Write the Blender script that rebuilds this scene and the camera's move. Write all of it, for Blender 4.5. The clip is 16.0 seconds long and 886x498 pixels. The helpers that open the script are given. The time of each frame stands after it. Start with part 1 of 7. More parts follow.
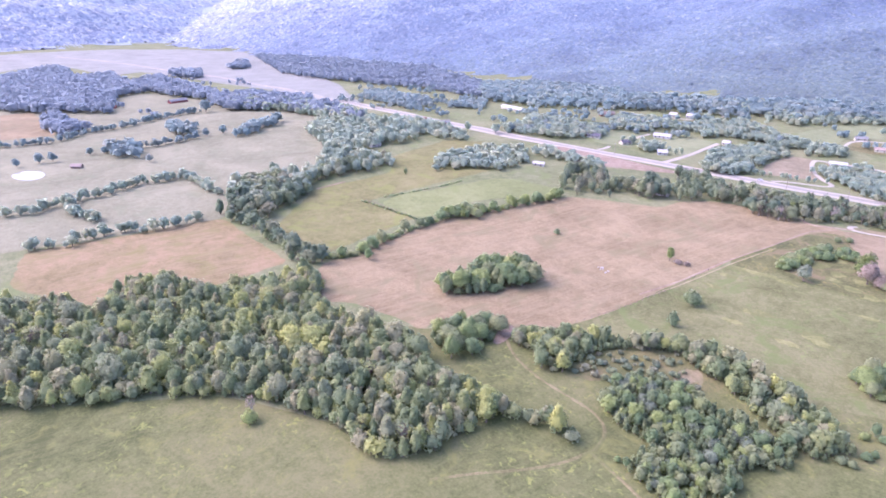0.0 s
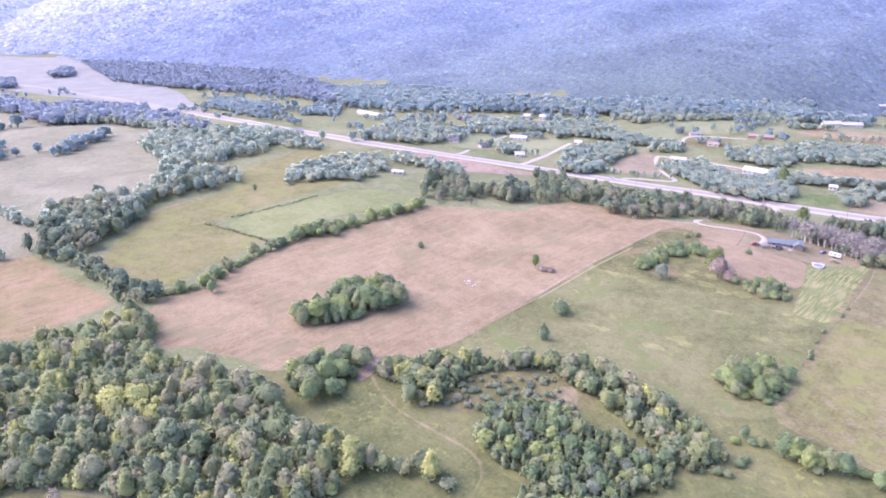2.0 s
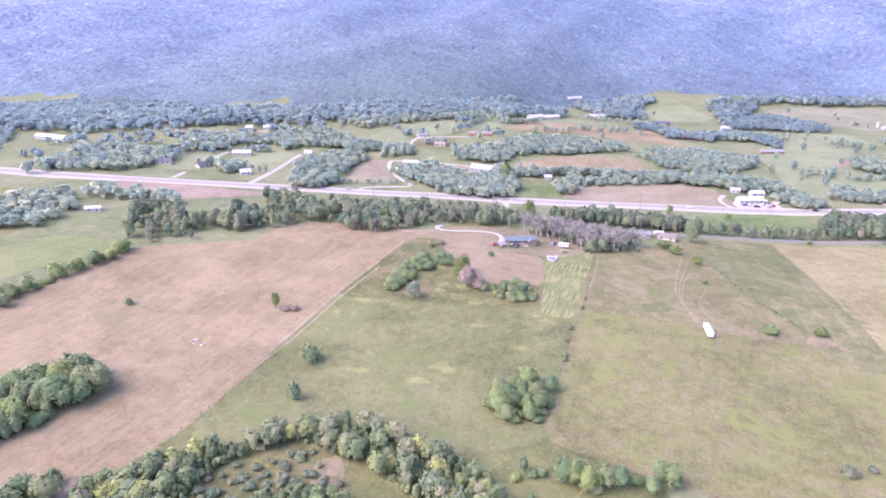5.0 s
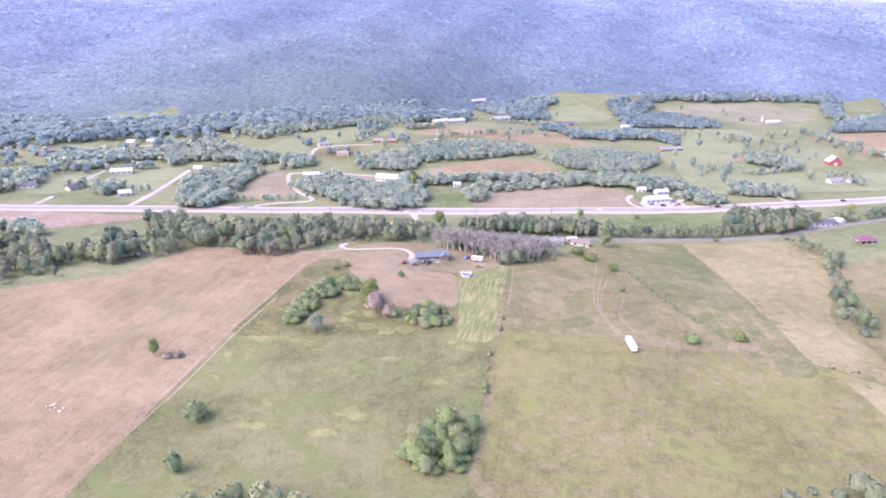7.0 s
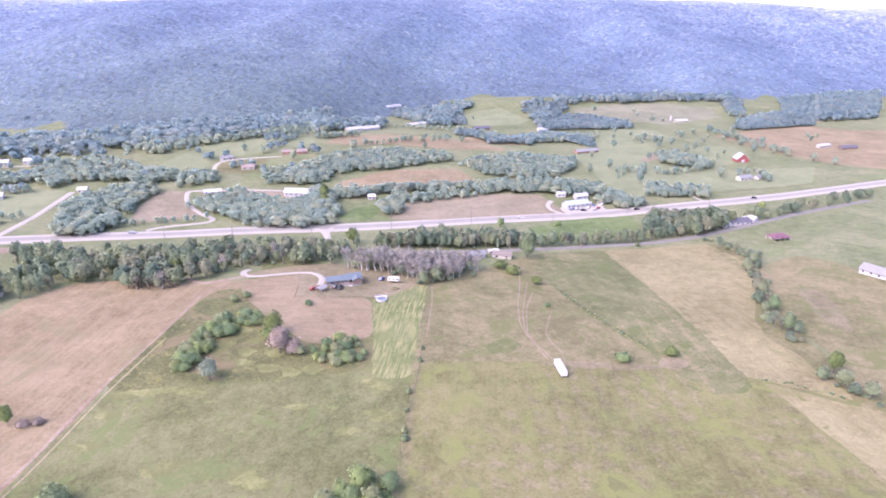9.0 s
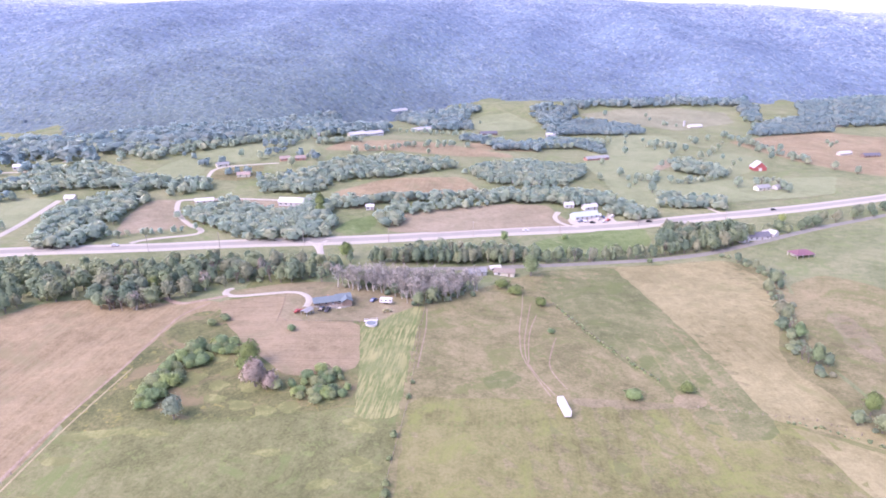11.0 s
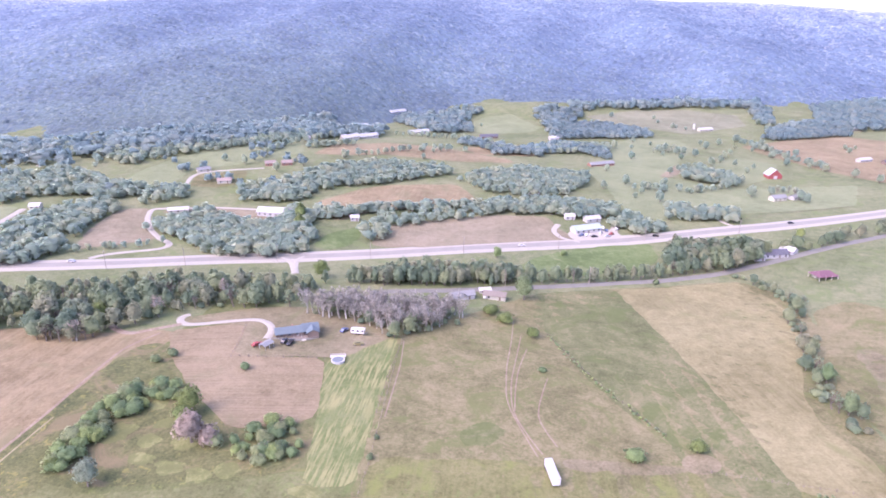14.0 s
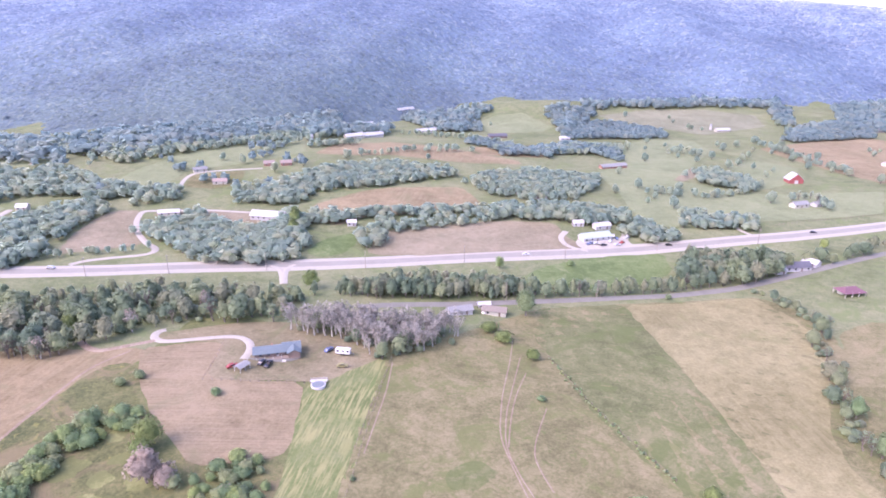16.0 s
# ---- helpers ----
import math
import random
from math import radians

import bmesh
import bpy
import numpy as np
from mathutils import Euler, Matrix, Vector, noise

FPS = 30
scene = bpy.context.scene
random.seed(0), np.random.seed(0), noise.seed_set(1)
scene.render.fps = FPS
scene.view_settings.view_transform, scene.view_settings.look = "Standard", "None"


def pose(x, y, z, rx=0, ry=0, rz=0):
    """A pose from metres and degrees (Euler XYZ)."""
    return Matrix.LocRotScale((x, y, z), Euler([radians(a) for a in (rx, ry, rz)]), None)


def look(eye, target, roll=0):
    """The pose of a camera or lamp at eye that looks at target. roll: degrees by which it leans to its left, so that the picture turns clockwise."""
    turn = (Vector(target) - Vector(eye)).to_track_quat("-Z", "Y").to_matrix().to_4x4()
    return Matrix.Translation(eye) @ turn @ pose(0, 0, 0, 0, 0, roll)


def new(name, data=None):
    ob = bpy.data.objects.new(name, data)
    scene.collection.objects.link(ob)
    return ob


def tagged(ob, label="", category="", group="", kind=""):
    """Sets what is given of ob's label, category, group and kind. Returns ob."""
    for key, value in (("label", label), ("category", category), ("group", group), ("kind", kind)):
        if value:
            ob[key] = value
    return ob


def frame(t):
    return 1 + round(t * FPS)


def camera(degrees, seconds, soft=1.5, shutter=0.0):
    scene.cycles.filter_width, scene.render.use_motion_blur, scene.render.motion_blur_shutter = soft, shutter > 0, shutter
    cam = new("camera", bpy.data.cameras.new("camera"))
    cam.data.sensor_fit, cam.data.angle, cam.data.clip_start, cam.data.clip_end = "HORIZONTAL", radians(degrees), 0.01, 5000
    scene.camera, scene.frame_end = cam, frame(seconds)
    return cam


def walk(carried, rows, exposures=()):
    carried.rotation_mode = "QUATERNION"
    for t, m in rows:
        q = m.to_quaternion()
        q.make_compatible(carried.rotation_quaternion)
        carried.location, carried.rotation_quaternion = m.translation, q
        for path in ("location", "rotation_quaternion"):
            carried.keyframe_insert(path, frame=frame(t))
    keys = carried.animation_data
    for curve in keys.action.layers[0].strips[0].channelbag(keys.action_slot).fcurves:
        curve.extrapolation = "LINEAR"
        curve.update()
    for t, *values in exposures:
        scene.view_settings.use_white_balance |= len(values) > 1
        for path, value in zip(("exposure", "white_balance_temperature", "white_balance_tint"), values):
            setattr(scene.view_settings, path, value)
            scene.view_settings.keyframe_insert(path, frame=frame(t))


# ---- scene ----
from mathutils import geometry

cam = camera(70.08, 16.0, soft=1.8)
PATH = [
    (0, (0.58, -204.30, 134.11), (-71.64, -145.14, 98.26), 0.44),
    (0.5, (-3.00, -198.80, 133.87), (-72.40, -136.29, 98.16), 0.52),
    (1, (-7.05, -193.02, 133.35), (-71.54, -125.33, 97.85), 0.63),
    (1.5, (-10.87, -187.18, 133.06), (-71.82, -116.21, 97.72), 0.72),
    (2, (-14.20, -181.50, 133.13), (-72.08, -107.95, 97.93), 0.76),
    (2.5, (-17.22, -175.41, 133.09), (-71.38, -99.01, 98.03), 0.84),
    (3, (-20.27, -169.35, 132.96), (-70.24, -90.06, 98.08), 0.91),
    (3.5, (-23.10, -162.91, 132.85), (-68.55, -80.87, 98.14), 0.95),
    (4, (-25.54, -156.21, 132.78), (-65.18, -71.16, 98.22), 1.06),
    (4.5, (-27.75, -149.36, 132.68), (-59.05, -60.81, 98.34), 1.06),
    (4.7, (-28.34, -146.63, 132.51), (-55.96, -56.85, 98.21), 1.00),
    (6.8, (-31.43, -117.09, 131.73), (-43.04, -23.64, 98.08), 0.53),
    (7, (-31.39, -114.28, 131.69), (-41.24, -20.61, 98.10), 0.47),
    (7.5, (-30.66, -107.06, 131.40), (-35.53, -12.93, 98.00), 0.34),
    (8, (-29.89, -99.84, 131.03), (-28.90, -5.54, 97.77), 0.22),
    (8.5, (-28.87, -92.85, 130.81), (-26.72, 1.49, 97.71), 0.09),
    (9, (-27.26, -86.23, 130.68), (-25.38, 8.18, 97.76), 0.00),
    (9.2, (-26.53, -83.64, 130.67), (-24.79, 10.78, 97.78), 0.00),
    (11.3, (-18.86, -56.45, 130.56), (-18.70, 38.12, 98.04), -0.00),
    (11.5, (-18.08, -53.89, 130.56), (-17.89, 40.69, 98.07), -0.10),
    (12, (-16.05, -47.53, 130.61), (-16.16, 47.05, 98.14), -0.06),
    (12.5, (-13.99, -41.27, 130.51), (-14.32, 53.30, 98.01), 0.01),
    (13, (-11.89, -35.32, 130.34), (-12.39, 59.23, 97.79), 0.09),
    (13.5, (-9.69, -29.21, 130.08), (-10.41, 65.31, 97.45), 0.15),
    (14, (-7.78, -23.28, 130.07), (-8.57, 71.20, 97.31), 0.25),
    (14.5, (-5.94, -17.42, 129.99), (-9.06, 76.97, 97.11), 0.33),
    (15, (-3.70, -11.79, 129.96), (-9.06, 82.45, 96.93), 0.39),
    (15.5, (-1.72, -5.97, 130.01), (-6.09, 88.27, 96.85), 0.43),
    (16, (0.00, 0.00, 129.98), (-2.77, 94.26, 96.69), 0.46),
]
EXPOSURES = [(0.0, 1.92, 6040.0, 47.5), (3.5, 1.96, 6040.0, 47.5), (7.0, 1.95, 6200.0, 44.5), (9.0, 1.88, 6200.0, 44.5), (16.0, 1.86, 6160.0, 45.0)]
walk(cam, [(t, look(eye, target, roll)) for t, eye, target, roll in PATH], EXPOSURES)

# ---- sky and sun: a bright, hazy overcast afternoon ----
SUN_AZIMUTH, SUN_HEIGHT = -125.0, 46.0
world = bpy.data.worlds.new("world")
scene.world = world
world.use_nodes = True
wn = world.node_tree.nodes
sky = wn.new("ShaderNodeTexSky")
sky.sky_type, sky.sun_disc = "NISHITA", False
sky.sun_elevation, sky.sun_rotation = radians(SUN_HEIGHT), radians(SUN_AZIMUTH)
sky.air_density, sky.dust_density, sky.ozone_density = 1.0, 2.2, 1.0
wn["Background"].inputs["Strength"].default_value = 0.15
world.node_tree.links.new(sky.outputs[0], wn["Background"].inputs["Color"])
sun_data = bpy.data.lights.new("sun", "SUN")
sun_data.energy, sun_data.angle, sun_data.color = 0.9, radians(50), (1.0, 0.95, 0.88)
sun = new("sun", sun_data)
sa, sh = radians(SUN_AZIMUTH), radians(SUN_HEIGHT)
sun.matrix_world = look((0, 0, 600), (-math.sin(sa) * math.cos(sh) * 100, -math.cos(sa) * math.cos(sh) * 100, 600 - math.sin(sh) * 100))


# ---- the lie of the land ----
HILLS = [(-100, 190, 80, 70, 6.4), (-170, 650, 180, 130, 9.1), (-350, 150, 100, 90, 4.5), (-600, 320, 220, 180, 12.0),
         (-450, 600, 180, 150, 8.0), (-300, 400, 110, 90, -3.5), (100, 330, 110, 80, -6.8), (60, 180, 110, 80, -1.7),
         (250, 480, 150, 130, -5.3), (380, 850, 250, 200, -8.4), (-360, 760, 150, 130, 9.3), (110, 1060, 90, 60, 16.0),
         (330, 1130, 130, 60, 14.0)]
FOOT_X = [-4600, -2500, -1700, -1050, -500, -250, -150, 0, 200, 450, 600, 900, 2500, 4600]
FOOT_Y = [700, 560, 640, 745, 700, 690, 860, 1060, 1150, 1260, 1130, 1280, 1650, 2000]


def foot(x):
    """How far ahead the mountain's foot lies."""
    return sum(np.interp(x + k, FOOT_X, FOOT_Y) for k in (-60, -20, 20, 60)) / 4


def slope(x, y):
    """How far a place lies up the mountain or up the western ridge; below 0 in the valley."""
    return np.maximum(y - foot(x), -x - 2500 + 0.35 * (300 - y))


def ragged(x):
    """The uneven lower edge of the forest."""
    return 24 * np.sin(x / 31) + 17 * np.sin(x / 13 + 2) + 30 * np.sin(x / 83 + 1) - 22


def ground(x, y):
    x, y = np.asarray(x, float), np.asarray(y, float)
    z = -1.3 + 0.5 * np.sin(x / 41 + 1) * np.cos(y / 53) + 0.35 * np.sin(x / 23 - y / 31)
    for a, b, c, e, h in HILLS:
        z = z + h * np.exp(-((x - a) / c) ** 2 / 2 - ((y - b) / e) ** 2 / 2)
    d = np.clip(slope(x, y), 0, None)
    top = 250 + 26 * np.sin(x / 520 + 0.6) + 10 * np.sin(x / 170) - 0.004 * np.clip(x, -500, 1600) + 0.035 * np.clip(-x - 1300, 0, 2200)
    spur = 1 + 0.09 * np.sin(x / 95 + d / 260) * np.exp(-((d - 450) / 380) ** 2) + 0.06 * np.sin(x / 47 - d / 190) * np.exp(-((d - 400) / 350) ** 2)
    return z + top * (1 - np.exp(-(d / 720) ** 1.25)) * spur


def gz(x, y):
    return float(ground(x, y))


# ---- materials ----
class Nodes:
    """A small helper round one material's node tree."""

    def __init__(self, name):
        self.mat = bpy.data.materials.new(name)
        self.mat.use_nodes = True
        self.tree = self.mat.node_tree
        self.out = self.tree.nodes["Principled BSDF"]

    def add(self, kind, **values):
        node = self.tree.nodes.new("ShaderNode" + kind)
        for key, value in values.items():
            node.inputs[key].default_value = value
        return node

    def link(self, a, b):
        self.tree.links.new(a, b)

    def place(self):
        return self.add("NewGeometry").outputs["Position"]

    def noise(self, scale, detail=4.0, rough=0.6, vector=None, distortion=0.0):
        n = self.add("TexNoise", Scale=scale, Detail=detail, Roughness=rough, Distortion=distortion)
        self.link(vector or self.place(), n.inputs["Vector"])
        return n.outputs["Fac"]

    def ramp(self, fac, stops):
        n = self.add("ValToRGB")
        while len(n.color_ramp.elements) < len(stops):
            n.color_ramp.elements.new(0.5)
        for e, (at, colour) in zip(n.color_ramp.elements, stops):
            e.position, e.color = at, (*colour, 1)
        self.link(fac, n.inputs["Fac"])
        return n.outputs["Color"]

    def mix(self, fac, a, b, kind="MIX"):
        n = self.add("Mix")
        n.data_type, n.blend_type, n.clamp_factor = "RGBA", kind, True
        for slot, v in ((0, fac), (6, a), (7, b)):
            if isinstance(v, (int, float)):
                n.inputs[slot].default_value = v
            elif isinstance(v, tuple):
                n.inputs[slot].default_value = (*v, 1)
            else:
                self.link(v, n.inputs[slot])
        return n.outputs[2]

    def math(self, kind, a, b=0.5):
        n = self.add("Math")
        n.operation = kind
        for slot, v in ((0, a), (1, b)):
            if isinstance(v, (int, float)):
                n.inputs[slot].default_value = v
            else:
                self.link(v, n.inputs[slot])
        return n.outputs[0]

    def bump(self, height, strength=0.4, distance=0.3):
        n = self.add("Bump", Strength=strength, Distance=distance)
        self.link(height, n.inputs["Height"])
        self.link(n.outputs[0], self.out.inputs["Normal"])

    def done(self, colour, rough=0.9, metal=0.0, sheen=0.0, sheen_tint=(1, 1, 1), spec=0.3):
        if isinstance(colour, tuple):
            self.out.inputs["Base Color"].default_value = (*colour, 1)
        else:
            self.link(colour, self.out.inputs["Base Color"])
        for key, v in (("Roughness", rough), ("Metallic", metal), ("Sheen Weight", sheen), ("Specular IOR Level", spec)):
            self.out.inputs[key].default_value = v
        self.out.inputs["Sheen Tint"].default_value = (*sheen_tint, 1)
        return self.mat


def field_material(name, low, mid, high, patch=None, rows=0.0, row_angle=0.0, row_strength=0.3, patch_at=0.6, row_colour=None, row_break=1.2, weeds=None):
    """Earth and grass: broad patches, tufts and fine grain, and mown or drilled rows where there are any."""
    n = Nodes(name)
    broad, tufts, grain = n.noise(0.018, 5, 0.62, distortion=0.6), n.noise(0.16, 6, 0.8, distortion=0.4), n.noise(0.9, 3, 0.8)
    fac = n.math("ADD", n.math("MULTIPLY", broad, 0.36), n.math("ADD", n.math("MULTIPLY", tufts, 0.36), n.math("MULTIPLY", grain, 0.28)))
    colour = n.ramp(fac, [(0.42, tuple(c * 0.86 for c in low)), (0.5, mid), (0.58, tuple(c * 1.08 for c in high))])
    if weeds:
        clumps = n.ramp(n.noise(0.33, 4, 0.7, distortion=0.8), [(0.56, (0, 0, 0)), (0.64, (1, 1, 1))])
        where = n.ramp(n.noise(0.03, 3, 0.6), [(0.42, (0, 0, 0)), (0.6, (1, 1, 1))])
        colour = n.mix(n.math("MULTIPLY", n.math("MULTIPLY", clumps, where), 0.85), colour, weeds)
    if patch:
        spots = n.noise(0.045, 6, 0.68, distortion=1.0)
        s = n.ramp(spots, [(patch_at - 0.04, (0, 0, 0)), (patch_at + 0.05, (1, 1, 1))])
        colour = n.mix(n.math("MULTIPLY", s, 0.75), colour, patch)
    if rows:
        turn, stretch = n.add("Mapping"), n.add("Mapping")
        turn.inputs["Rotation"].default_value = (0, 0, radians(row_angle))
        stretch.inputs["Scale"].default_value = (2.6 / rows, row_break / 40, 0.02)
        n.link(n.place(), turn.inputs["Vector"])
        n.link(turn.outputs[0], stretch.inputs["Vector"])
        lines = n.ramp(n.noise(1.0, 2, 0.6, stretch.outputs[0]), [(0.45, (0, 0, 0)), (0.57, (1, 1, 1))])
        breaks = n.ramp(n.noise(0.05, 3, 0.6), [(0.36, (0.15, 0.15, 0.15)), (0.56, (1, 1, 1))])
        strength = n.math("MULTIPLY", n.math("MULTIPLY", lines, breaks), row_strength)
        colour = n.mix(strength, colour, row_colour or high)
    n.bump(n.math("ADD", tufts, grain), 0.5, 0.35)
    return n.done(colour, 0.95, spec=0.15)


def canopy_material(name, low, mid, high):
    """Closed forest seen from far off: crowns, gaps between them, and broad stands."""
    n = Nodes(name)
    crowns, stands = n.noise(0.13, 3, 0.7, distortion=0.5), n.noise(0.012, 4, 0.6)
    fac = n.math("ADD", n.math("MULTIPLY", crowns, 0.72), n.math("MULTIPLY", stands, 0.28))
    n.bump(crowns, 0.3, 1.0)
    return n.done(n.ramp(fac, [(0.38, low), (0.5, mid), (0.62, high)]), 0.9, spec=0.1)


def plain_material(name, colour, rough=0.7, metal=0.0, vary=0.25, scale=0.6, spec=0.4):
    """Paint, plank, brick or metal with stains and grain."""
    n = Nodes(name)
    fac = n.math("ADD", n.math("MULTIPLY", n.noise(scale, 5, 0.65), 0.6), n.math("MULTIPLY", n.noise(scale * 9, 3, 0.6), 0.4))
    dark, light = tuple(c * (1 - vary) for c in colour), tuple(min(1.0, c * (1 + vary * 0.6)) for c in colour)
    n.bump(n.noise(scale * 9, 3, 0.6), 0.2, 0.03)
    return n.done(n.ramp(fac, [(0.35, dark), (0.65, light)]), rough, metal, spec=spec)


def leaf_material(name, stops, sheen=0.25, sheen_tint=(0.8, 0.88, 1.0), contrast=0.3, through_leaf=0.45, patches=0.0):
    """Foliage: each tree has its own tone, each spray of leaves a lighter or darker one."""
    n = Nodes(name)
    tint = n.add("Attribute")
    tint.attribute_name = "tint"
    tone = n.math("FRACT", n.math("ADD", tint.outputs["Fac"], n.add("ObjectInfo").outputs["Random"]), 0)
    colour = n.ramp(tone, stops)
    leaf = n.add("NewGeometry").outputs["Random Per Island"]
    shade = n.math("ADD", n.math("MULTIPLY", leaf, contrast * 2), 1 - contrast)
    grey = n.add("CombineColor")
    for k in range(3):
        n.link(shade, grey.inputs[k])
    colour = n.mix(1.0, colour, grey.outputs[0], "MULTIPLY")
    if patches:
        broad = n.ramp(n.noise(0.008, 4, 0.6), [(0.35, (1 - patches, 1 - patches, 1 - patches * 0.8)), (0.65, (1 + patches * 0.4, 1 + patches * 0.4, 1 + patches * 0.3))])
        colour = n.mix(1.0, colour, broad, "MULTIPLY")
    n.done(colour, 0.75, sheen=sheen, sheen_tint=sheen_tint, spec=0.25)
    glow, both = n.add("BsdfTranslucent"), n.add("MixShader")
    both.inputs[0].default_value = through_leaf
    n.link(colour, glow.inputs["Color"])
    n.link(n.out.outputs[0], both.inputs[1])
    n.link(glow.outputs[0], both.inputs[2])
    n.link(both.outputs[0], n.tree.nodes["Material Output"].inputs["Surface"])
    return n.mat


PASTURE = field_material("pasture_grass", (0.124, 0.151, 0.068), (0.163, 0.183, 0.093), (0.205, 0.208, 0.117), (0.147, 0.185, 0.076), patch_at=0.56, weeds=(0.126, 0.156, 0.060))
# Haze is put into these three slope colours, stage by stage with distance.
HAZY_FOREST_FLOOR = canopy_material("hazy_mountain_canopy", (0.114, 0.166, 0.223), (0.133, 0.190, 0.242), (0.157, 0.209, 0.257))
HAZY_FOOT_FLOOR = canopy_material("hazy_foothill_canopy", (0.105, 0.16, 0.175), (0.135, 0.19, 0.2), (0.165, 0.215, 0.215))
HAZY_RIDGE_FLOOR = canopy_material("hazy_ridge_canopy", (0.228, 0.291, 0.337), (0.266, 0.328, 0.374), (0.299, 0.360, 0.397))
TAWNY = field_material("tawny_pasture", (0.128, 0.131, 0.051), (0.161, 0.161, 0.067), (0.196, 0.187, 0.087), (0.177, 0.202, 0.065), patch_at=0.57, rows=3, row_angle=5, row_strength=0.3, weeds=(0.146, 0.186, 0.062))
HARVESTED = field_material("harvested_soil", (0.183, 0.146, 0.080), (0.218, 0.174, 0.098), (0.255, 0.209, 0.123), (0.180, 0.163, 0.086), rows=6, row_angle=5.5, row_strength=0.38, row_colour=(0.273, 0.227, 0.141), patch_at=0.57)
PLOT = field_material("raked_soil", (0.173, 0.137, 0.080), (0.206, 0.165, 0.096), (0.243, 0.198, 0.122), (0.176, 0.160, 0.085), rows=2.2, row_angle=83.7, row_strength=0.5, patch_at=0.6, row_colour=(0.285, 0.230, 0.149))
STUBBLE = field_material("mown_stubble", (0.188, 0.170, 0.082), (0.221, 0.200, 0.100), (0.259, 0.235, 0.125), (0.183, 0.183, 0.079), rows=4.2, row_angle=175.0, row_strength=0.22, row_colour=(0.301, 0.272, 0.148), patch_at=0.6)
PALE_CUT = field_material("pale_cut_stubble", (0.245, 0.212, 0.123), (0.275, 0.24, 0.140), (0.305, 0.265, 0.162))
HAY = field_material("dry_hay", (0.181, 0.158, 0.099), (0.216, 0.188, 0.120), (0.250, 0.215, 0.145), (0.176, 0.168, 0.099), rows=4, row_angle=85, row_strength=0.3)
CORN = field_material("ripe_corn", (0.167, 0.144, 0.068), (0.211, 0.171, 0.085), (0.257, 0.189, 0.115), (0.180, 0.171, 0.068), rows=3.6, row_angle=-1, row_strength=0.5, patch_at=0.55, row_colour=(0.270, 0.211, 0.128))
LUSH = field_material("lush_grass", (0.086, 0.104, 0.039), (0.114, 0.131, 0.052), (0.150, 0.151, 0.070), (0.180, 0.185, 0.065), patch_at=0.59, rows=3, row_angle=5, row_strength=0.3, weeds=(0.220, 0.245, 0.076))
CLOVER = field_material("clover_pasture_grass", (0.104, 0.116, 0.047), (0.138, 0.147, 0.064), (0.172, 0.174, 0.085), (0.122, 0.162, 0.055), patch_at=0.57, rows=3, row_angle=5, row_strength=0.2, weeds=(0.175, 0.215, 0.077))
# Haze is put into both grass colours: paler and greyer for far fields.
HAZY_GRASS = field_material("hazy_pasture_grass", (0.169, 0.176, 0.107), (0.196, 0.201, 0.126), (0.223, 0.226, 0.147), (0.173, 0.193, 0.116), patch_at=0.58)
HAZY_LAND = field_material("hazy_far_grass", (0.201, 0.213, 0.182), (0.219, 0.233, 0.201), (0.238, 0.250, 0.217), (0.201, 0.223, 0.182), patch_at=0.58)
GOLDEN = field_material("yellow_weeds", (0.14, 0.155, 0.058), (0.18, 0.192, 0.076), (0.225, 0.228, 0.1), (0.125, 0.135, 0.055), patch_at=0.5, weeds=(0.2, 0.215, 0.09))
# Paler far copy of the mown green; haze is put into its colour.
HAZY_MOWN = field_material("hazy_mown_grass", (0.166, 0.198, 0.100), (0.191, 0.218, 0.115), (0.214, 0.235, 0.131), (0.175, 0.214, 0.103), rows=5, row_angle=35, row_strength=0.2)
MEADOW = field_material("green_meadow", (0.095, 0.14, 0.05), (0.125, 0.17, 0.065), (0.165, 0.195, 0.09), (0.195, 0.215, 0.11), patch_at=0.62)
MOWN = field_material("mown_green", (0.145, 0.178, 0.071), (0.172, 0.202, 0.084), (0.199, 0.220, 0.103), (0.160, 0.199, 0.074), rows=5, row_angle=35, row_strength=0.25)
ROWS = field_material("windrowed_grass", (0.105, 0.14, 0.05), (0.132, 0.162, 0.062), (0.16, 0.178, 0.08), (0.13, 0.17, 0.06), rows=2.5, row_angle=7, row_strength=0.85, row_colour=(0.275, 0.265, 0.12), row_break=3, weeds=(0.19, 0.21, 0.085))
WEEDS = field_material("tall_weeds", (0.075, 0.09, 0.038), (0.115, 0.125, 0.052), (0.165, 0.152, 0.072), (0.185, 0.15, 0.085), patch_at=0.58, weeds=(0.25, 0.23, 0.075))
GRAZED = field_material("grazed_pasture", (0.133, 0.129, 0.061), (0.176, 0.164, 0.081), (0.227, 0.197, 0.110), (0.133, 0.151, 0.057), patch_at=0.56, weeds=(0.118, 0.140, 0.051))
ROUGH = field_material("rough_pasture", (0.105, 0.119, 0.051), (0.141, 0.149, 0.068), (0.184, 0.173, 0.089), (0.105, 0.133, 0.047), patch_at=0.54, weeds=(0.089, 0.119, 0.043))
DIRT = field_material("bare_dirt", (0.21, 0.16, 0.112), (0.25, 0.195, 0.14), (0.29, 0.237, 0.178))
LAWN = field_material("worn_lawn", (0.155, 0.14, 0.077), (0.195, 0.17, 0.099), (0.24, 0.205, 0.128), (0.15, 0.155, 0.075), patch_at=0.56)
ASPHALT = plain_material("pale_asphalt", (0.25, 0.238, 0.2), 0.9, vary=0.12, scale=0.12)
OLD_ASPHALT = plain_material("grey_asphalt", (0.19, 0.186, 0.158), 0.9, vary=0.15, scale=0.2)
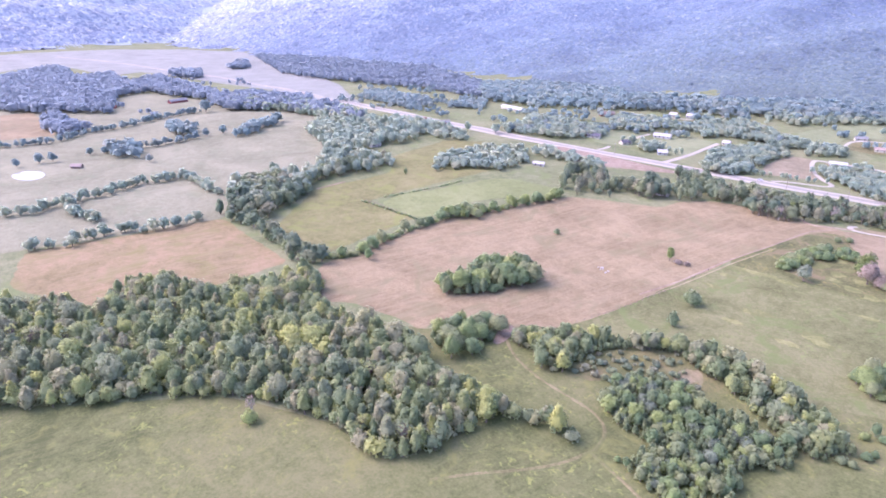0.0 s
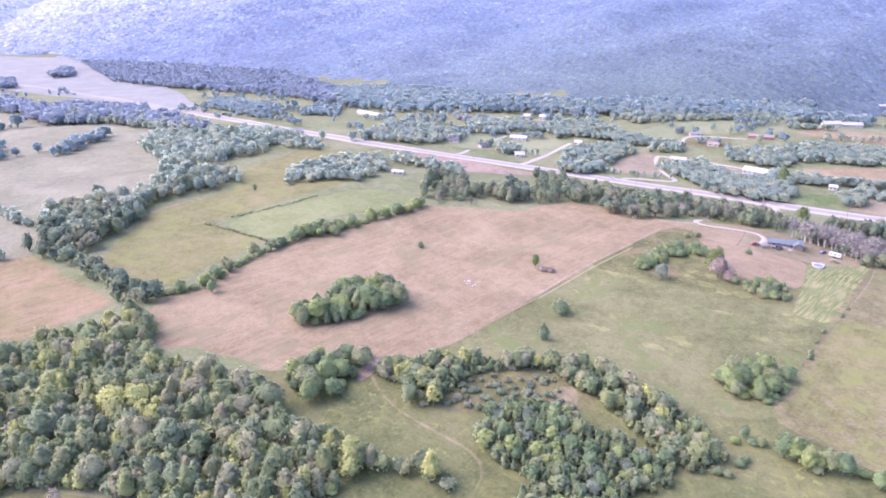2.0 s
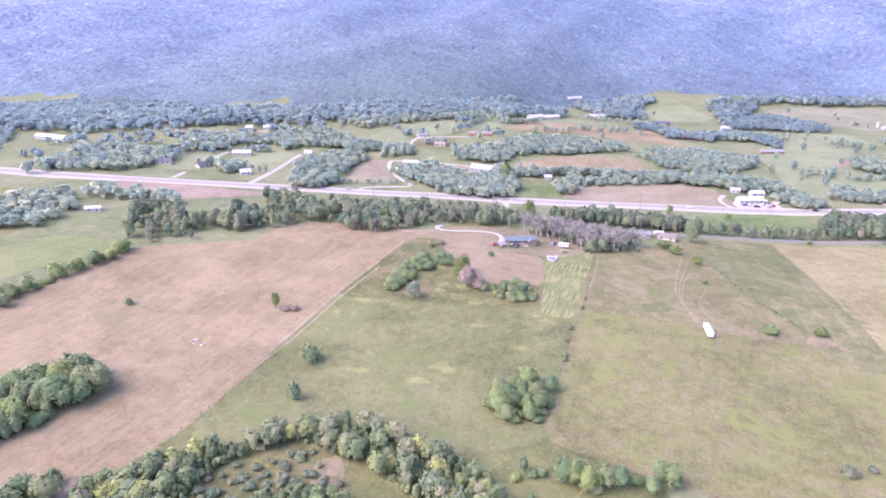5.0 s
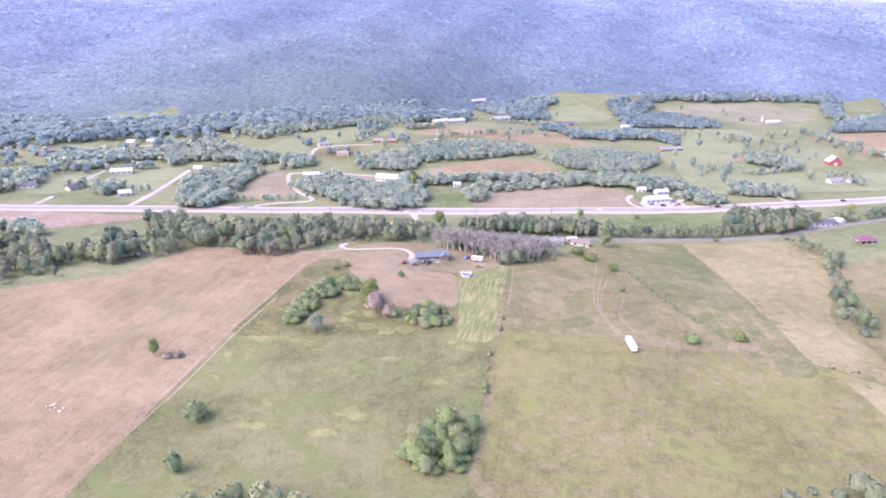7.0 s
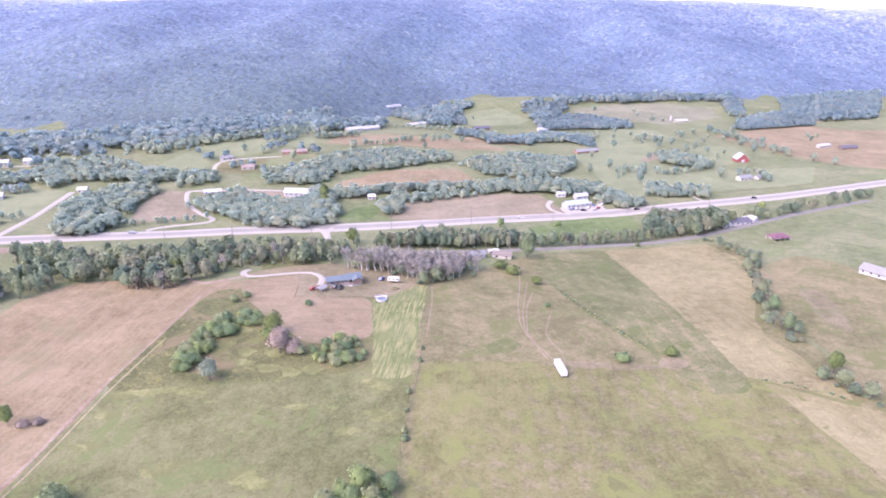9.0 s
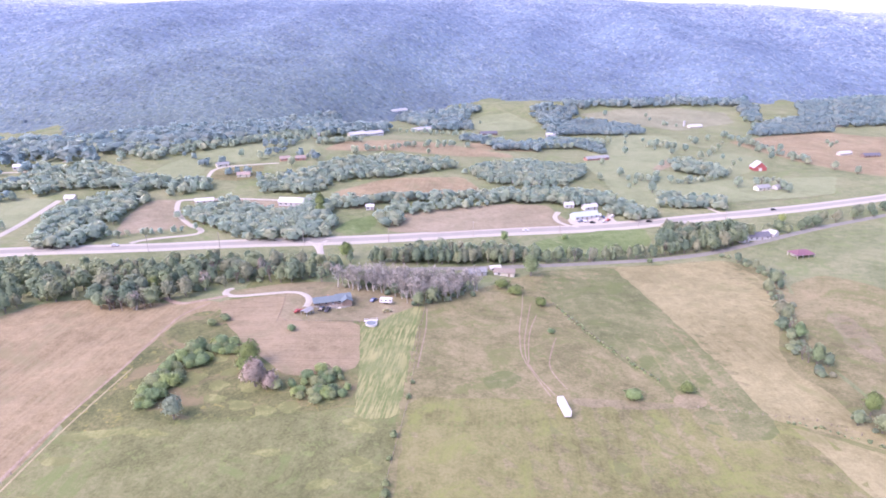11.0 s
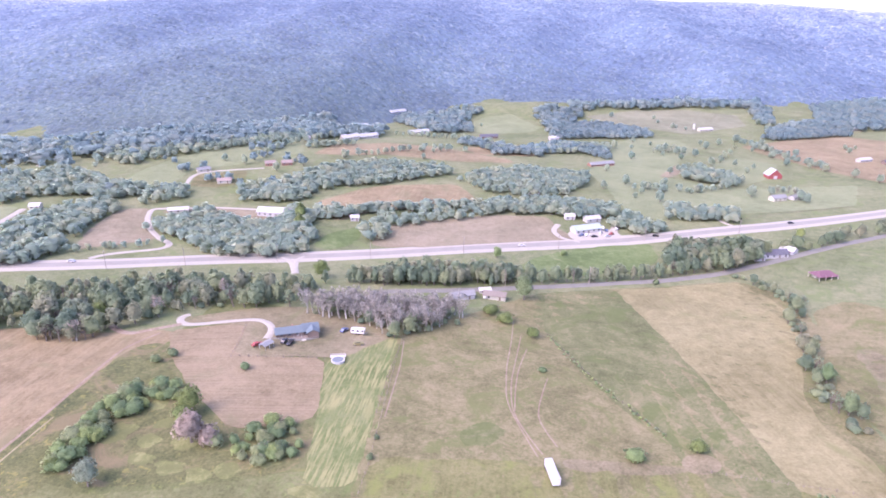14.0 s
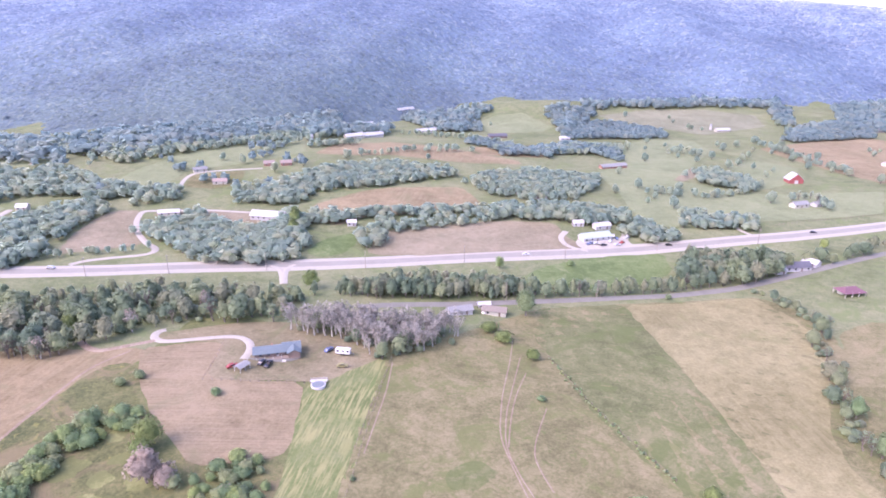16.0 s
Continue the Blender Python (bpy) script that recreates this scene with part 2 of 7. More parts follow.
GRAVEL = plain_material("white_gravel", (0.36, 0.338, 0.276), 0.95, vary=0.15, scale=0.8)

# Thin haze is put into the hardwood tones, most in the mixed wood's.
LEAF = leaf_material("hardwood_leaves", [(0.0, (0.180, 0.268, 0.134)), (0.2, (0.213, 0.307, 0.147)), (0.4, (0.262, 0.353, 0.152)), (0.58, (0.321, 0.400, 0.156)), (0.68, (0.336, 0.403, 0.152)), (0.75, (0.284, 0.341, 0.169)), (0.88, (0.312, 0.354, 0.181)), (1.0, (0.193, 0.279, 0.147))], sheen=0.08, contrast=0.2)
HAZY_MIXED_LEAF = leaf_material("hazy_mixed_leaves", [(0.0, (0.219, 0.286, 0.144)), (0.18, (0.260, 0.335, 0.165)), (0.34, (0.313, 0.368, 0.174)), (0.46, (0.375, 0.432, 0.174)), (0.54, (0.468, 0.497, 0.182)), (0.6, (0.333, 0.373, 0.187)), (0.74, (0.375, 0.373, 0.225)), (0.86, (0.281, 0.340, 0.200)), (1.0, (0.229, 0.298, 0.156))], sheen=0.08, contrast=0.18)
CEDAR = leaf_material("cedar_needles", [(0.0, (0.176, 0.245, 0.131)), (0.5, (0.223, 0.289, 0.145)), (1.0, (0.277, 0.333, 0.159))], sheen=0.08, contrast=0.3)
PALE_LEAF = leaf_material("silvery_leaves", [(0.0, (0.199, 0.257, 0.176)), (0.5, (0.247, 0.306, 0.211)), (1.0, (0.190, 0.242, 0.162))], sheen=0.1)
DRY_LEAF = leaf_material("dry_pinkish_leaves", [(0.0, (0.33, 0.28, 0.225)), (0.5, (0.375, 0.315, 0.255)), (1.0, (0.29, 0.25, 0.205))], sheen=0.05)
DEAD_LEAF = leaf_material("bleached_twigs", [(0.0, (0.31, 0.3, 0.255)), (0.5, (0.35, 0.335, 0.285)), (1.0, (0.275, 0.27, 0.23))], sheen=0.05)
BRIGHT_LEAF = leaf_material("yellow_green_leaves", [(0.0, (0.161, 0.226, 0.081)), (0.5, (0.216, 0.273, 0.100)), (1.0, (0.147, 0.207, 0.076))], sheen=0.08)
# Mountain haze is put into these leaf colours, bluer and paler farther off.
HAZY_SLOPE_LEAVES = [leaf_material(k, [(0.0, (r * 0.74, g * 0.76, b * 0.8)), (0.4, (r * 0.96, g * 0.97, b * 0.98)), (0.75, (r * 1.12, g * 1.1, b * 1.05)), (0.92, (r * 1.4, g * 1.25, b * 1.08)), (1.0, (r * 0.85, g * 0.86, b * 0.88))], sheen=0.0, contrast=0.0, through_leaf=0.0, patches=0.2) for k, (r, g, b) in (
    ("hazy_foot_leaves", (0.102, 0.148, 0.142)), ("hazy_lower_slope_leaves", (0.110, 0.160, 0.172)), ("hazy_slope_leaves", (0.122, 0.177, 0.212)), ("hazy_upper_slope_leaves", (0.127, 0.183, 0.244)),
    ("hazy_ridge_leaves", (0.140, 0.197, 0.262)), ("hazy_far_slope_leaves", (0.200, 0.258, 0.318)), ("hazy_far_ridge_leaves", (0.31, 0.37, 0.39)))]
# Haze is put into these leaf colours: paler and bluer for farther stands.
HAZY_EDGE_LEAF = leaf_material("hazy_edge_leaves", [(0.0, (0.255, 0.376, 0.373)), (0.4, (0.293, 0.404, 0.390)), (0.75, (0.332, 0.430, 0.396)), (1.0, (0.378, 0.450, 0.390))], sheen=0.05, sheen_tint=(0.7, 0.82, 1.0), patches=0.12, contrast=0.04, through_leaf=0.6)
HAZY_VALLEY_LEAF = leaf_material("hazy_valley_leaves", [(0.0, (0.330, 0.440, 0.356)), (0.4, (0.373, 0.474, 0.373)), (0.75, (0.423, 0.506, 0.373)), (1.0, (0.499, 0.540, 0.381))], sheen=0.12, sheen_tint=(0.7, 0.82, 1.0), contrast=0.05, through_leaf=0.65)
HAZY_DISTANT_LEAF = leaf_material("hazy_distant_leaves", [(0.0, (0.254, 0.326, 0.375)), (0.5, (0.278, 0.351, 0.393)), (1.0, (0.303, 0.370, 0.401))], sheen=0.05, sheen_tint=(0.7, 0.82, 1.0), contrast=0.04, through_leaf=0.6)
BELT_LEAF = leaf_material("roadside_leaves", [(0.0, (0.162, 0.235, 0.156)), (0.25, (0.195, 0.268, 0.167)), (0.45, (0.237, 0.305, 0.179)), (0.6, (0.294, 0.345, 0.189)), (0.7, (0.265, 0.302, 0.185)), (0.82, (0.305, 0.318, 0.205)), (1.0, (0.176, 0.245, 0.161))], sheen=0.1, contrast=0.18)
BARK = plain_material("grey_bark", (0.2, 0.17, 0.145), 0.9, vary=0.4, scale=2.0)
PALE_BARK = plain_material("bleached_bark", (0.44, 0.42, 0.37), 0.9, vary=0.3, scale=2.0)

WHITE = plain_material("white_siding", (0.46, 0.45, 0.44), 0.6, vary=0.08)
CREAM = plain_material("cream_siding", (0.48, 0.46, 0.38), 0.7, vary=0.1)
BRICK = plain_material("red_brick", (0.36, 0.2, 0.15), 0.85, vary=0.25, scale=2.0)
BROWN = plain_material("brown_siding", (0.2, 0.15, 0.12), 0.8, vary=0.2)
RED = plain_material("barn_red", (0.3, 0.08, 0.075), 0.7, vary=0.2)
GREY_ROOF = plain_material("grey_shingles", (0.23, 0.235, 0.23), 0.85, vary=0.2, scale=1.5)
DARK_ROOF = plain_material("dark_shingles", (0.11, 0.11, 0.13), 0.85, vary=0.2, scale=1.5)
TAN_ROOF = plain_material("brown_shingles", (0.2, 0.175, 0.145), 0.85, vary=0.2, scale=1.5)
WHITE_ROOF = plain_material("white_metal_roof", (0.42, 0.42, 0.405), 0.4, vary=0.08, spec=0.5)
BLUE_ROOF = plain_material("blue_grey_metal_roof", (0.118, 0.155, 0.165), 0.5, metal=0.0, vary=0.12, spec=0.5)
PURPLE_ROOF = plain_material("plum_metal_roof", (0.17, 0.085, 0.1), 0.45, vary=0.12)
RUST_ROOF = plain_material("terracotta_roof", (0.27, 0.215, 0.185), 0.7, vary=0.2)
GREEN_ROOF = plain_material("pale_green_metal_roof", (0.34, 0.4, 0.385), 0.45, vary=0.1)
GLASS = plain_material("dark_window_glass", (0.03, 0.035, 0.045), 0.08, vary=0.1, spec=0.6)
RUBBER = plain_material("black_rubber", (0.02, 0.02, 0.02), 0.8)
STEEL = plain_material("galvanised_steel", (0.45, 0.45, 0.47), 0.4, metal=0.8)
POLE_WOOD = plain_material("weathered_pole_wood", (0.3, 0.26, 0.22), 0.85, vary=0.3, scale=3.0)
POST_WOOD = plain_material("fence_post_wood", (0.24, 0.2, 0.16), 0.9, vary=0.3, scale=3.0)
POOL_WATER = plain_material("pale_pool_water", (0.17, 0.19, 0.19), 0.2, vary=0.1, spec=0.4)
PAINTS = [plain_material(k, c, 0.25, vary=0.04, spec=0.6) for k, c in (("white_paint", (0.6, 0.6, 0.6)), ("black_paint", (0.02, 0.02, 0.025)), ("silver_paint", (0.45, 0.46, 0.48)), ("red_paint", (0.3, 0.06, 0.05)), ("blue_paint", (0.1, 0.13, 0.22)), ("yellow_paint", (0.28, 0.26, 0.12)))]


def water_material():
    n = Nodes("pond_water")
    n.bump(n.noise(0.6, 3, 0.5), 0.08, 0.1)
    return n.done((0.28, 0.29, 0.27), 0.12, spec=0.7)


# ---- mesh helpers ----
def part(name, bm, material, parent, label=""):
    """Links a bmesh as one mesh object under a thing or a part."""
    me = bpy.data.meshes.new(name)
    bm.to_mesh(me)
    bm.free()
    me.materials.append(material)
    ob = new(name, me)
    ob.parent = parent
    return tagged(ob, label)


def box(bm, c, s, turn=0.0):
    m = Matrix.Translation(c) @ Matrix.Rotation(turn, 4, "Z") @ Matrix.Diagonal((*s, 1))
    return bmesh.ops.create_cube(bm, size=1, matrix=m)


def boxed(c, s, bevel=0.0):
    bm = bmesh.new()
    box(bm, c, s)
    if bevel:
        bmesh.ops.bevel(bm, geom=bm.edges[:], offset=bevel, segments=2, affect="EDGES")
    return bm


def tube(bm, a, b, r0, r1, sides=6):
    a, b = Vector(a), Vector(b)
    m = Matrix.Translation((a + b) / 2) @ (b - a).to_track_quat("Z", "Y").to_matrix().to_4x4()
    bmesh.ops.create_cone(bm, cap_ends=True, segments=sides, radius1=r0, radius2=r1, depth=(b - a).length, matrix=m)


def prism(bm, outline, y0, y1):
    """Extrudes an outline in x and z along y."""
    a = [bm.verts.new((x, y0, z)) for x, z in outline]
    b = [bm.verts.new((x, y1, z)) for x, z in outline]
    k = len(outline)
    bm.faces.new(a)
    bm.faces.new(b[::-1])
    for i in range(k):
        bm.faces.new((a[i], b[i], b[(i + 1) % k], a[(i + 1) % k]))
    bmesh.ops.recalc_face_normals(bm, faces=bm.faces[:])


def mesh_from(name, verts, tris, materials, slots=None, tint=None, smooth=False, normals=None):
    """A mesh from arrays of corners and triangles; normals round off foliage."""
    me = bpy.data.meshes.new(name)
    verts, tris = np.asarray(verts, np.float32), np.asarray(tris, np.int32)
    me.vertices.add(len(verts))
    me.vertices.foreach_set("co", verts.ravel())
    me.loops.add(tris.size)
    me.loops.foreach_set("vertex_index", tris.ravel())
    me.polygons.add(len(tris))
    me.polygons.foreach_set("loop_start", np.arange(0, tris.size, 3, dtype=np.int32))
    for m in materials:
        me.materials.append(m)
    if slots is not None:
        me.polygons.foreach_set("material_index", np.asarray(slots, np.int32))
    if tint is not None:
        me.attributes.new("tint", "FLOAT", "POINT").data.foreach_set("value", np.asarray(tint, np.float32))
    me.polygons.foreach_set("use_smooth", np.full(len(tris), smooth))
    me.update(calc_edges=True)
    me.validate()
    if normals is not None:
        n = np.asarray(normals, np.float32)
        n = n / np.maximum(np.linalg.norm(n, axis=1, keepdims=True), 1e-6)
        me.attributes.new("custom_normal", "FLOAT_VECTOR", "POINT").data.foreach_set("vector", n.ravel())
        me.update()
    return me


def setting(ob, label, category):
    return tagged(ob, label, category, kind="structure")


# ---- ground: one sheet to the horizon, with the mountain ----
def axis(lo, hi, step, outer):
    mid = np.arange(lo, hi + 1, step)
    grow = np.cumsum(step * 1.16 ** np.arange(1, 40))
    return np.r_[[v for v in (lo - grow)[::-1] if v > -outer], mid, [v for v in hi + grow if v < outer]]


def build_ground():
    xs, ys = axis(-2100, 700, 10, 4700), axis(-260, 1210, 10, 4000)
    gx, gy = np.meshgrid(xs, ys)
    v = np.stack([gx.ravel(), gy.ravel(), ground(gx, gy).ravel()], 1)
    w, h = len(xs), len(ys)
    q = (np.arange(h - 1)[:, None] * w + np.arange(w - 1)).ravel()
    tris = np.concatenate([np.stack([q, q + 1, q + w + 1], 1), np.stack([q, q + w + 1, q + w], 1)])
    c = v[tris].mean(1)
    # Slope colours step bluer and paler with distance from the walk, for haze.
    me = mesh_from("ground", v, tris, [PASTURE, HAZY_FOOT_FLOOR, HAZY_FOREST_FLOOR, HAZY_RIDGE_FLOOR], np.where(slope(c[:, 0], c[:, 1]) > ragged(c[:, 0]) + 10, 1 + np.searchsorted([1050, 2200], np.hypot(c[:, 0] + 20, c[:, 1] + 100)), 0), smooth=True)
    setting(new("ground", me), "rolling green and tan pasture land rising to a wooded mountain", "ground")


build_ground()


def inside(poly, x, y):
    x, y = np.asarray(x), np.asarray(y)
    hit = np.zeros(x.shape, bool)
    for (x0, y0), (x1, y1) in zip(poly, poly[1:] + poly[:1]):
        cross = ((y0 > y) != (y1 > y)) & (x < (x1 - x0) * (y - y0) / (y1 - y0 + 1e-9) + x0)
        hit ^= cross
    return hit


def dense(line, step, closed=False, wobble=0.0, seed=1):
    rng, out = random.Random(seed), []
    for (x0, y0), (x1, y1) in zip(line, line[1:] + line[:1] if closed else line[1:]):
        k = max(1, int(math.hypot(x1 - x0, y1 - y0) / step))
        for i in range(k):
            j = wobble if i else 0.0
            out.append((x0 + (x1 - x0) * i / k + rng.uniform(-j, j), y0 + (y1 - y0) * i / k + rng.uniform(-j, j)))
    return out if closed else out + [line[-1]]


def rounded(line, closed=False, times=2, radius=4.0):
    """Cuts the corners of a line, as land has none."""
    for n in range(times):
        ends = [] if closed else [line[0]]
        cut = []
        for (a, b), (c, d) in zip(line, line[1:] + line[:1] if closed else line[1:]):
            s = min(0.27, radius / 2 ** n / (math.hypot(c - a, d - b) + 1e-6))
            cut += [(a + (c - a) * s, b + (d - b) * s), (c - (c - a) * s, d - (d - b) * s)]
        line = ends + cut + ([] if closed else [line[-1]])
    return line


FIELD_LAYER = [0.05]


def field(name, poly, material, label, category="field", wobble=0.9, grid=9.0, soft=1):
    """A field laid over the ground, following its rise and fall."""
    FIELD_LAYER[0] += 0.0024
    lift = FIELD_LAYER[0]
    edge = dense(rounded(poly, True, soft) if soft else poly, 5.0, True, wobble, len(name) + len(poly))
    xs, ys = [p[0] for p in edge], [p[1] for p in edge]
    gx, gy = np.meshgrid(np.arange(min(xs) + 2, max(xs), grid), np.arange(min(ys) + 2, max(ys), grid))
    keep = inside(edge, gx.ravel(), gy.ravel())
    pts = [Vector(p) for p in edge] + [Vector((a, b)) for a, b in zip(gx.ravel()[keep], gy.ravel()[keep])]
    vs, _, fs, *_ = geometry.delaunay_2d_cdt(pts, [], [list(range(len(edge)))], 1, 0.01)
    v = np.array([(p.x, p.y) for p in vs])
    f = np.array([t for t in fs if len(t) == 3])
    a, b, c = v[f[:, 0]], v[f[:, 1]], v[f[:, 2]]
    f[((b - a)[:, 0] * (c - a)[:, 1] - (b - a)[:, 1] * (c - a)[:, 0]) < 0] = f[((b - a)[:, 0] * (c - a)[:, 1] - (b - a)[:, 1] * (c - a)[:, 0]) < 0][:, ::-1]
    me = mesh_from(name, np.c_[v, ground(v[:, 0], v[:, 1]) + lift], f, [material], smooth=True)
    return setting(new(name, me), label, category)


def ribbon(name, line, width, material, label, category="road", lift=0.33, step=6.0, kind="structure", soft=2, parent=None):
    """A road, drive or painted line along the ground."""
    pts = dense(rounded(line, False, soft) if soft else line, step)
    v, tris = [], []
    for i, (x, y) in enumerate(pts):
        (x0, y0), (x1, y1) = pts[max(i - 1, 0)], pts[min(i + 1, len(pts) - 1)]
        n = Vector((y0 - y1, x1 - x0)).normalized() * width / 2
        for k in (1, 0.5, 0, -0.5, -1):
            px, py = x + n.x * k, y + n.y * k
            v.append((px, py, gz(px, py) + lift - ((min(0.26, lift) if width > 1.5 else 0.05) if abs(k) == 1 else 0)))
    for i in range(len(pts) - 1):
        for k in range(4):
            a = i * 5 + k
            tris += [(a, a + 1, a + 6), (a, a + 6, a + 5)]
    ob = new(name, mesh_from(name, v, [t[::-1] for t in tris], [material], smooth=True))
    if parent:
        ob.parent = parent
        return ob
    return tagged(ob, label, category, kind=kind)


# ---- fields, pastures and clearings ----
field("west_lowland", [(-440.6, -237.9), (-422.9, -187.5), (-407.1, -60.5), (-469.2, 42.0), (-645.4, 167.6), (-805.8, 174.2), (-1057.3, 103.4), (-1242.0, -240.6)], HAZY_GRASS, "dry tan-green pasture land", "pasture")
field("south_pasture", [(-240.8, -82.7), (-169.2, -28.0), (-147.5, 69.6), (-119.8, 270.7), (-34.6, 237.0), (5.9, -14.7), (-178.0, -242.4), (-266.1, -237.3), (-204.2, -140.1), (-134.5, -112.4), (-134.1, -89.4)], LUSH, "broad green pasture round thickets", "pasture")
field("near_pasture", [(-258.2, -229.7), (-234.0, -190.5), (-215.2, -157.0), (-202.8, -140.6), (-178.9, -125.4), (-162.6, -116.5), (-145.8, -117.9), (-136.1, -113.5), (-131.4, -101.2), (-131.3, -86.8), (-129.5, -72.7), (-125.3, -65.8), (-116.8, -63.5), (-100.1, -60.0), (-79.0, -62.4), (-60.6, -70.8), (-103.8, -151.0), (-180.2, -231.5)], LUSH, "grassy green pasture with yellow weed patches", "pasture")
field("harvested_field", [(-295.2, -47.0), (-289.4, -26.2), (-301.6, -2.4), (-305.2, 21.5), (-306.7, 50.6), (-300.7, 83.6), (-290.4, 116.8), (-285.4, 145.7), (-266.7, 159.5), (-253.6, 168.1), (-229.5, 180.9), (-229.5, 204.0), (-214.1, 226.4), (-185.1, 230.5), (-157.7, 223.9), (-135.9, 227.8), (-122.6, 223.1), (-128.6, 205.7), (-142.1, 178.7), (-147.6, 146.0), (-151.0, 104.1), (-153.2, 61.9), (-157.0, 29.6), (-161.0, 2.7), (-167.5, -14.3), (-176.7, -17.6), (-176.4, -28.8), (-188.4, -26.5), (-203.7, -40.7), (-197.6, -53.5), (-211.7, -53.3), (-227.0, -58.0), (-243.5, -62.4), (-255.3, -80.0), (-278.0, -70.0)], HARVESTED, "bare pinkish-brown harvested field with faint drill rows", wobble=0.6)
field("corn_field", [(-416.8, -175.8), (-413.1, -129.8), (-410.8, -96.5), (-407.5, -68.1), (-402.8, -62.2), (-354.8, -63.3), (-307.5, -63.3), (-303.2, -101.2), (-302.0, -140.7), (-323.3, -168.3), (-365.0, -190.0)], CORN, "ripe tan and yellow corn field beside hedgerow")
field("hill_pasture", [(-370.4, -40.9), (-425.9, 18.4), (-424.0, 85.8), (-469.9, 123.9), (-489.2, 200.2), (-451.6, 227.4), (-412.6, 163.2), (-422.0, 125.9), (-369.1, 156.2), (-374.0, 51.2), (-372.5, 30.4), (-321.9, 38.1), (-319.3, 17.7), (-308.4, -30.8), (-306.6, -43.1), (-332.6, -44.1)], TAWNY, "dry green pasture on a low rise")
field("mown_field", [(-362.4, 34.6), (-369.7, 55.1), (-357.0, 93.2), (-350.6, 138.0), (-337.5, 147.4), (-301.1, 154.1), (-293.9, 134.1), (-313.8, 102.2), (-322.1, 77.0), (-317.1, 51.6), (-320.8, 35.0)], MOWN, "pale green mown hay field")
field("lane_pasture", [(-172.2, -31.8), (-141.3, -36.8), (-120.0, -28.6), (-109.3, -37.5), (-97.2, -42.5), (-88.5, -45.4), (-90.5, -60.8), (-100.1, -60.0), (-106.2, -53.9), (-126.0, -53.4), (-143.8, -59.0), (-162.4, -56.9), (-168.1, -42.4)], LUSH, "green grass lane between thickets")
field("clover_pasture", [(-143.7, 149.2), (-148.3, 115.1), (-153.9, 91.2), (-155.6, 58.0), (-156.7, 26.6), (-157.4, 10.9), (-125.9, 10.5), (-85.0, 15.3), (-39.0, 38.1), (-38.1, 83.9), (-34.3, 125.4), (-31.3, 158.6), (-46.0, 138.3), (-77.7, 129.9), (-113.7, 123.3)], CLOVER, "green pasture with yellow-green weed patches", "pasture")
field("thicket_clearing", [(-135.7, -29.7), (-137.1, -6.6), (-125.1, 12.1), (-112.0, 20.9), (-91.0, 13.7), (-91.2, 1.7), (-102.6, -6.6), (-119.0, -8.5), (-122.4, -25.5)], WEEDS, "weedy brown and green clearing inside thicket", "clearing")
field("thicket_dirt", [(-109.2, 3.8), (-105.8, 14.6), (-98.5, 10.5), (-96.2, -1.6), (-101.9, -5.8)], LAWN, "bare dry patch inside thicket", "clearing")
field("weed_plot", [(-130.2, 130.4), (-129.8, 154.6), (-126.5, 177.7), (-125.0, 202.4), (-116.8, 208.1), (-107.7, 182.4), (-91.0, 163.2), (-77.4, 159.0), (-53.4, 163.1), (-51.7, 142.6), (-59.1, 134.6), (-84.7, 130.6), (-110.4, 126.9), (-121.0, 126.6)], WEEDS, "overgrown yellow and green weeds beside shrubs", "field")
rng = random.Random(77)
for x, y in [(-141.7, 117.3), (-134.8, 119.3), (-126.4, 120.6), (-117.3, 119.7), (-113.3, 78.3), (-110.5, 81.2), (-84.0, 73.8), (-86.6, 76.7), (-80.0, 72.4), (-75.9, 111.3), (-49.0, 128.6), (-46.5, 124.4), (-47.6, 108.3), (-44.2, 104.7), (-57.1, 97.2), (-47.0, 133.2), (-141.1, 89.8), (-91.6, 61.9), (-116.6, 63.4), (-140.3, 106.3)]:
    ring = [(x + (3.2 + rng.uniform(0, 3.4)) * math.cos(a), y + (1.4 + rng.uniform(0, 1.8)) * math.sin(a)) for a in np.arange(0, 6.28, 0.42)]
    field("weed_patch", ring, GOLDEN, "low yellow-green weeds in pasture", "weeds", wobble=0.5, grid=4.0)
field("weed_margin", [(-150.3, 120.4), (-147.9, 146.7), (-143.2, 171.0), (-140.0, 202.6), (-133.3, 214.3), (-120.1, 210.1), (-120.0, 187.9), (-121.0, 162.9), (-124.7, 142.7), (-123.6, 125.4), (-135.3, 120.5)], WEEDS, "rank brown and green weeds along field edge", "field")
for x, y in [(-101.8, 156.5), (-103.9, 147.6), (-92.2, 147.6), (-102.3, 139.1), (-92.5, 136.6), (-75.3, 136.1), (-114.2, 153.3), (-63.4, 140.9), (-82.7, 133.5), (-116.4, 149.0), (-108.8, 167.2), (-72.1, 146.1)]:
    ring = [(x + (2.6 + rng.uniform(0, 3.2)) * math.cos(a), y + (2.0 + rng.uniform(0, 2.4)) * math.sin(a)) for a in np.arange(0, 6.28, 0.42)]
    field("weed_patch", ring, GOLDEN, "low yellow-green weeds between shrubs", "weeds", wobble=0.5, grid=4.0)
field("house_field", [(-130.7, 226.0), (-112.7, 232.2), (-98.1, 235.0), (-95.8, 218.6), (-94.2, 202.6), (-57.9, 205.9), (-55.1, 185.8), (-53.2, 165.6), (-57.6, 161.3), (-68.8, 157.9), (-80.4, 155.2), (-89.2, 164.8), (-102.7, 177.9), (-115.9, 196.6)], PLOT, "bare brown plot below the farmhouse")
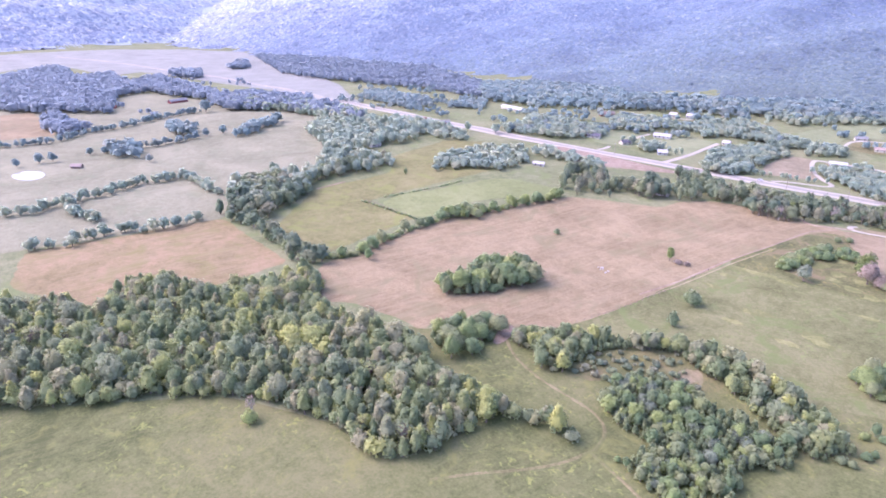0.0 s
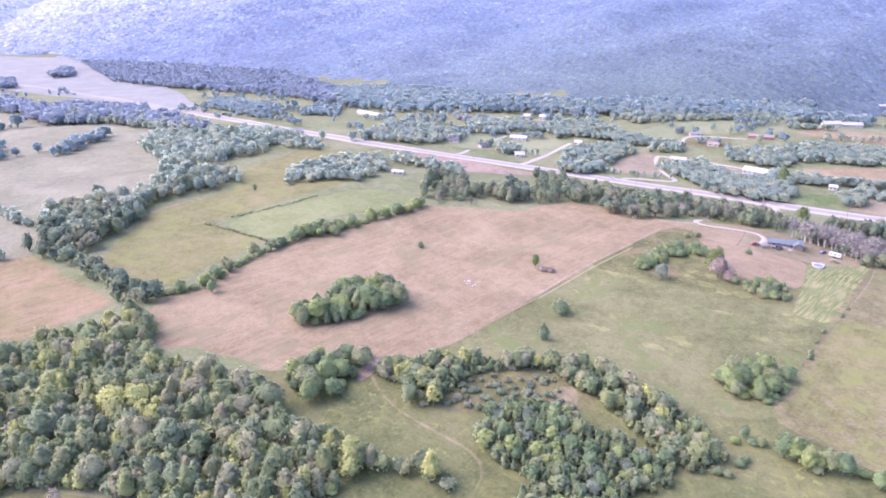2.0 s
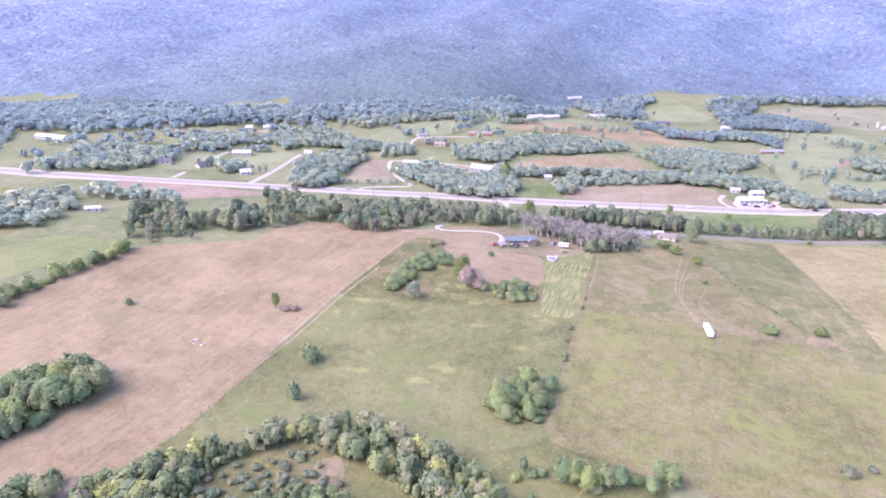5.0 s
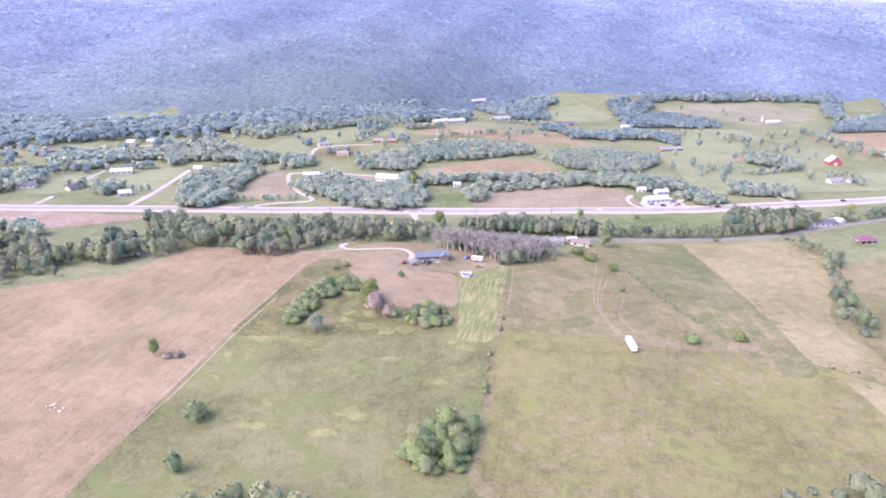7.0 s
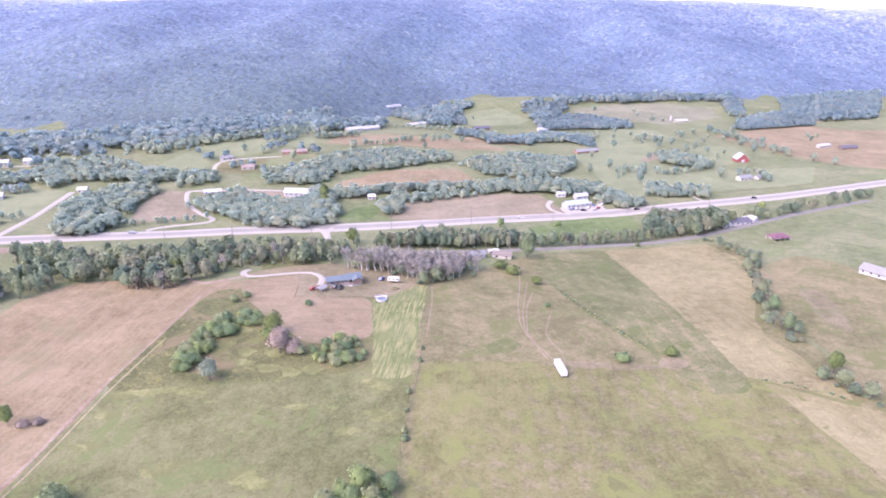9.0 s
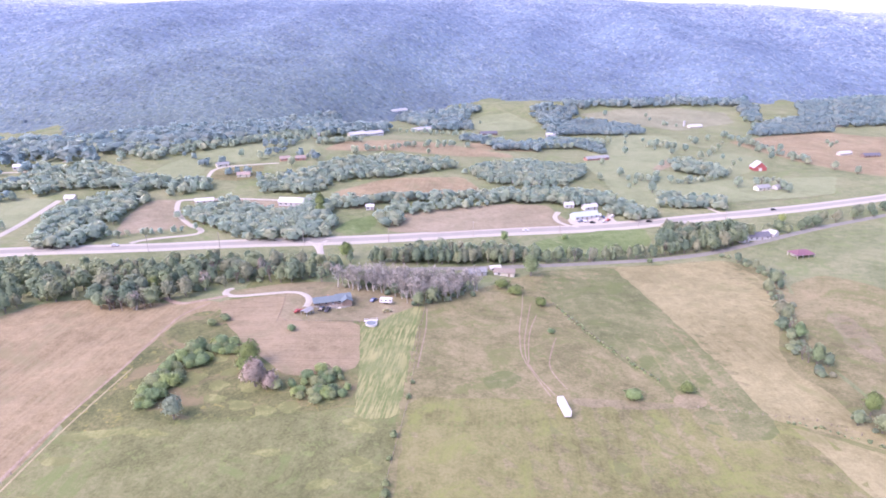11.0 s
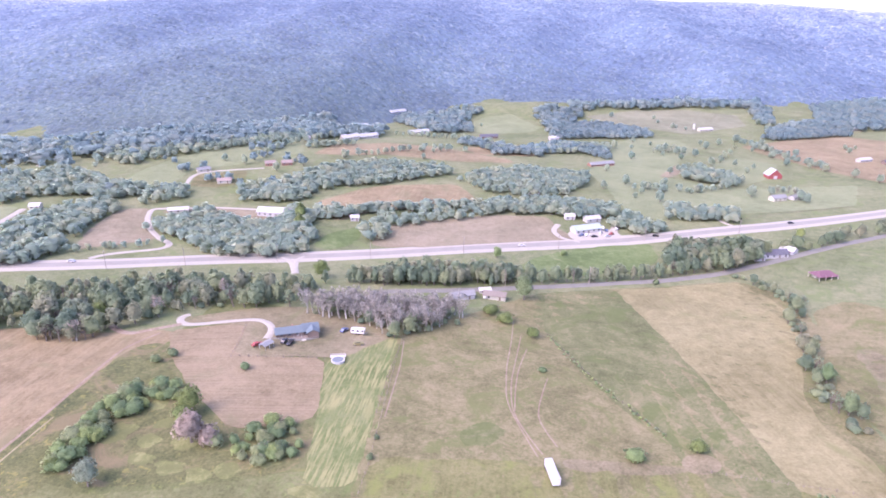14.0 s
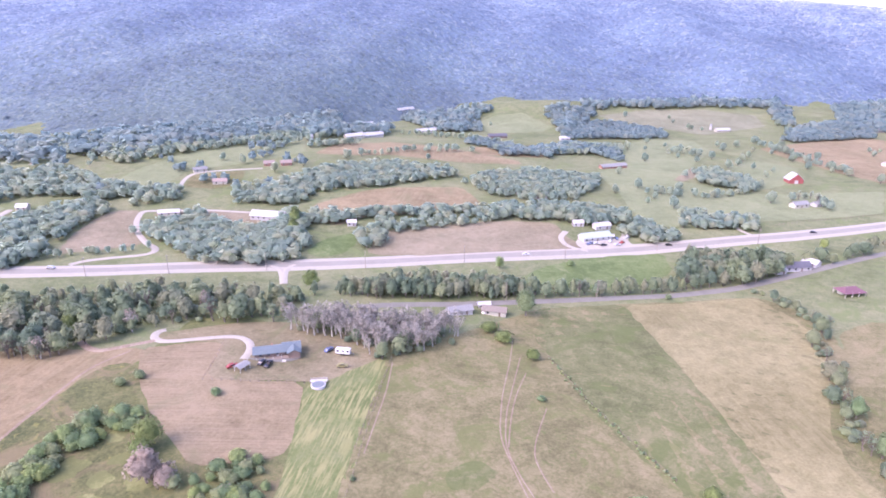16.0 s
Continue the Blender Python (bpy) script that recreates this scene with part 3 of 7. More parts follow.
field("house_lawn", [(-130.8, 241.5), (-118.5, 246.7), (-102.7, 255.0), (-79.5, 259.1), (-56.8, 254.2), (-39.7, 245.4), (-28.9, 235.6), (-36.8, 223.2), (-48.5, 209.0), (-57.9, 205.9), (-94.2, 202.6), (-95.8, 218.6), (-98.1, 235.0), (-113.2, 233.4), (-125.6, 232.5)], LAWN, "worn tan and green lawn round farmhouse", "lawn")
field("windrow_strip", [(-57.3, 205.2), (-48.5, 209.0), (-37.0, 224.8), (-28.0, 235.9), (-29.0, 217.5), (-30.6, 175.9), (-33.2, 143.3), (-34.5, 131.5), (-51.0, 129.7), (-52.1, 154.0), (-53.6, 171.9)], ROWS, "bright green grass strip with pale mown rows")
field("centre_pasture", [(-30.0, 235.0), (42.0, 299.0), (87.0, 311.0), (165.0, 325.0), (182.0, 300.0), (172.0, 250.0), (148.0, 200.0), (142.0, 160.0), (150.0, 110.0), (175.0, 95.0), (130.0, 40.0), (30.0, 20.0), (-40.0, 40.0)], GRAZED, "grazed tan and green pasture between fences", "pasture")
field("grazed_field", [(-25.5, 233.1), (4.6, 264.6), (42.5, 299.0), (39.5, 249.5), (42.8, 228.7), (58.2, 177.5), (66.5, 149.3), (47.4, 145.2), (27.9, 146.2), (0.6, 151.7), (-29.9, 142.6)], GRAZED, "grazed tan and green pasture with worn tracks", "pasture")
field("low_pasture", [(-31.7, 144.4), (4.8, 147.2), (28.0, 144.3), (64.1, 145.8), (104.1, 134.9), (114.8, 121.3), (110.3, 86.6), (111.9, 70.2), (110.9, 40.1), (30.2, 24.0), (-37.0, 42.0)], TAWNY, "green pasture with yellow patches and mown lines", "pasture")
field("rough_field", [(39.3, 299.2), (86.7, 311.0), (94.0, 244.4), (97.7, 193.2), (104.1, 155.2), (98.1, 124.0), (69.8, 123.1), (67.7, 161.3), (56.9, 181.8), (47.8, 205.5), (40.7, 239.0), (34.7, 261.1)], ROUGH, "rough green pasture beside farm lane", "pasture")
field("stubble_field", [(87.2, 309.2), (122.7, 314.8), (161.9, 324.3), (170.0, 298.3), (170.2, 273.8), (154.8, 237.0), (130.8, 191.6), (126.0, 168.2), (131.8, 154.7), (130.5, 135.1), (132.9, 123.7), (131.9, 114.9), (116.3, 126.5), (103.8, 133.7), (99.4, 136.9), (98.9, 179.5), (95.1, 233.4)], STUBBLE, "tan mown stubble field with pale cut lines")
field("lower_stubble", [(104.0, 131.8), (114.8, 123.9), (130.4, 112.6), (142.0, 107.8), (170.2, 94.8), (129.3, 46.8), (114.1, 67.7), (110.8, 88.0), (107.6, 110.9), (105.1, 127.1)], STUBBLE, "tan mown field below fence line")
field("east_field", [(181.8, 278.4), (208.4, 292.6), (221.5, 277.5), (233.8, 239.3), (258.7, 198.0), (173.1, 98.2), (147.1, 115.1), (140.7, 132.4), (145.5, 160.8), (142.1, 183.4), (164.6, 235.9)], GRAZED, "tan and green field behind hedgerow")
field("worn_patch", [(176.2, 234.6), (185.6, 228.7), (177.6, 195.6), (168.3, 172.0), (162.8, 185.5), (167.4, 208.1)], LAWN, "dry worn patch in hedgerow field", "field", wobble=2.0, soft=2)
field("far_brown_field", [(364.3, 785.2), (472.5, 851.9), (538.4, 870.3), (583.1, 818.2), (664.1, 793.3), (456.4, 523.4), (415.6, 564.0), (394.0, 609.3), (379.4, 648.3), (370.0, 719.7)], HARVESTED, "pinkish-brown field beyond scattered trees")
field("dry_valley_field", [(133.5, 548.6), (159.0, 658.7), (193.6, 698.6), (235.1, 663.5), (238.6, 619.6), (186.4, 566.5)], HAY, "dry tan field in the valley")
field("corner_meadow", [(-95.9, 361.7), (-89.1, 386.0), (-70.8, 400.6), (-66.4, 383.0), (-70.5, 364.9), (-84.1, 354.1)], MEADOW, "small green lot beside highway", "meadow")
field("pole_field", [(201.4, 347.1), (234.5, 366.3), (266.5, 381.4), (328.6, 404.6), (250.0, 295.6), (224.2, 312.4), (203.8, 321.9)], PASTURE, "dull green pasture round pavilion", "pasture")
field("verge_meadow", [(67.7, 373.2), (102.9, 388.2), (133.3, 392.7), (130.0, 363.7), (108.2, 340.2), (57.6, 328.1), (26.1, 331.5), (48.2, 357.6)], MEADOW, "lush green meadow between road and highway", "meadow")
field("highway_field", [(-404.0, 269.1), (-359.7, 276.7), (-305.2, 282.6), (-267.2, 288.6), (-314.8, 248.8), (-335.1, 234.8), (-368.6, 229.3)], DIRT, "bare pale brown field beside highway")
field("hay_field", [(-60.6, 399.5), (-39.2, 415.6), (-8.2, 429.9), (33.0, 444.2), (68.0, 443.6), (72.1, 415.3), (90.2, 398.0), (66.3, 387.9), (-6.8, 369.1), (-48.6, 363.5), (-59.8, 368.8), (-55.3, 382.7)], HAY, "tan hay field beside the highway")
field("brown_field", [(-109.6, 427.1), (-111.5, 457.4), (-82.8, 493.6), (-57.2, 511.3), (-0.7, 523.8), (11.0, 497.9), (20.6, 468.0), (-25.6, 453.6), (-69.1, 432.0), (-85.7, 411.7)], HARVESTED, "brown harvested field enclosed by trees")
field("curve_field", [(-238.2, 341.3), (-247.5, 371.2), (-252.5, 406.2), (-249.1, 430.0), (-230.0, 431.5), (-222.2, 407.1), (-210.9, 385.4), (-196.6, 367.3), (-213.3, 354.7)], HAY, "tan field enclosed by a white drive")
field("brown_hill", [(-146.4, 614.1), (-134.7, 670.0), (-78.1, 707.8), (-14.0, 689.7), (56.6, 641.7), (60.8, 623.6), (21.2, 617.5), (-1.2, 616.9), (-69.6, 628.0), (-113.0, 615.0)], HARVESTED, "brown field on a low hill")
field("hill_meadow", [(-284.9, 490.4), (-280.5, 529.5), (-266.0, 577.6), (-220.0, 633.3), (-173.6, 693.3), (-155.4, 616.6), (-185.2, 574.7), (-240.8, 529.3), (-238.9, 490.9), (-261.6, 480.5)], HAZY_MOWN, "pale green hillside meadow", "meadow")
field("lawn_meadow", [(-382.4, 405.3), (-325.5, 427.7), (-310.6, 360.1), (-317.7, 339.2), (-353.5, 358.8)], HAZY_MOWN, "green lawn meadow round houses", "meadow")
field("valley_lawn", [(-443.2, 386.4), (-385.8, 394.1), (-359.3, 338.2), (-391.3, 317.9), (-421.1, 332.4)], HAZY_MOWN, "green lawns between roadside houses", "lawn")
field("farm_yard", [(-221.8, 424.5), (-173.7, 437.9), (-132.2, 438.3), (-123.5, 413.7), (-157.5, 415.0), (-206.5, 417.6)], HAY, "tan grass yard beside white drive", "lawn")
field("upper_yard", [(-225.5, 492.1), (-230.9, 522.9), (-190.3, 541.2), (-182.5, 502.5), (-195.5, 486.2)], GRAZED, "dry grass yard of hillside house", "lawn")
field("slope_clearing", [(-406.1, 530.7), (-419.8, 598.3), (-397.4, 626.7), (-359.4, 626.9), (-339.7, 584.7), (-356.1, 556.8), (-367.4, 517.4)], HAZY_MOWN, "pale green clearing at the mountain foot", "meadow")
field("hollow_field", [(-173.1, 871.0), (-148.7, 913.9), (-133.5, 891.2), (-153.3, 844.8)], HAZY_MOWN, "pale green field in a wooded hollow", "meadow")
field("knob_field", [(9.5, 905.2), (48.7, 978.0), (93.1, 995.6), (130.7, 914.0), (104.5, 859.7), (42.5, 837.4)], HAZY_MOWN, "green and tan field on a round knob", "meadow")
field("knoll_slope", [(207.8, 1002.5), (302.1, 1062.5), (398.0, 1074.7), (472.5, 1053.1), (451.4, 962.8), (333.7, 887.6), (271.0, 943.0)], HAZY_GRASS, "tan and green hill pasture", "pasture")
field("red_soil_field", [(4.7, 698.0), (71.7, 746.1), (129.6, 776.4), (138.7, 748.9), (82.5, 666.2), (22.5, 661.6)], HARVESTED, "reddish-brown field near farm sheds")
field("barn_pasture", [(135.3, 630.0), (202.6, 592.6), (258.7, 550.1), (378.9, 564.8), (334.0, 491.4), (240.3, 467.6), (135.3, 441.6), (134.0, 486.9)], HAZY_MOWN, "green pasture round the red barn", "pasture")
field("valley_meadow", [(131.9, 591.3), (184.6, 761.0), (244.4, 844.4), (302.6, 841.0), (296.8, 760.8), (233.5, 645.7), (184.5, 567.4), (135.7, 533.4)], HAZY_MOWN, "pale green pasture in the valley", "meadow")
field("bottom_meadow", [(273.3, 652.1), (325.0, 705.4), (352.5, 661.1), (298.2, 582.3), (263.0, 560.4)], HAZY_MOWN, "green hollow in valley pasture", "meadow")
field("west_pasture", [(-445.9, -125.5), (-480.6, -121.2), (-505.8, -83.9), (-518.9, -49.6), (-452.9, -46.7), (-423.2, -62.1), (-418.2, -83.2), (-425.8, -109.8)], HAZY_GRASS, "dull green enclosed pasture", "pasture")
field("west_field", [(-540.5, -175.2), (-535.9, -132.5), (-554.8, -37.5), (-554.9, 24.4), (-604.3, 129.5), (-708.5, 127.2), (-717.1, 48.2), (-603.0, -61.6), (-625.7, -124.9), (-613.7, -167.5)], HAZY_GRASS, "tan-green open pasture by pond", "pasture")
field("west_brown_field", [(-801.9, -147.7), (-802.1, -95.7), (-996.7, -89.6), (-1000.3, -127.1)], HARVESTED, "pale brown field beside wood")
field("west_farm_field", [(-859.5, -25.0), (-839.3, 29.2), (-871.9, 122.0), (-1073.0, 108.2), (-1144.9, 58.7)], HAZY_GRASS, "tan field with a red farm", "field")
field("far_valley_land", [(-1899.5, -193.2), (-2207.2, -0.1), (-2273.6, 149.8), (-2285.3, 309.4), (-2160.6, 497.2), (-1967.4, 604.4), (-1423.1, 501.6), (-1031.9, 394.3), (-750.0, 264.6), (-830.3, 238.9), (-1025.0, 259.5), (-1263.7, 219.8), (-1492.2, 179.0), (-1431.5, 109.1), (-1725.8, 69.8), (-1705.5, -10.7), (-1480.0, -202.7)], HAZY_LAND, "fields across the far valley, paled for haze", "field", grid=20.0)
field("neck_dirt", [(-177.8, -26.5), (-176.1, -15.7), (-168.4, -27.0), (-168.3, -38.9)], DIRT, "bare dirt track between fields", "track", wobble=0.4)
field("cattle_dirt", [(28.5, 149.6), (54.4, 148.9), (73.3, 146.0), (60.3, 142.5), (31.3, 143.2)], LAWN, "bare dirt worn round a trailer", "track", wobble=1.6, soft=2)
field("hollow_dirt", [(69.8, 152.8), (78.9, 155.5), (83.1, 148.4), (75.9, 142.7), (68.0, 145.0)], LAWN, "bare reddish dirt hollow", "track", wobble=1.6, soft=2)
field("dry_weeds", [(-4.1, 159.5), (-0.7, 163.6), (2.8, 166.3), (7.1, 168.3), (11.0, 164.7), (13.6, 162.6), (9.3, 157.8), (5.8, 153.2), (1.2, 154.2), (-1.7, 152.5)], ROUGH, "dark green weed patch in pasture", "weeds", wobble=2.2, soft=2)

# ---- roads and drives ----
HIGHWAY = [(-2046.5, 111.8), (-1783.4, 191.3), (-1489.9, 237.0), (-1262.8, 274.7), (-991.0, 283.9), (-809.8, 264.1), (-606.9, 253.4), (-462.9, 262.1), (-342.5, 290.1)] + [(-252.7, 311.5), (-194.3, 319.5), (-104.8, 338.6), (-40.6, 354.7), (66.0, 385.9), (145.3, 407.7), (231.1, 430.4), (314.2, 459.1), (437.3, 495.5)]
ribbon("highway", HIGHWAY, 13.5, ASPHALT, "pale grey wide highway across the valley", "highway")
ribbon("highway_shoulder", HIGHWAY, 18, GRAVEL, "pale gravel shoulder of the highway", "shoulder", lift=0.31)
ribbon("farm_lane", [(-49.8, 283.3), (-33.6, 289.3), (-5.2, 295.2), (39.7, 308.3), (87.3, 319.9), (119.8, 325.7), (155.0, 336.4), (195.8, 355.9), (241.7, 379.2), (274.6, 394.7), (342.1, 423.2)], 6.0, OLD_ASPHALT, "narrow grey paved country road", "road")
ribbon("house_drive", [(-128.3, 245.4), (-130.7, 244.0), (-130.8, 239.0), (-127.6, 234.3), (-121.8, 232.8), (-105.7, 238.0), (-95.7, 240.7), (-89.6, 237.2), (-85.8, 230.7), (-85.0, 225.4), (-85.3, 219.2)], 3.6, GRAVEL, "curving white gravel drive to the farmhouse", "driveway", lift=0.37)
ribbon("dirt_track", [(-158.6, 232.2), (-152.3, 225.9), (-145.6, 223.3), (-140.3, 226.6), (-130.1, 232.5), (-127.6, 234.3)], 3.2, DIRT, "pale dirt track along field edge", "track", lift=0.35)
ribbon("loop_drive", [(-220.6, 326.0), (-215.5, 334.2), (-199.5, 341.7), (-185.2, 347.1), (-184.3, 357.7), (-196.6, 367.3), (-210.9, 385.4), (-222.6, 407.0), (-229.4, 430.3), (-216.8, 431.5), (-181.6, 436.9), (-160.4, 435.6), (-137.2, 434.0)], 4.2, GRAVEL, "white gravel drive looping round a field", "driveway", lift=0.37)
ribbon("hill_drive", [(-227.7, 491.9), (-232.0, 510.1), (-232.1, 525.9), (-218.7, 536.2), (-196.4, 544.2), (-177.8, 550.0)], 3.6, GRAVEL, "white drive to hillside houses", "driveway", lift=0.37)
ribbon("junction_drive", [(-109.2, 336.9), (-103.5, 334.2), (-99.8, 327.5), (-94.5, 310.6)], 4.0, GRAVEL, "short pale side road off the highway", "driveway", lift=0.37)
ribbon("junction_drive", [(-96.1, 340.9), (-98.9, 335.0), (-98.9, 327.7), (-95.0, 312.3)], 4.0, GRAVEL, "short pale side road off the highway", "driveway", lift=0.375)
ribbon("long_drive", [(-307.8, 303.9), (-308.2, 319.2), (-312.0, 353.9), (-317.7, 391.9), (-319.9, 421.9)], 5.0, GRAVEL, "straight white gravel drive", "driveway", lift=0.37)
ribbon("side_drive", [(-373.0, 293.9), (-373.1, 304.5), (-376.6, 317.8)], 4.0, GRAVEL, "white gravel drive off the highway", "driveway", lift=0.37)
ribbon("shed_drive", [(-382.9, 359.0), (-384.9, 380.8), (-385.4, 398.3)], 3.5, GRAVEL, "white gravel drive between lawns", "driveway", lift=0.37)
ribbon("farm_drive", [(-435.5, 464.1), (-429.1, 480.2), (-411.6, 491.4), (-382.7, 499.6)], 3.5, GRAVEL, "white farm drive", "driveway", lift=0.37)
ribbon("hill_road", [(-387.5, 545.1), (-400.1, 579.1), (-409.4, 608.6)], 3.5, GRAVEL, "white track up a clearing", "driveway", lift=0.37)
ribbon("slope_drive", [(-376.1, 530.9), (-382.5, 553.1), (-394.4, 584.8)], 3.5, GRAVEL, "white drive up a hillside meadow", "driveway", lift=0.37)
ribbon("station_loop", [(73.8, 426.6), (68.1, 414.6), (69.1, 402.3), (74.8, 395.3), (83.5, 392.0)], 4.5, GRAVEL, "curved gravel drive beside roadside store", "driveway", lift=0.37)
field("station_lot", [(77.3, 410.9), (95.3, 424.6), (109.2, 416.1), (118.5, 439.3), (119.1, 428.1), (113.9, 411.5), (121.6, 404.1), (88.8, 391.0), (78.6, 396.0)], GRAVEL, "pale gravel lot of a roadside store", "parking lot", wobble=0.3)
ribbon("barn_drive", [(200.7, 453.2), (202.5, 437.4), (208.3, 427.7)], 3.5, GRAVEL, "gravel drive to roadside farmhouse", "driveway", lift=0.37)
for line in ([(24.7, 259.7), (21.7, 236.6), (16.7, 207.9), (14.4, 181.9), (18.1, 164.4), (22.0, 149.7)], [(26.5, 241.5), (21.7, 217.2), (17.5, 196.2), (16.0, 175.7), (19.7, 161.9), (23.8, 151.1)], [(32.8, 201.1), (28.3, 186.8), (25.0, 173.8), (26.3, 165.3), (29.4, 155.3)], [(27.6, 227.3), (21.9, 208.6), (18.7, 190.9), (17.1, 175.9)], [(-27.0, 227.9), (-26.8, 205.3), (-28.3, 184.5), (-29.6, 167.1)]):
    ribbon("wheel_track", line, 0.5, DIRT, "pale worn wheel track in pasture", "track", lift=0.25)
for line in ([(-173.9, -25.7), (-159.8, -35.6), (-141.9, -40.9), (-123.1, -41.3), (-110.1, -41.3), (-101.4, -47.8), (-98.9, -58.5)], [(-99.5, -58.4), (-101.1, -70.0), (-106.7, -82.3), (-115.4, -95.8), (-121.8, -108.7)], [(-99.2, -59.7), (-85.1, -62.3), (-75.1, -65.1)]):
    ribbon("grass_track", line, 1.7, GRAZED, "faint worn track through green pasture", "track", lift=0.16)
ribbon("field_edge_track", [(-159.5, 54.1), (-157.3, 67.4), (-154.5, 82.0), (-151.3, 119.2), (-144.3, 163.4), (-141.4, 209.5), (-133.0, 223.9)], 1.3, DIRT, "pale worn track along harvested field edge", "track", lift=0.17)
ribbon("field_edge_track", [(-156.1, 52.4), (-154.1, 64.9), (-151.6, 80.1), (-147.9, 116.5), (-141.1, 158.8)], 0.7, PALE_CUT, "pale worn track along harvested field edge", "track", lift=0.17)
ribbon("pasture_track", [(-425.9, 18.4), (-426.7, 28.8), (-428.5, 45.1)], 2.5, DIRT, "faint track in pasture", "track", lift=0.36)
field("pond", [(-624.4, -159.1), (-634.7, -148.9), (-622.3, -136.1), (-606.2, -135.7), (-597.1, -146.0), (-607.3, -156.5)], water_material(), "small bright farm pond in pasture", "pond", wobble=0.2)


# ---- trees ----
def ball(level):
    bm = bmesh.new()
    bmesh.ops.create_icosphere(bm, subdivisions=level, radius=1)
    v, f = np.array([v.co[:] for v in bm.verts]), np.array([[v.index for v in f.verts] for f in bm.faces])
    bm.free()
    return v, f


(ICO_V, ICO_F), FINE = ball(1), ball(2)


def limb(a, b, r0, r1, sides=4):
    a, b = np.array(a, float), np.array(b, float)
    d = (b - a) / np.linalg.norm(b - a)
    u = np.cross(d, (0.3, 0.9, 0.2))
    u /= np.linalg.norm(u)
    w = np.cross(d, u)
    ang = np.arange(sides) * 2 * np.pi / sides
    ring = np.cos(ang)[:, None] * u + np.sin(ang)[:, None] * w
    v = np.concatenate([a + ring * r0, b + ring * r1])
    i = np.arange(sides)
    j = (i + 1) % sides
    return v, np.concatenate([np.stack([i, j, j + sides], 1), np.stack([i, j + sides, i + sides], 1)]), np.concatenate([ring, ring])


def gather(pieces):
    v, f, n, at = [], [], [], 0
    for pv, pf, pn in pieces:
        v.append(pv)
        f.append(pf + at)
        n.append(pn)
        at += len(pv)
    return np.concatenate(v), np.concatenate(f), np.concatenate(n)


SHAPES = {"oak": (0.37, 0.45, 0.53), "tall": (0.25, 0.47, 0.51), "cedar": (0.26, 0.49, 0.48), "bush": (0.62, 0.48, 0.45), "bare": (0.27, 0.4, 0.57)}


def make_tree(seed, kind="oak", leaves=300, fine=False, limbs=True, lift=0.6):
    """A tree one unit high: corners, triangles and normals of its wood, and of its leaves. The crown is an uneven shell of
    leaf sprays round lobes, each lobe rounded in itself."""
    rng = np.random.default_rng(seed)
    wide, tall, mid = SHAPES[kind]
    knobs = rng.normal(0, 1, (11, 3))
    knobs /= np.linalg.norm(knobs, axis=1, keepdims=True)
    size = rng.uniform(0.12, 0.42, 11)

    def shell(d):
        r = 0.72 + (size * np.exp(9 * (d @ knobs.T - 1))).max(1)
        if kind == "tall":
            r = r * np.clip(0.98 - 0.4 * d[:, 2], 0.4, 1.25) ** np.where(d[:, 2] > 0.85, 0.2, 1)
        if kind == "cedar":
            r = r * np.clip(0.95 - 0.62 * d[:, 2], 0.25, 1.2) ** np.where(d[:, 2] > 0.8, 0.2, 1)
        return d * (r[:, None] * (wide, wide, tall)) + (0, 0, mid)

    lobes = (shell(knobs) - (0, 0, mid)) * 0.62 + (0, 0, mid)

    def rounded_off(at):
        """Normals that swell from the nearest lobe and from the crown as a whole."""
        away = at[:, None] - lobes[None]
        near = away[np.arange(len(at)), np.linalg.norm(away, axis=2).argmin(1)]
        whole = (at - (0, 0, mid)) / (wide, wide, tall)
        return 0.55 * near / (np.linalg.norm(near, axis=1, keepdims=True) + 1e-6) + 0.45 * whole / (np.linalg.norm(whole, axis=1, keepdims=True) + 1e-6) + (0, 0, lift)

    fork = np.array([*rng.normal(0, 0.03, 2), rng.uniform(0.18, 0.26)])
    wood = [limb((0, 0, -0.03), fork, 0.03, 0.022, 5)]
    ways = rng.normal(0, 1, (6, 3))
    ways[:, 2] = abs(ways[:, 2]) * 0.9
    ways /= np.linalg.norm(ways, axis=1, keepdims=True)
    tips = shell(ways) * (0.8, 0.8, 0.92)
    if limbs and kind in ("oak", "tall", "bare"):
        wood += [limb(fork, t, 0.014, 0.004, 3) for t in tips]
    if kind == "bare":
        for t in tips:
            for _ in range(12):
                at = fork + (t - fork) * rng.uniform(0.3, 1.0)
                d = rng.normal(0, 1, 3)
                d[2] = abs(d[2]) + 0.5
                wood.append(limb(at, at + d / np.linalg.norm(d) * rng.uniform(0.1, 0.26), 0.008, 0.002, 3))
    pieces = []
    if kind != "bare":
        v, f = FINE if fine else (ICO_V, ICO_F)
        core = (shell(v) - (0, 0, mid)) * rng.uniform(0.72, 0.92, (len(v), 1)) + (0, 0, mid)
        pieces.append((core, f, rounded_off(core)))
    d = rng.normal(0, 1, (leaves, 3))
    d /= np.linalg.norm(d, axis=1, keepdims=True)
    d[:, 2] = np.where(d[:, 2] < -0.6, -d[:, 2], d[:, 2])
    at = (shell(d) - (0, 0, mid)) * rng.uniform(0.8, 1.16, (leaves, 1)) + (0, 0, mid)
    s = (0.03 if kind == "bare" else 0.058 if fine else 0.07) * (wide / 0.36) ** 0.6 * (260 / leaves) ** 0.45 * rng.uniform(0.45, 1.3, (leaves, 1))
    n = d + rng.normal(0, 0.5, (leaves, 3))
    n /= np.linalg.norm(n, axis=1, keepdims=True)
    u = np.cross(n, rng.normal(0, 1, (leaves, 3)))
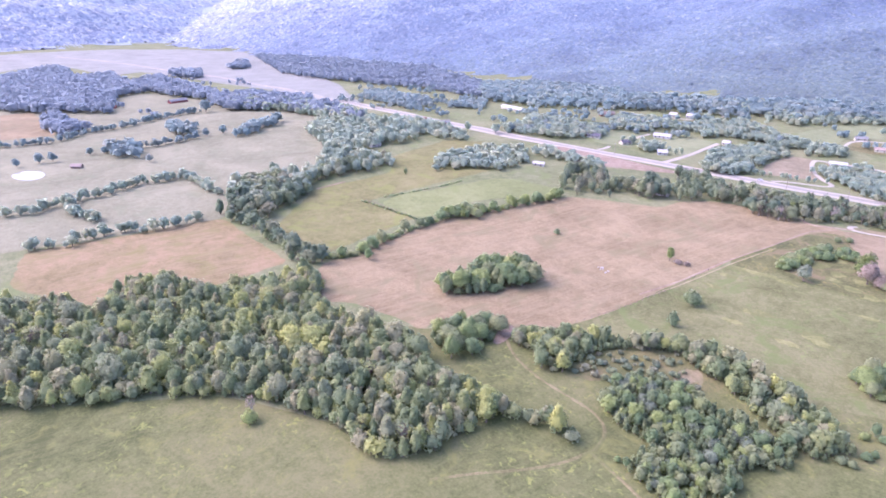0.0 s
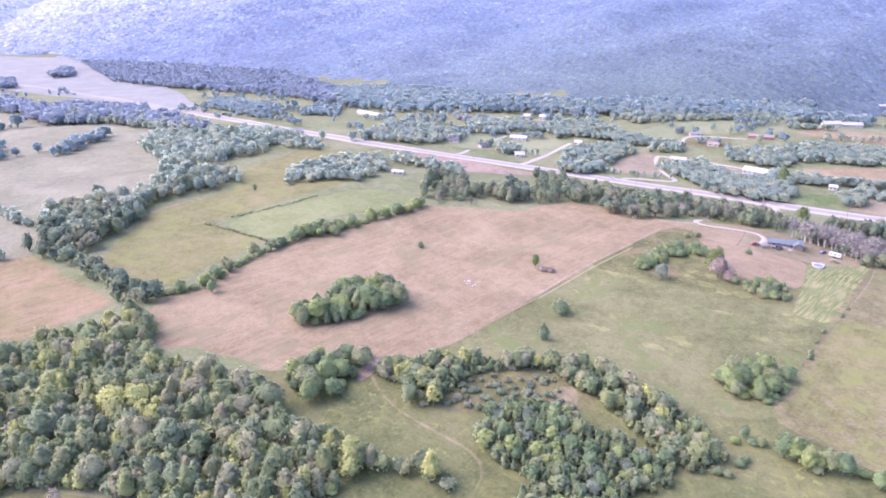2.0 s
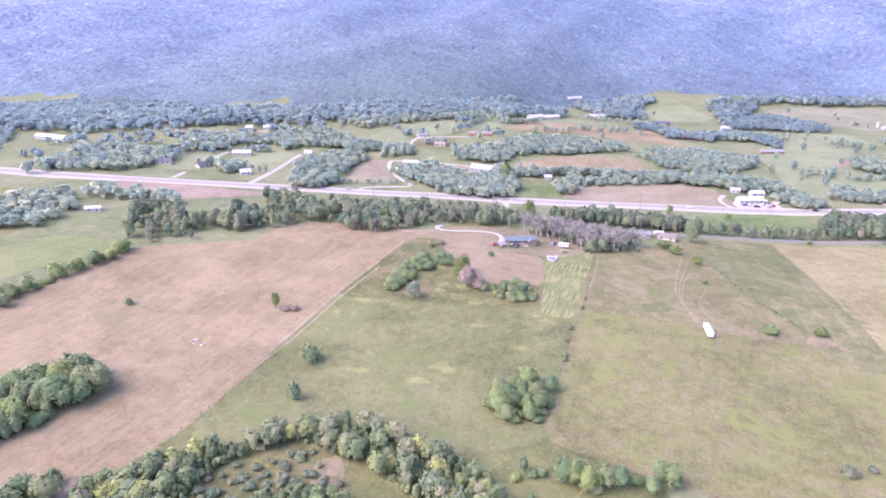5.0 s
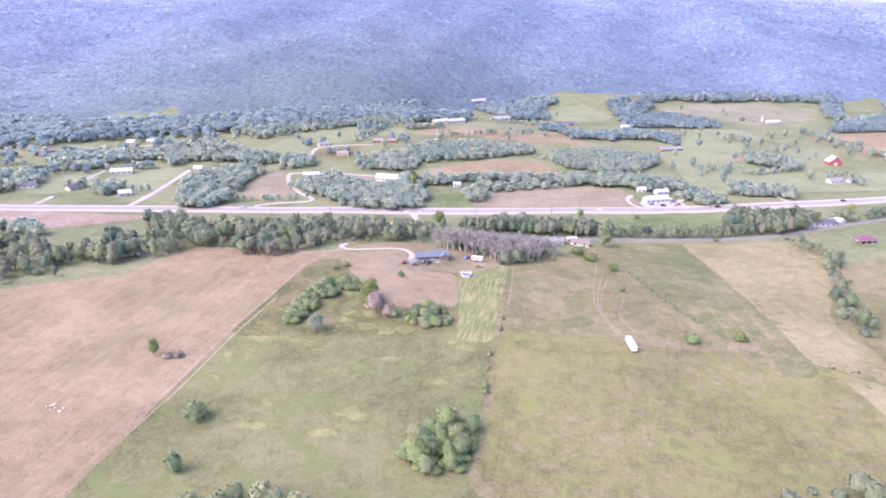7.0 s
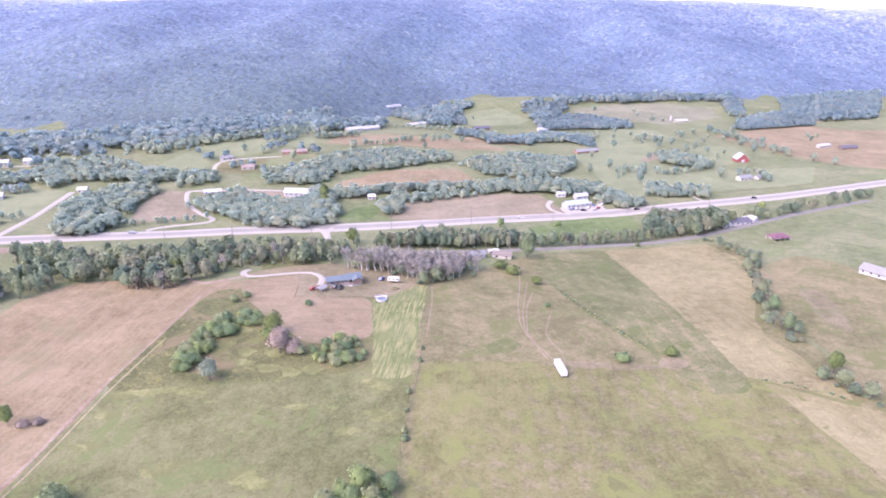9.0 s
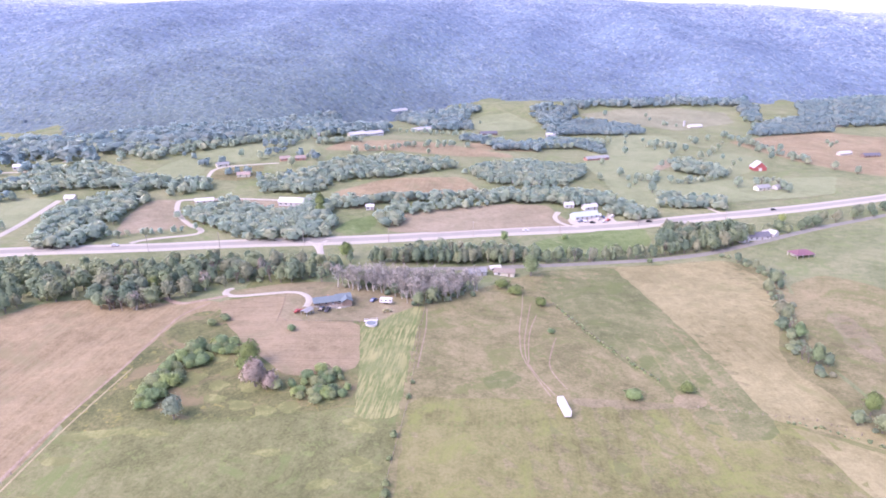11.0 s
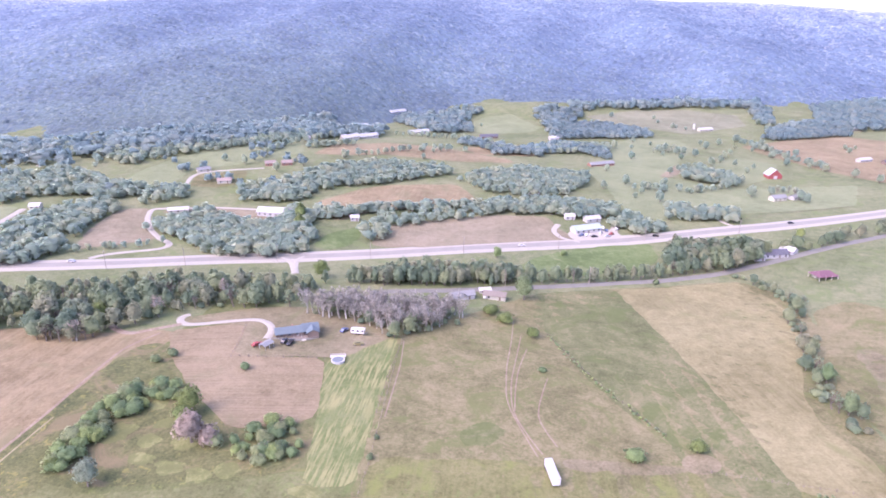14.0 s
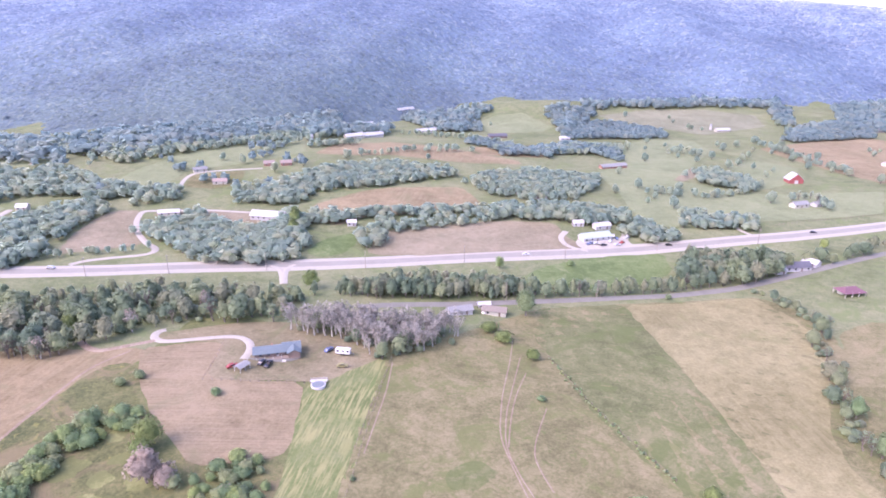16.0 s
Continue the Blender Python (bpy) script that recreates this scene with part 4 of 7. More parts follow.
    u /= np.linalg.norm(u, axis=1, keepdims=True)
    w = np.cross(n, u)
    tri = np.stack([at + u * s, at - u * s * 0.6 + w * s, at - u * s * 0.5 - w * s], 1)
    soft = rounded_off(at)
    soft = soft / np.linalg.norm(soft, axis=1, keepdims=True) * 0.75 + n * 0.25
    pieces.append((tri.reshape(-1, 3), np.arange(leaves * 3).reshape(-1, 3), np.repeat(soft, 3, 0)))
    return gather(wood), gather(pieces)


KINDS = {
    "oak": [make_tree(s, "oak", 600, True) for s in range(5)],
    "tall": [make_tree(s + 10, "tall", 380, True) for s in range(5)],
    "cedar": [make_tree(s + 20, "cedar", 320, True) for s in range(3)],
    "bush": [make_tree(s + 30, "bush", 330, True) for s in range(4)],
    "bare": [make_tree(s + 40, "bare", 90) for s in range(4)],
    "mid_oak": [make_tree(s + 50, "oak", 330, lift=0.75) for s in range(5)],
    "mid_tall": [make_tree(s + 60, "tall", 280, lift=0.75) for s in range(5)],
    "mid_cedar": [make_tree(s + 70, "cedar", 200) for s in range(3)],
    "low_bush": [make_tree(s + 95, "bush", 110) for s in range(4)],
    "tuft": [make_tree(s + 90, "bush", 24) for s in range(3)],
    "far": [make_tree(s + 80, "oak", 54, limbs=False, lift=1.1) for s in range(5)],
    "distant": [make_tree(s + 100, "oak", 30, limbs=False, lift=1.1) for s in range(5)],
}


def grown(poly, by):
    """A plot widened on all sides."""
    turn = 1 if sum(a * d - c * b for (a, b), (c, d) in zip(poly, poly[1:] + poly[:1])) > 0 else -1
    out = []
    for (a, b), (c, d), (e, f) in zip(poly[-1:] + poly[:-1], poly, poly[1:] + poly[:1]):
        n = Vector((d - b, a - c)).normalized() + Vector((f - d, c - e)).normalized()
        n = n / max(0.7, n.length) * by * turn
        out.append((c + n.x, d + n.y))
    return out


def clusters(poly, spacing, seed, most=5, spread=7.0):
    """Trees in loose, uneven groups."""
    rng = np.random.default_rng(seed)
    return [(x + rng.normal(0, spread), y + rng.normal(0, spread)) for x, y in scatter(poly, spacing, seed, 0.8) for _ in range(rng.integers(0, most + 1))] or poly[:1]


def scatter(poly, spacing, seed, jitter=0.45):
    rng = np.random.default_rng(seed)
    xs, ys = [p[0] for p in poly], [p[1] for p in poly]
    gx, gy = np.meshgrid(np.arange(min(xs), max(xs) + spacing, spacing), np.arange(min(ys), max(ys) + spacing, spacing * 0.9))
    gx = gx + (np.arange(gx.shape[0]) % 2 * spacing / 2)[:, None]
    x = gx.ravel() + rng.uniform(-jitter, jitter, gx.size) * spacing
    y = gy.ravel() + rng.uniform(-jitter, jitter, gx.size) * spacing
    keep = inside(poly, x, y)
    return list(zip(x[keep], y[keep])) or [(sum(xs) / len(xs), sum(ys) / len(ys))]


def along(line, spacing, seed, spread=1.5):
    rng = np.random.default_rng(seed)
    return [(x + rng.normal(0, spread), y + rng.normal(0, spread)) for x, y in dense(line, spacing)]


def woodland(name, places, mix, low, high, label, leaf=None, seed=1, bark=None, width=1.0, category="woodland"):
    """Many trees as one stuff: mix is a list of (kind, share), low and high their heights."""
    rng = np.random.default_rng(seed)
    names = [k for k, _ in mix]
    share = np.cumsum([s for _, s in mix]) / sum(s for _, s in mix)
    vs, fs, ns, slots, tints, at = [], [], [], [], [], 0
    for x, y in places:
        kind = names[int(np.searchsorted(share, rng.random()))]
        (wv, wf, wn), (lv, lf, ln) = KINDS[kind][rng.integers(len(KINDS[kind]))]
        h = rng.uniform(low, high) * (0.75 if "cedar" in kind else 1) * (0.4 if kind in ("bush", "low_bush", "tuft") else 1)
        a = rng.uniform(0, 6.28)
        turn = np.array([[math.cos(a), -math.sin(a), 0], [math.sin(a), math.cos(a), 0], [0, 0, 1]])
        wide = h * width * rng.uniform(0.85, 1.2)
        v = np.concatenate([wv, lv]) @ turn.T * (wide, wide, h) + (x, y, gz(x, y))
        ns.append(np.concatenate([wn, ln]) @ turn.T / (wide, wide, h))
        vs.append(v)
        fs.append(np.concatenate([wf, lf + len(wv)]) + at)
        slots.append(np.r_[np.ones(len(wf), int), np.full(len(lf), 2 if "cedar" in kind else 0)])
        tints.append(np.full(len(v), rng.random()))
        at += len(v)
    me = mesh_from(name, np.concatenate(vs), np.concatenate(fs), [leaf or LEAF, bark or BARK, CEDAR], np.concatenate(slots), np.concatenate(tints), smooth=True, normals=np.concatenate(ns))
    return tagged(new(name, me), label, category, kind="stuff")


TREE_MESHES = {}


def tree(name, x, y, height, kind, label, leaf=None, bark=None, width=1.0, seed=0, group=""):
    """A tree of its own: trunk with limbs, and crown."""
    leaf, bark = leaf or LEAF, bark or BARK
    k = seed % len(KINDS[kind])
    key = (kind, k, leaf.name, bark.name)
    if key not in TREE_MESHES:
        (wv, wf, wn), (lv, lf, ln) = KINDS[kind][k]
        TREE_MESHES[key] = (mesh_from("trunk", wv, wf, [bark], smooth=True, normals=wn), mesh_from("crown", lv, lf, [leaf], tint=np.zeros(len(lv)), smooth=True, normals=ln))
    top = new(name)
    top.matrix_basis = Matrix.Translation((x, y, gz(x, y))) @ Matrix.Rotation(seed * 1.7, 4, "Z") @ Matrix.Diagonal((height * width, height * width, height, 1))
    for part_name, me in zip(("trunk", "crown"), TREE_MESHES[key]):
        new(part_name, me).parent = top
    return tagged(top, label, "bush" if kind == "bush" else "tree", group)


LEFT_WOOD = [(-255.4, -225.1), (-244.8, -206.3), (-234.8, -190.3), (-225.9, -173.7), (-216.0, -156.8), (-203.5, -140.4), (-190.9, -130.5), (-179.5, -125.1), (-162.6, -116.5), (-145.8, -117.9), (-136.7, -113.1), (-132.1, -100.7), (-132.2, -86.0), (-130.2, -72.1), (-126.0, -65.1), (-117.2, -63.0), (-105.7, -61.8), (-103.1, -57.4), (-103.9, -57.2), (-114.2, -55.2), (-126.2, -62.4), (-137.5, -65.3), (-152.4, -65.8), (-165.1, -72.1), (-184.3, -65.8), (-198.2, -61.4), (-195.8, -72.0), (-217.7, -69.1), (-230.8, -75.9), (-242.6, -81.0), (-273.5, -62.5), (-291.9, -60.9), (-284.5, -77.5), (-292.1, -101.4), (-287.8, -108.9), (-301.1, -115.2), (-315.3, -124.5), (-329.6, -140.8), (-306.0, -162.7), (-323.8, -171.0), (-338.4, -189.7), (-361.5, -218.6)]
OVAL = [(-228.7, -18.6), (-220.2, -21.1), (-209.9, -15.1), (-204.7, -0.8), (-201.2, 22.1), (-205.6, 29.4), (-208.1, 30.1), (-219.6, 29.9), (-227.0, 15.9), (-229.8, -1.7), (-231.1, -14.1)]
NECK = [(-188.3, -56.2), (-171.6, -58.0), (-167.5, -49.2), (-173.0, -34.5), (-177.6, -16.7), (-177.5, -18.2), (-181.6, -26.6), (-188.3, -34.3), (-194.0, -41.1), (-192.8, -50.1)]
BAND = [(-165.6, -29.8), (-155.5, -24.8), (-142.7, -35.2), (-137.1, -28.1), (-140.9, -9.2), (-129.5, 10.4), (-116.2, 19.3), (-92.4, 12.0), (-78.4, 6.3), (-59.5, -4.8), (-51.0, -4.1), (-47.2, 4.9), (-52.7, 11.0), (-68.0, 20.8), (-84.2, 24.5), (-98.9, 26.5), (-111.2, 22.2), (-127.8, 14.9), (-142.3, -0.8), (-156.4, -9.9), (-166.0, -20.9)]
MASS = [(-110.3, -36.2), (-99.1, -40.0), (-87.9, -40.0), (-86.6, -55.9), (-71.0, -59.9), (-59.5, -45.6), (-65.3, -29.3), (-55.7, -15.4), (-59.4, -9.2), (-70.7, -9.3), (-87.9, -8.1), (-100.2, -6.6), (-107.1, -8.0), (-116.2, -13.2), (-115.3, -25.0)]
woodland("woodland", scatter(LEFT_WOOD, 4.6, 1), [("tall", 6), ("oak", 2.5), ("cedar", 2), ("bare", 0.4)], 6, 13, "dense mixed green and yellowing woodland beside pasture", leaf=HAZY_MIXED_LEAF, seed=1, width=1.02)
# Bushes added to cover the dark shaded gaps between the trees.
woodland("undergrowth", scatter(LEFT_WOOD, 4.6, 301), [("low_bush", 1)], 11, 17, "green and yellowing undergrowth added to fill dark gaps between woodland trees", leaf=HAZY_MIXED_LEAF, seed=301, width=0.8)
woodland("grove", scatter(OVAL, 4.2, 2), [("tall", 3), ("oak", 4), ("cedar", 2), ("bush", 2)], 8.5, 12, "oval grove of green trees in harvested field", seed=2, width=1.2, category="grove")
woodland("grove", scatter(NECK, 4.4, 3), [("oak", 3), ("cedar", 3), ("bush", 2)], 7, 10.5, "small green grove between two fields", seed=3, width=1.2, category="grove")
woodland("thicket", scatter(grown(BAND, 2), 2.5, 4), [("mid_cedar", 6), ("tuft", 1), ("mid_oak", 3)], 4.5, 9, "curved band of young cedars and scrub", leaf=HAZY_MIXED_LEAF, seed=4, category="thicket")
woodland("thicket", scatter(grown(MASS, 2), 2.5, 5), [("mid_cedar", 6), ("tuft", 1), ("mid_oak", 2)], 4.2, 8, "thicket of cedars and silvery shrubs", seed=5, category="thicket")
woodland("scrub", scatter([(-135.7, -29.7), (-137.1, -6.6), (-115.0, 17.2), (-92.5, 0.0), (-108.0, -13.4), (-122.4, -25.5)], 4.6, 6), [("low_bush", 1)], 3.5, 6.5, "low silvery shrubs in a clearing", leaf=BELT_LEAF, width=1.2, seed=6, category="scrub")
woodland("scrub", scatter(MASS, 9.5, 16), [("bush", 1)], 9, 14, "silvery shrubs among young cedars", leaf=PALE_LEAF, seed=16, category="scrub")
woodland("thicket", scatter([(-95.8, -61.1), (-90.8, -60.4), (-88.9, -54.7), (-92.0, -55.7), (-95.8, -58.5)], 3.5, 7), [("cedar", 1), ("bush", 2)], 4, 6.5, "small clump of green shrubs", seed=7, category="thicket")
woodland("grove", scatter([(-63.7, 52.1), (-59.1, 46.3), (-48.2, 44.7), (-40.7, 49.8), (-38.3, 69.1), (-38.5, 69.6), (-47.5, 73.1), (-56.4, 65.7), (-62.4, 55.7)], 3.2, 8), [("oak", 3), ("bush", 3), ("tall", 1)], 5.5, 9, "clump of green trees and shrubs in pasture", seed=8, width=1.1, category="grove")
woodland("hedgerow", along([(-39.1, 20.1), (-30.6, 21.2), (-20.6, 20.3), (-11.4, 20.7), (3.1, 23.8)], 4, 9, 2) + along([(-42.1, 21.5), (-42.2, 11.1), (-41.6, -4.3)], 4, 9, 2), [("oak", 2), ("bush", 3)], 5, 9, "green hedgerow between pastures", seed=9, category="hedgerow")
woodland("hedgerow", along([(55.2, 47.8), (73.0, 50.1), (82.3, 51.6), (91.7, 53.2), (106.3, 54.9)], 4, 302, 1.5), [("oak", 2), ("bush", 3)], 7, 10, "dark green hedgerow below open pasture", leaf=BELT_LEAF, seed=302, category="hedgerow")
woodland("hedgerow", along([(-30.1, 21.0), (-25.8, 19.7), (-22.4, 19.4), (-19.1, 19.6), (-16.6, 19.9), (-13.4, 21.2)], 2.2, 303, 1.6) + along([(-8.5, 26.2), (-5.2, 26.9), (-1.9, 27.6), (1.8, 28.5)], 3, 303, 0.8), [("oak", 2), ("bush", 3)], 6.5, 9.5, "leafy green trees in a pasture hedgerow", seed=303, category="hedgerow")
woodland("hedgerow", along([(-298.1, -45.4), (-291.2, -25.1), (-301.6, -2.4), (-305.2, 21.5), (-306.7, 50.6), (-298.1, 81.1), (-289.1, 115.3), (-286.8, 141.3)], 2.2, 10, 1.4), [("mid_oak", 2), ("bush", 4)], 5.5, 8.5, "low hedgerow along harvested field", width=1.25, seed=10, category="hedgerow")
woodland("grove", scatter([(-310.5, 45.9), (-301.0, 50.2), (-290.3, 65.6), (-294.3, 76.9), (-299.9, 79.3), (-311.7, 69.2), (-314.5, 54.0)], 5, 11), [("oak", 3)], 6, 8.5, "rounded green trees in the hedgerow", seed=11, category="grove")
woodland("creek_trees", scatter([(-397.6, -66.2), (-382.0, -55.3), (-332.2, -59.1), (-301.4, -63.6), (-294.0, -48.3), (-302.5, -48.5), (-342.3, -50.0), (-366.7, -50.0), (-381.6, -51.0), (-399.3, -55.2)], 6, 12), [("mid_oak", 4), ("mid_tall", 3), ("mid_cedar", 1)], 8, 12, "green trees along a creek", seed=12, leaf=BELT_LEAF, width=1.15)
woodland("creek_trees", scatter([(-410.7, -64.9), (-392.6, -54.7), (-386.0, -39.6), (-410.3, 2.9), (-447.2, 30.0), (-445.8, 50.1), (-447.2, 101.9), (-459.2, 113.5), (-461.4, 88.1), (-462.4, 60.5), (-456.7, 35.9), (-438.2, 6.4), (-482.0, 13.3), (-481.1, -11.5), (-428.1, -51.0)], 7.5, 13), [("mid_oak", 4), ("mid_tall", 3)], 9, 13, "wide belt of green creek trees", seed=13, leaf=BELT_LEAF, width=1.15)
woodland("valley_wood", scatter([(-515.9, 79.3), (-503.5, 108.6), (-515.1, 148.9), (-560.0, 151.7), (-656.8, 174.8), (-662.0, 147.8), (-628.8, 115.7)], 9, 14), [("far", 1)], 9, 13, "green wood on a low hill", leaf=HAZY_VALLEY_LEAF, seed=14)
HEDGES = [[(-503.9, -179.1), (-496.6, -160.3), (-507.8, -137.6), (-516.4, -113.4), (-531.3, -81.1), (-529.2, -46.1), (-457.3, -45.0)], [(-417.9, -177.0), (-414.4, -157.4), (-421.1, -127.9), (-408.6, -100.7), (-413.5, -77.3)], [(-449.5, -128.1), (-479.6, -139.2), (-507.8, -137.6)], [(-789.3, -70.2), (-798.5, -39.2), (-820.8, 4.0), (-844.3, 37.7), (-860.4, 79.1)], [(-765.6, -151.6), (-755.7, -123.5), (-761.2, -97.1), (-781.3, -71.8)], [(-669.8, -74.5), (-670.7, -37.9), (-677.9, 15.4)]]
for k, line in enumerate(HEDGES):
    woodland("hedgerow", along(line, 2.5, 20 + k, 2.0), [("far", 4), ("mid_oak", 1)], 4, 8.5, "green hedgerow with trees between pastures", leaf=HAZY_VALLEY_LEAF if k < 3 else HAZY_EDGE_LEAF, seed=20 + k, width=1.1, category="hedgerow")
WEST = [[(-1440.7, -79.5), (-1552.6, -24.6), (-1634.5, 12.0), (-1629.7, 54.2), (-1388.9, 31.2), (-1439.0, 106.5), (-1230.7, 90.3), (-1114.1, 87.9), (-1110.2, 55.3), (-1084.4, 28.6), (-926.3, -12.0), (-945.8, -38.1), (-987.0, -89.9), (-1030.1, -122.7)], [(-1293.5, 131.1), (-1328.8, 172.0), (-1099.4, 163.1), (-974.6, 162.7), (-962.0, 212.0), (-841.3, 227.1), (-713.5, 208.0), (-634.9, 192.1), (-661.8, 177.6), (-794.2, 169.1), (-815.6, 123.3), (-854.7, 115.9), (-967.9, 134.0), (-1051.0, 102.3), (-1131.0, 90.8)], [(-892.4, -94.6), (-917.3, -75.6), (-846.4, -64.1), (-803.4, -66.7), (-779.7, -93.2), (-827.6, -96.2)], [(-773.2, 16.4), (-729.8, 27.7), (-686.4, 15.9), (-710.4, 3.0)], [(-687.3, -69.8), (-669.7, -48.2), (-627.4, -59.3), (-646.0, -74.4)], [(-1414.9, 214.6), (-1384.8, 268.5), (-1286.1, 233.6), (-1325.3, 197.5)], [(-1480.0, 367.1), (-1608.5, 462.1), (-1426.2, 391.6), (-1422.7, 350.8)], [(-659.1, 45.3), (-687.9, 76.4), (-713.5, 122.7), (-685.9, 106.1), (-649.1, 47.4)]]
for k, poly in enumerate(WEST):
    woodland("valley_wood", scatter(grown(poly, 3), 9.5, 30 + k), [("distant", 1)], 9, 14, "hazy green woods across the valley", leaf=HAZY_DISTANT_LEAF if poly[0][0] < -850 else HAZY_EDGE_LEAF, seed=30 + k, width=1.3)
for k, (x, y) in enumerate([(-672.0, -88.8), (-659.8, -121.5), (-659.6, -132.6), (-654.1, -150.6), (-683.5, 26.5), (-686.5, 46.2), (-603.0, -54.3), (-851.8, 87.3)]):
    tree("tree", x, y, 17 if k == 7 else 8 + k % 3, "mid_oak", "hazy green tree standing in western pasture", leaf=HAZY_EDGE_LEAF, seed=k, group="scattered valley trees", width=1.2)

# the tree belt south of the highway
NORTH = [(-297.9, 150.7), (-269.3, 161.1), (-260.0, 176.8), (-242.4, 194.6), (-225.3, 208.4), (-217.3, 225.4), (-178.3, 231.2), (-158.2, 220.0), (-143.1, 233.1), (-154.1, 268.3), (-186.4, 252.1), (-215.0, 239.4), (-244.6, 245.8), (-272.9, 232.2), (-279.5, 201.3), (-322.7, 216.9), (-326.5, 192.5)]
BELT = [(-246.4, 233.7), (-217.3, 241.1), (-206.8, 247.7), (-164.5, 233.1), (-160.6, 238.9), (-141.7, 241.0), (-133.0, 249.0), (-119.7, 253.9), (-99.6, 255.6), (-80.0, 257.9), (-83.6, 272.8), (-108.9, 284.9), (-139.0, 289.1), (-159.4, 278.2), (-186.6, 267.7), (-212.9, 258.7), (-277.6, 271.3)]
CORNER = [(-180.4, 217.2), (-158.3, 215.2), (-164.8, 230.4), (-172.9, 237.3), (-191.8, 236.1), (-204.6, 230.9)]
DEAD = [(-76.4, 246.4), (-63.8, 246.1), (-48.0, 241.2), (-34.4, 230.3), (-16.1, 239.5), (-4.3, 254.4), (3.4, 262.0), (0.6, 261.6), (-12.6, 267.2), (-30.6, 262.8), (-46.1, 262.3), (-61.6, 261.9), (-75.2, 253.7)]
STRIP = [(-75.6, 297.4), (-51.9, 296.4), (-34.3, 295.3), (-5.3, 301.1), (24.6, 307.5), (55.7, 314.9), (88.3, 324.1), (121.1, 329.9), (157.3, 342.3), (152.9, 341.2), (122.3, 335.6), (88.1, 326.1), (55.9, 320.7), (25.4, 325.2), (-5.9, 320.9), (-30.6, 319.9), (-53.0, 304.8), (-74.1, 292.9)]
EAST = [(126.0, 345.6), (155.7, 338.1), (192.5, 355.9), (203.6, 372.4), (194.6, 370.9), (179.5, 375.6), (165.5, 375.7), (154.5, 383.8), (138.6, 378.1)]
woodland("roadside_trees", scatter(NORTH, 8.2, 40, 0.7), [("mid_oak", 5), ("mid_tall", 2), ("bush", 1)], 6.5, 14, "large green trees round farm buildings", seed=40, leaf=BELT_LEAF)
woodland("roadside_trees", scatter(BELT, 6.2, 41, 0.7), [("mid_oak", 5), ("mid_tall", 4), ("bush", 3), ("bare", 1)], 5, 13, "mixed green trees and scrub beside the highway", seed=41, leaf=BELT_LEAF)
woodland("roadside_trees", scatter([(-241.6, 267.2), (-219.5, 278.1), (-195.7, 288.9), (-167.6, 294.1), (-133.0, 300.0), (-88.8, 296.6), (-75.0, 289.4), (-83.0, 273.8), (-127.4, 270.2), (-181.0, 263.2), (-227.1, 248.1)], 5.0, 305, 0.7), [("mid_oak", 3), ("mid_tall", 2), ("bush", 4), ("bare", 0.6)], 4, 8.5, "scrub and small green trees below the highway", leaf=BELT_LEAF, seed=305)
woodland("roadside_trees", [(-183.5, 218.1), (-178.4, 216.3), (-172.0, 215.5), (-167.0, 216.2), (-162.7, 218.0), (-160.5, 220.3), (-173.0, 221.9), (-180.3, 221.5)], [("oak", 3), ("bare", 1)], 8.5, 12, "large dark trees standing at the field edge", leaf=BELT_LEAF, seed=306)
woodland("roadside_trees", scatter(CORNER, 7, 42), [("oak", 3), ("bare", 1)], 8, 12, "green and bare trees at a field corner", seed=42, leaf=BELT_LEAF)
woodland("bare_trees", scatter(DEAD, 4.2, 43), [("bare", 1)], 8, 15, "pale grey-mauve leafless trees in a dense stand", leaf=DEAD_LEAF, bark=PALE_BARK, seed=43, category="trees")
woodland("roadside_trees", scatter(STRIP, 4.2, 44), [("mid_tall", 5), ("mid_oak", 2), ("bare", 1)], 8, 11.5, "row of slender green trees along the country road", seed=44, leaf=BELT_LEAF)
woodland("roadside_trees", scatter(EAST, 6.5, 45), [("mid_oak", 5), ("mid_tall", 2)], 9, 14, "large green trees by the country road", seed=45, leaf=BELT_LEAF)
woodland("roadside_trees", along([(218.4, 374.4), (244.5, 384.4), (281.9, 406.5), (348.6, 432.3)], 8, 46, 3), [("mid_oak", 3)], 7, 11, "green trees beside the country road", leaf=BELT_LEAF, seed=46)
woodland("roadside_trees", scatter(DEAD, 9, 53), [("mid_oak", 2), ("bush", 3)], 6, 11, "green undergrowth among leafless trees", seed=53, leaf=BELT_LEAF)
woodland("hedgerow", along([(-32.1, 230.8), (-23.2, 236.4), (-6.8, 251.0)], 4, 47, 2), [("oak", 1), ("bush", 2)], 6, 9, "green shrubs below leafless trees", leaf=BELT_LEAF, seed=47, category="hedgerow")
woodland("hedgerow", along([(165.2, 327.0), (174.7, 317.8), (174.8, 299.7), (179.1, 285.5), (162.0, 256.9), (160.5, 242.9), (146.2, 216.2), (140.7, 198.0), (135.5, 176.1), (137.3, 163.4)], 2.8, 48, 2.6), [("oak", 2), ("bush", 5), ("bare", 1)], 6, 9.5, "straggling hedgerow of scrub and small trees", leaf=BELT_LEAF, seed=48, category="hedgerow")
woodland("hedgerow", along([(-254.2, 327.6), (-238.6, 339.3), (-209.1, 346.9), (-191.7, 354.9)], 5, 49, 1.5), [("far", 1)], 4, 6, "low trees along highway verge", leaf=HAZY_VALLEY_LEAF, seed=49, category="hedgerow")

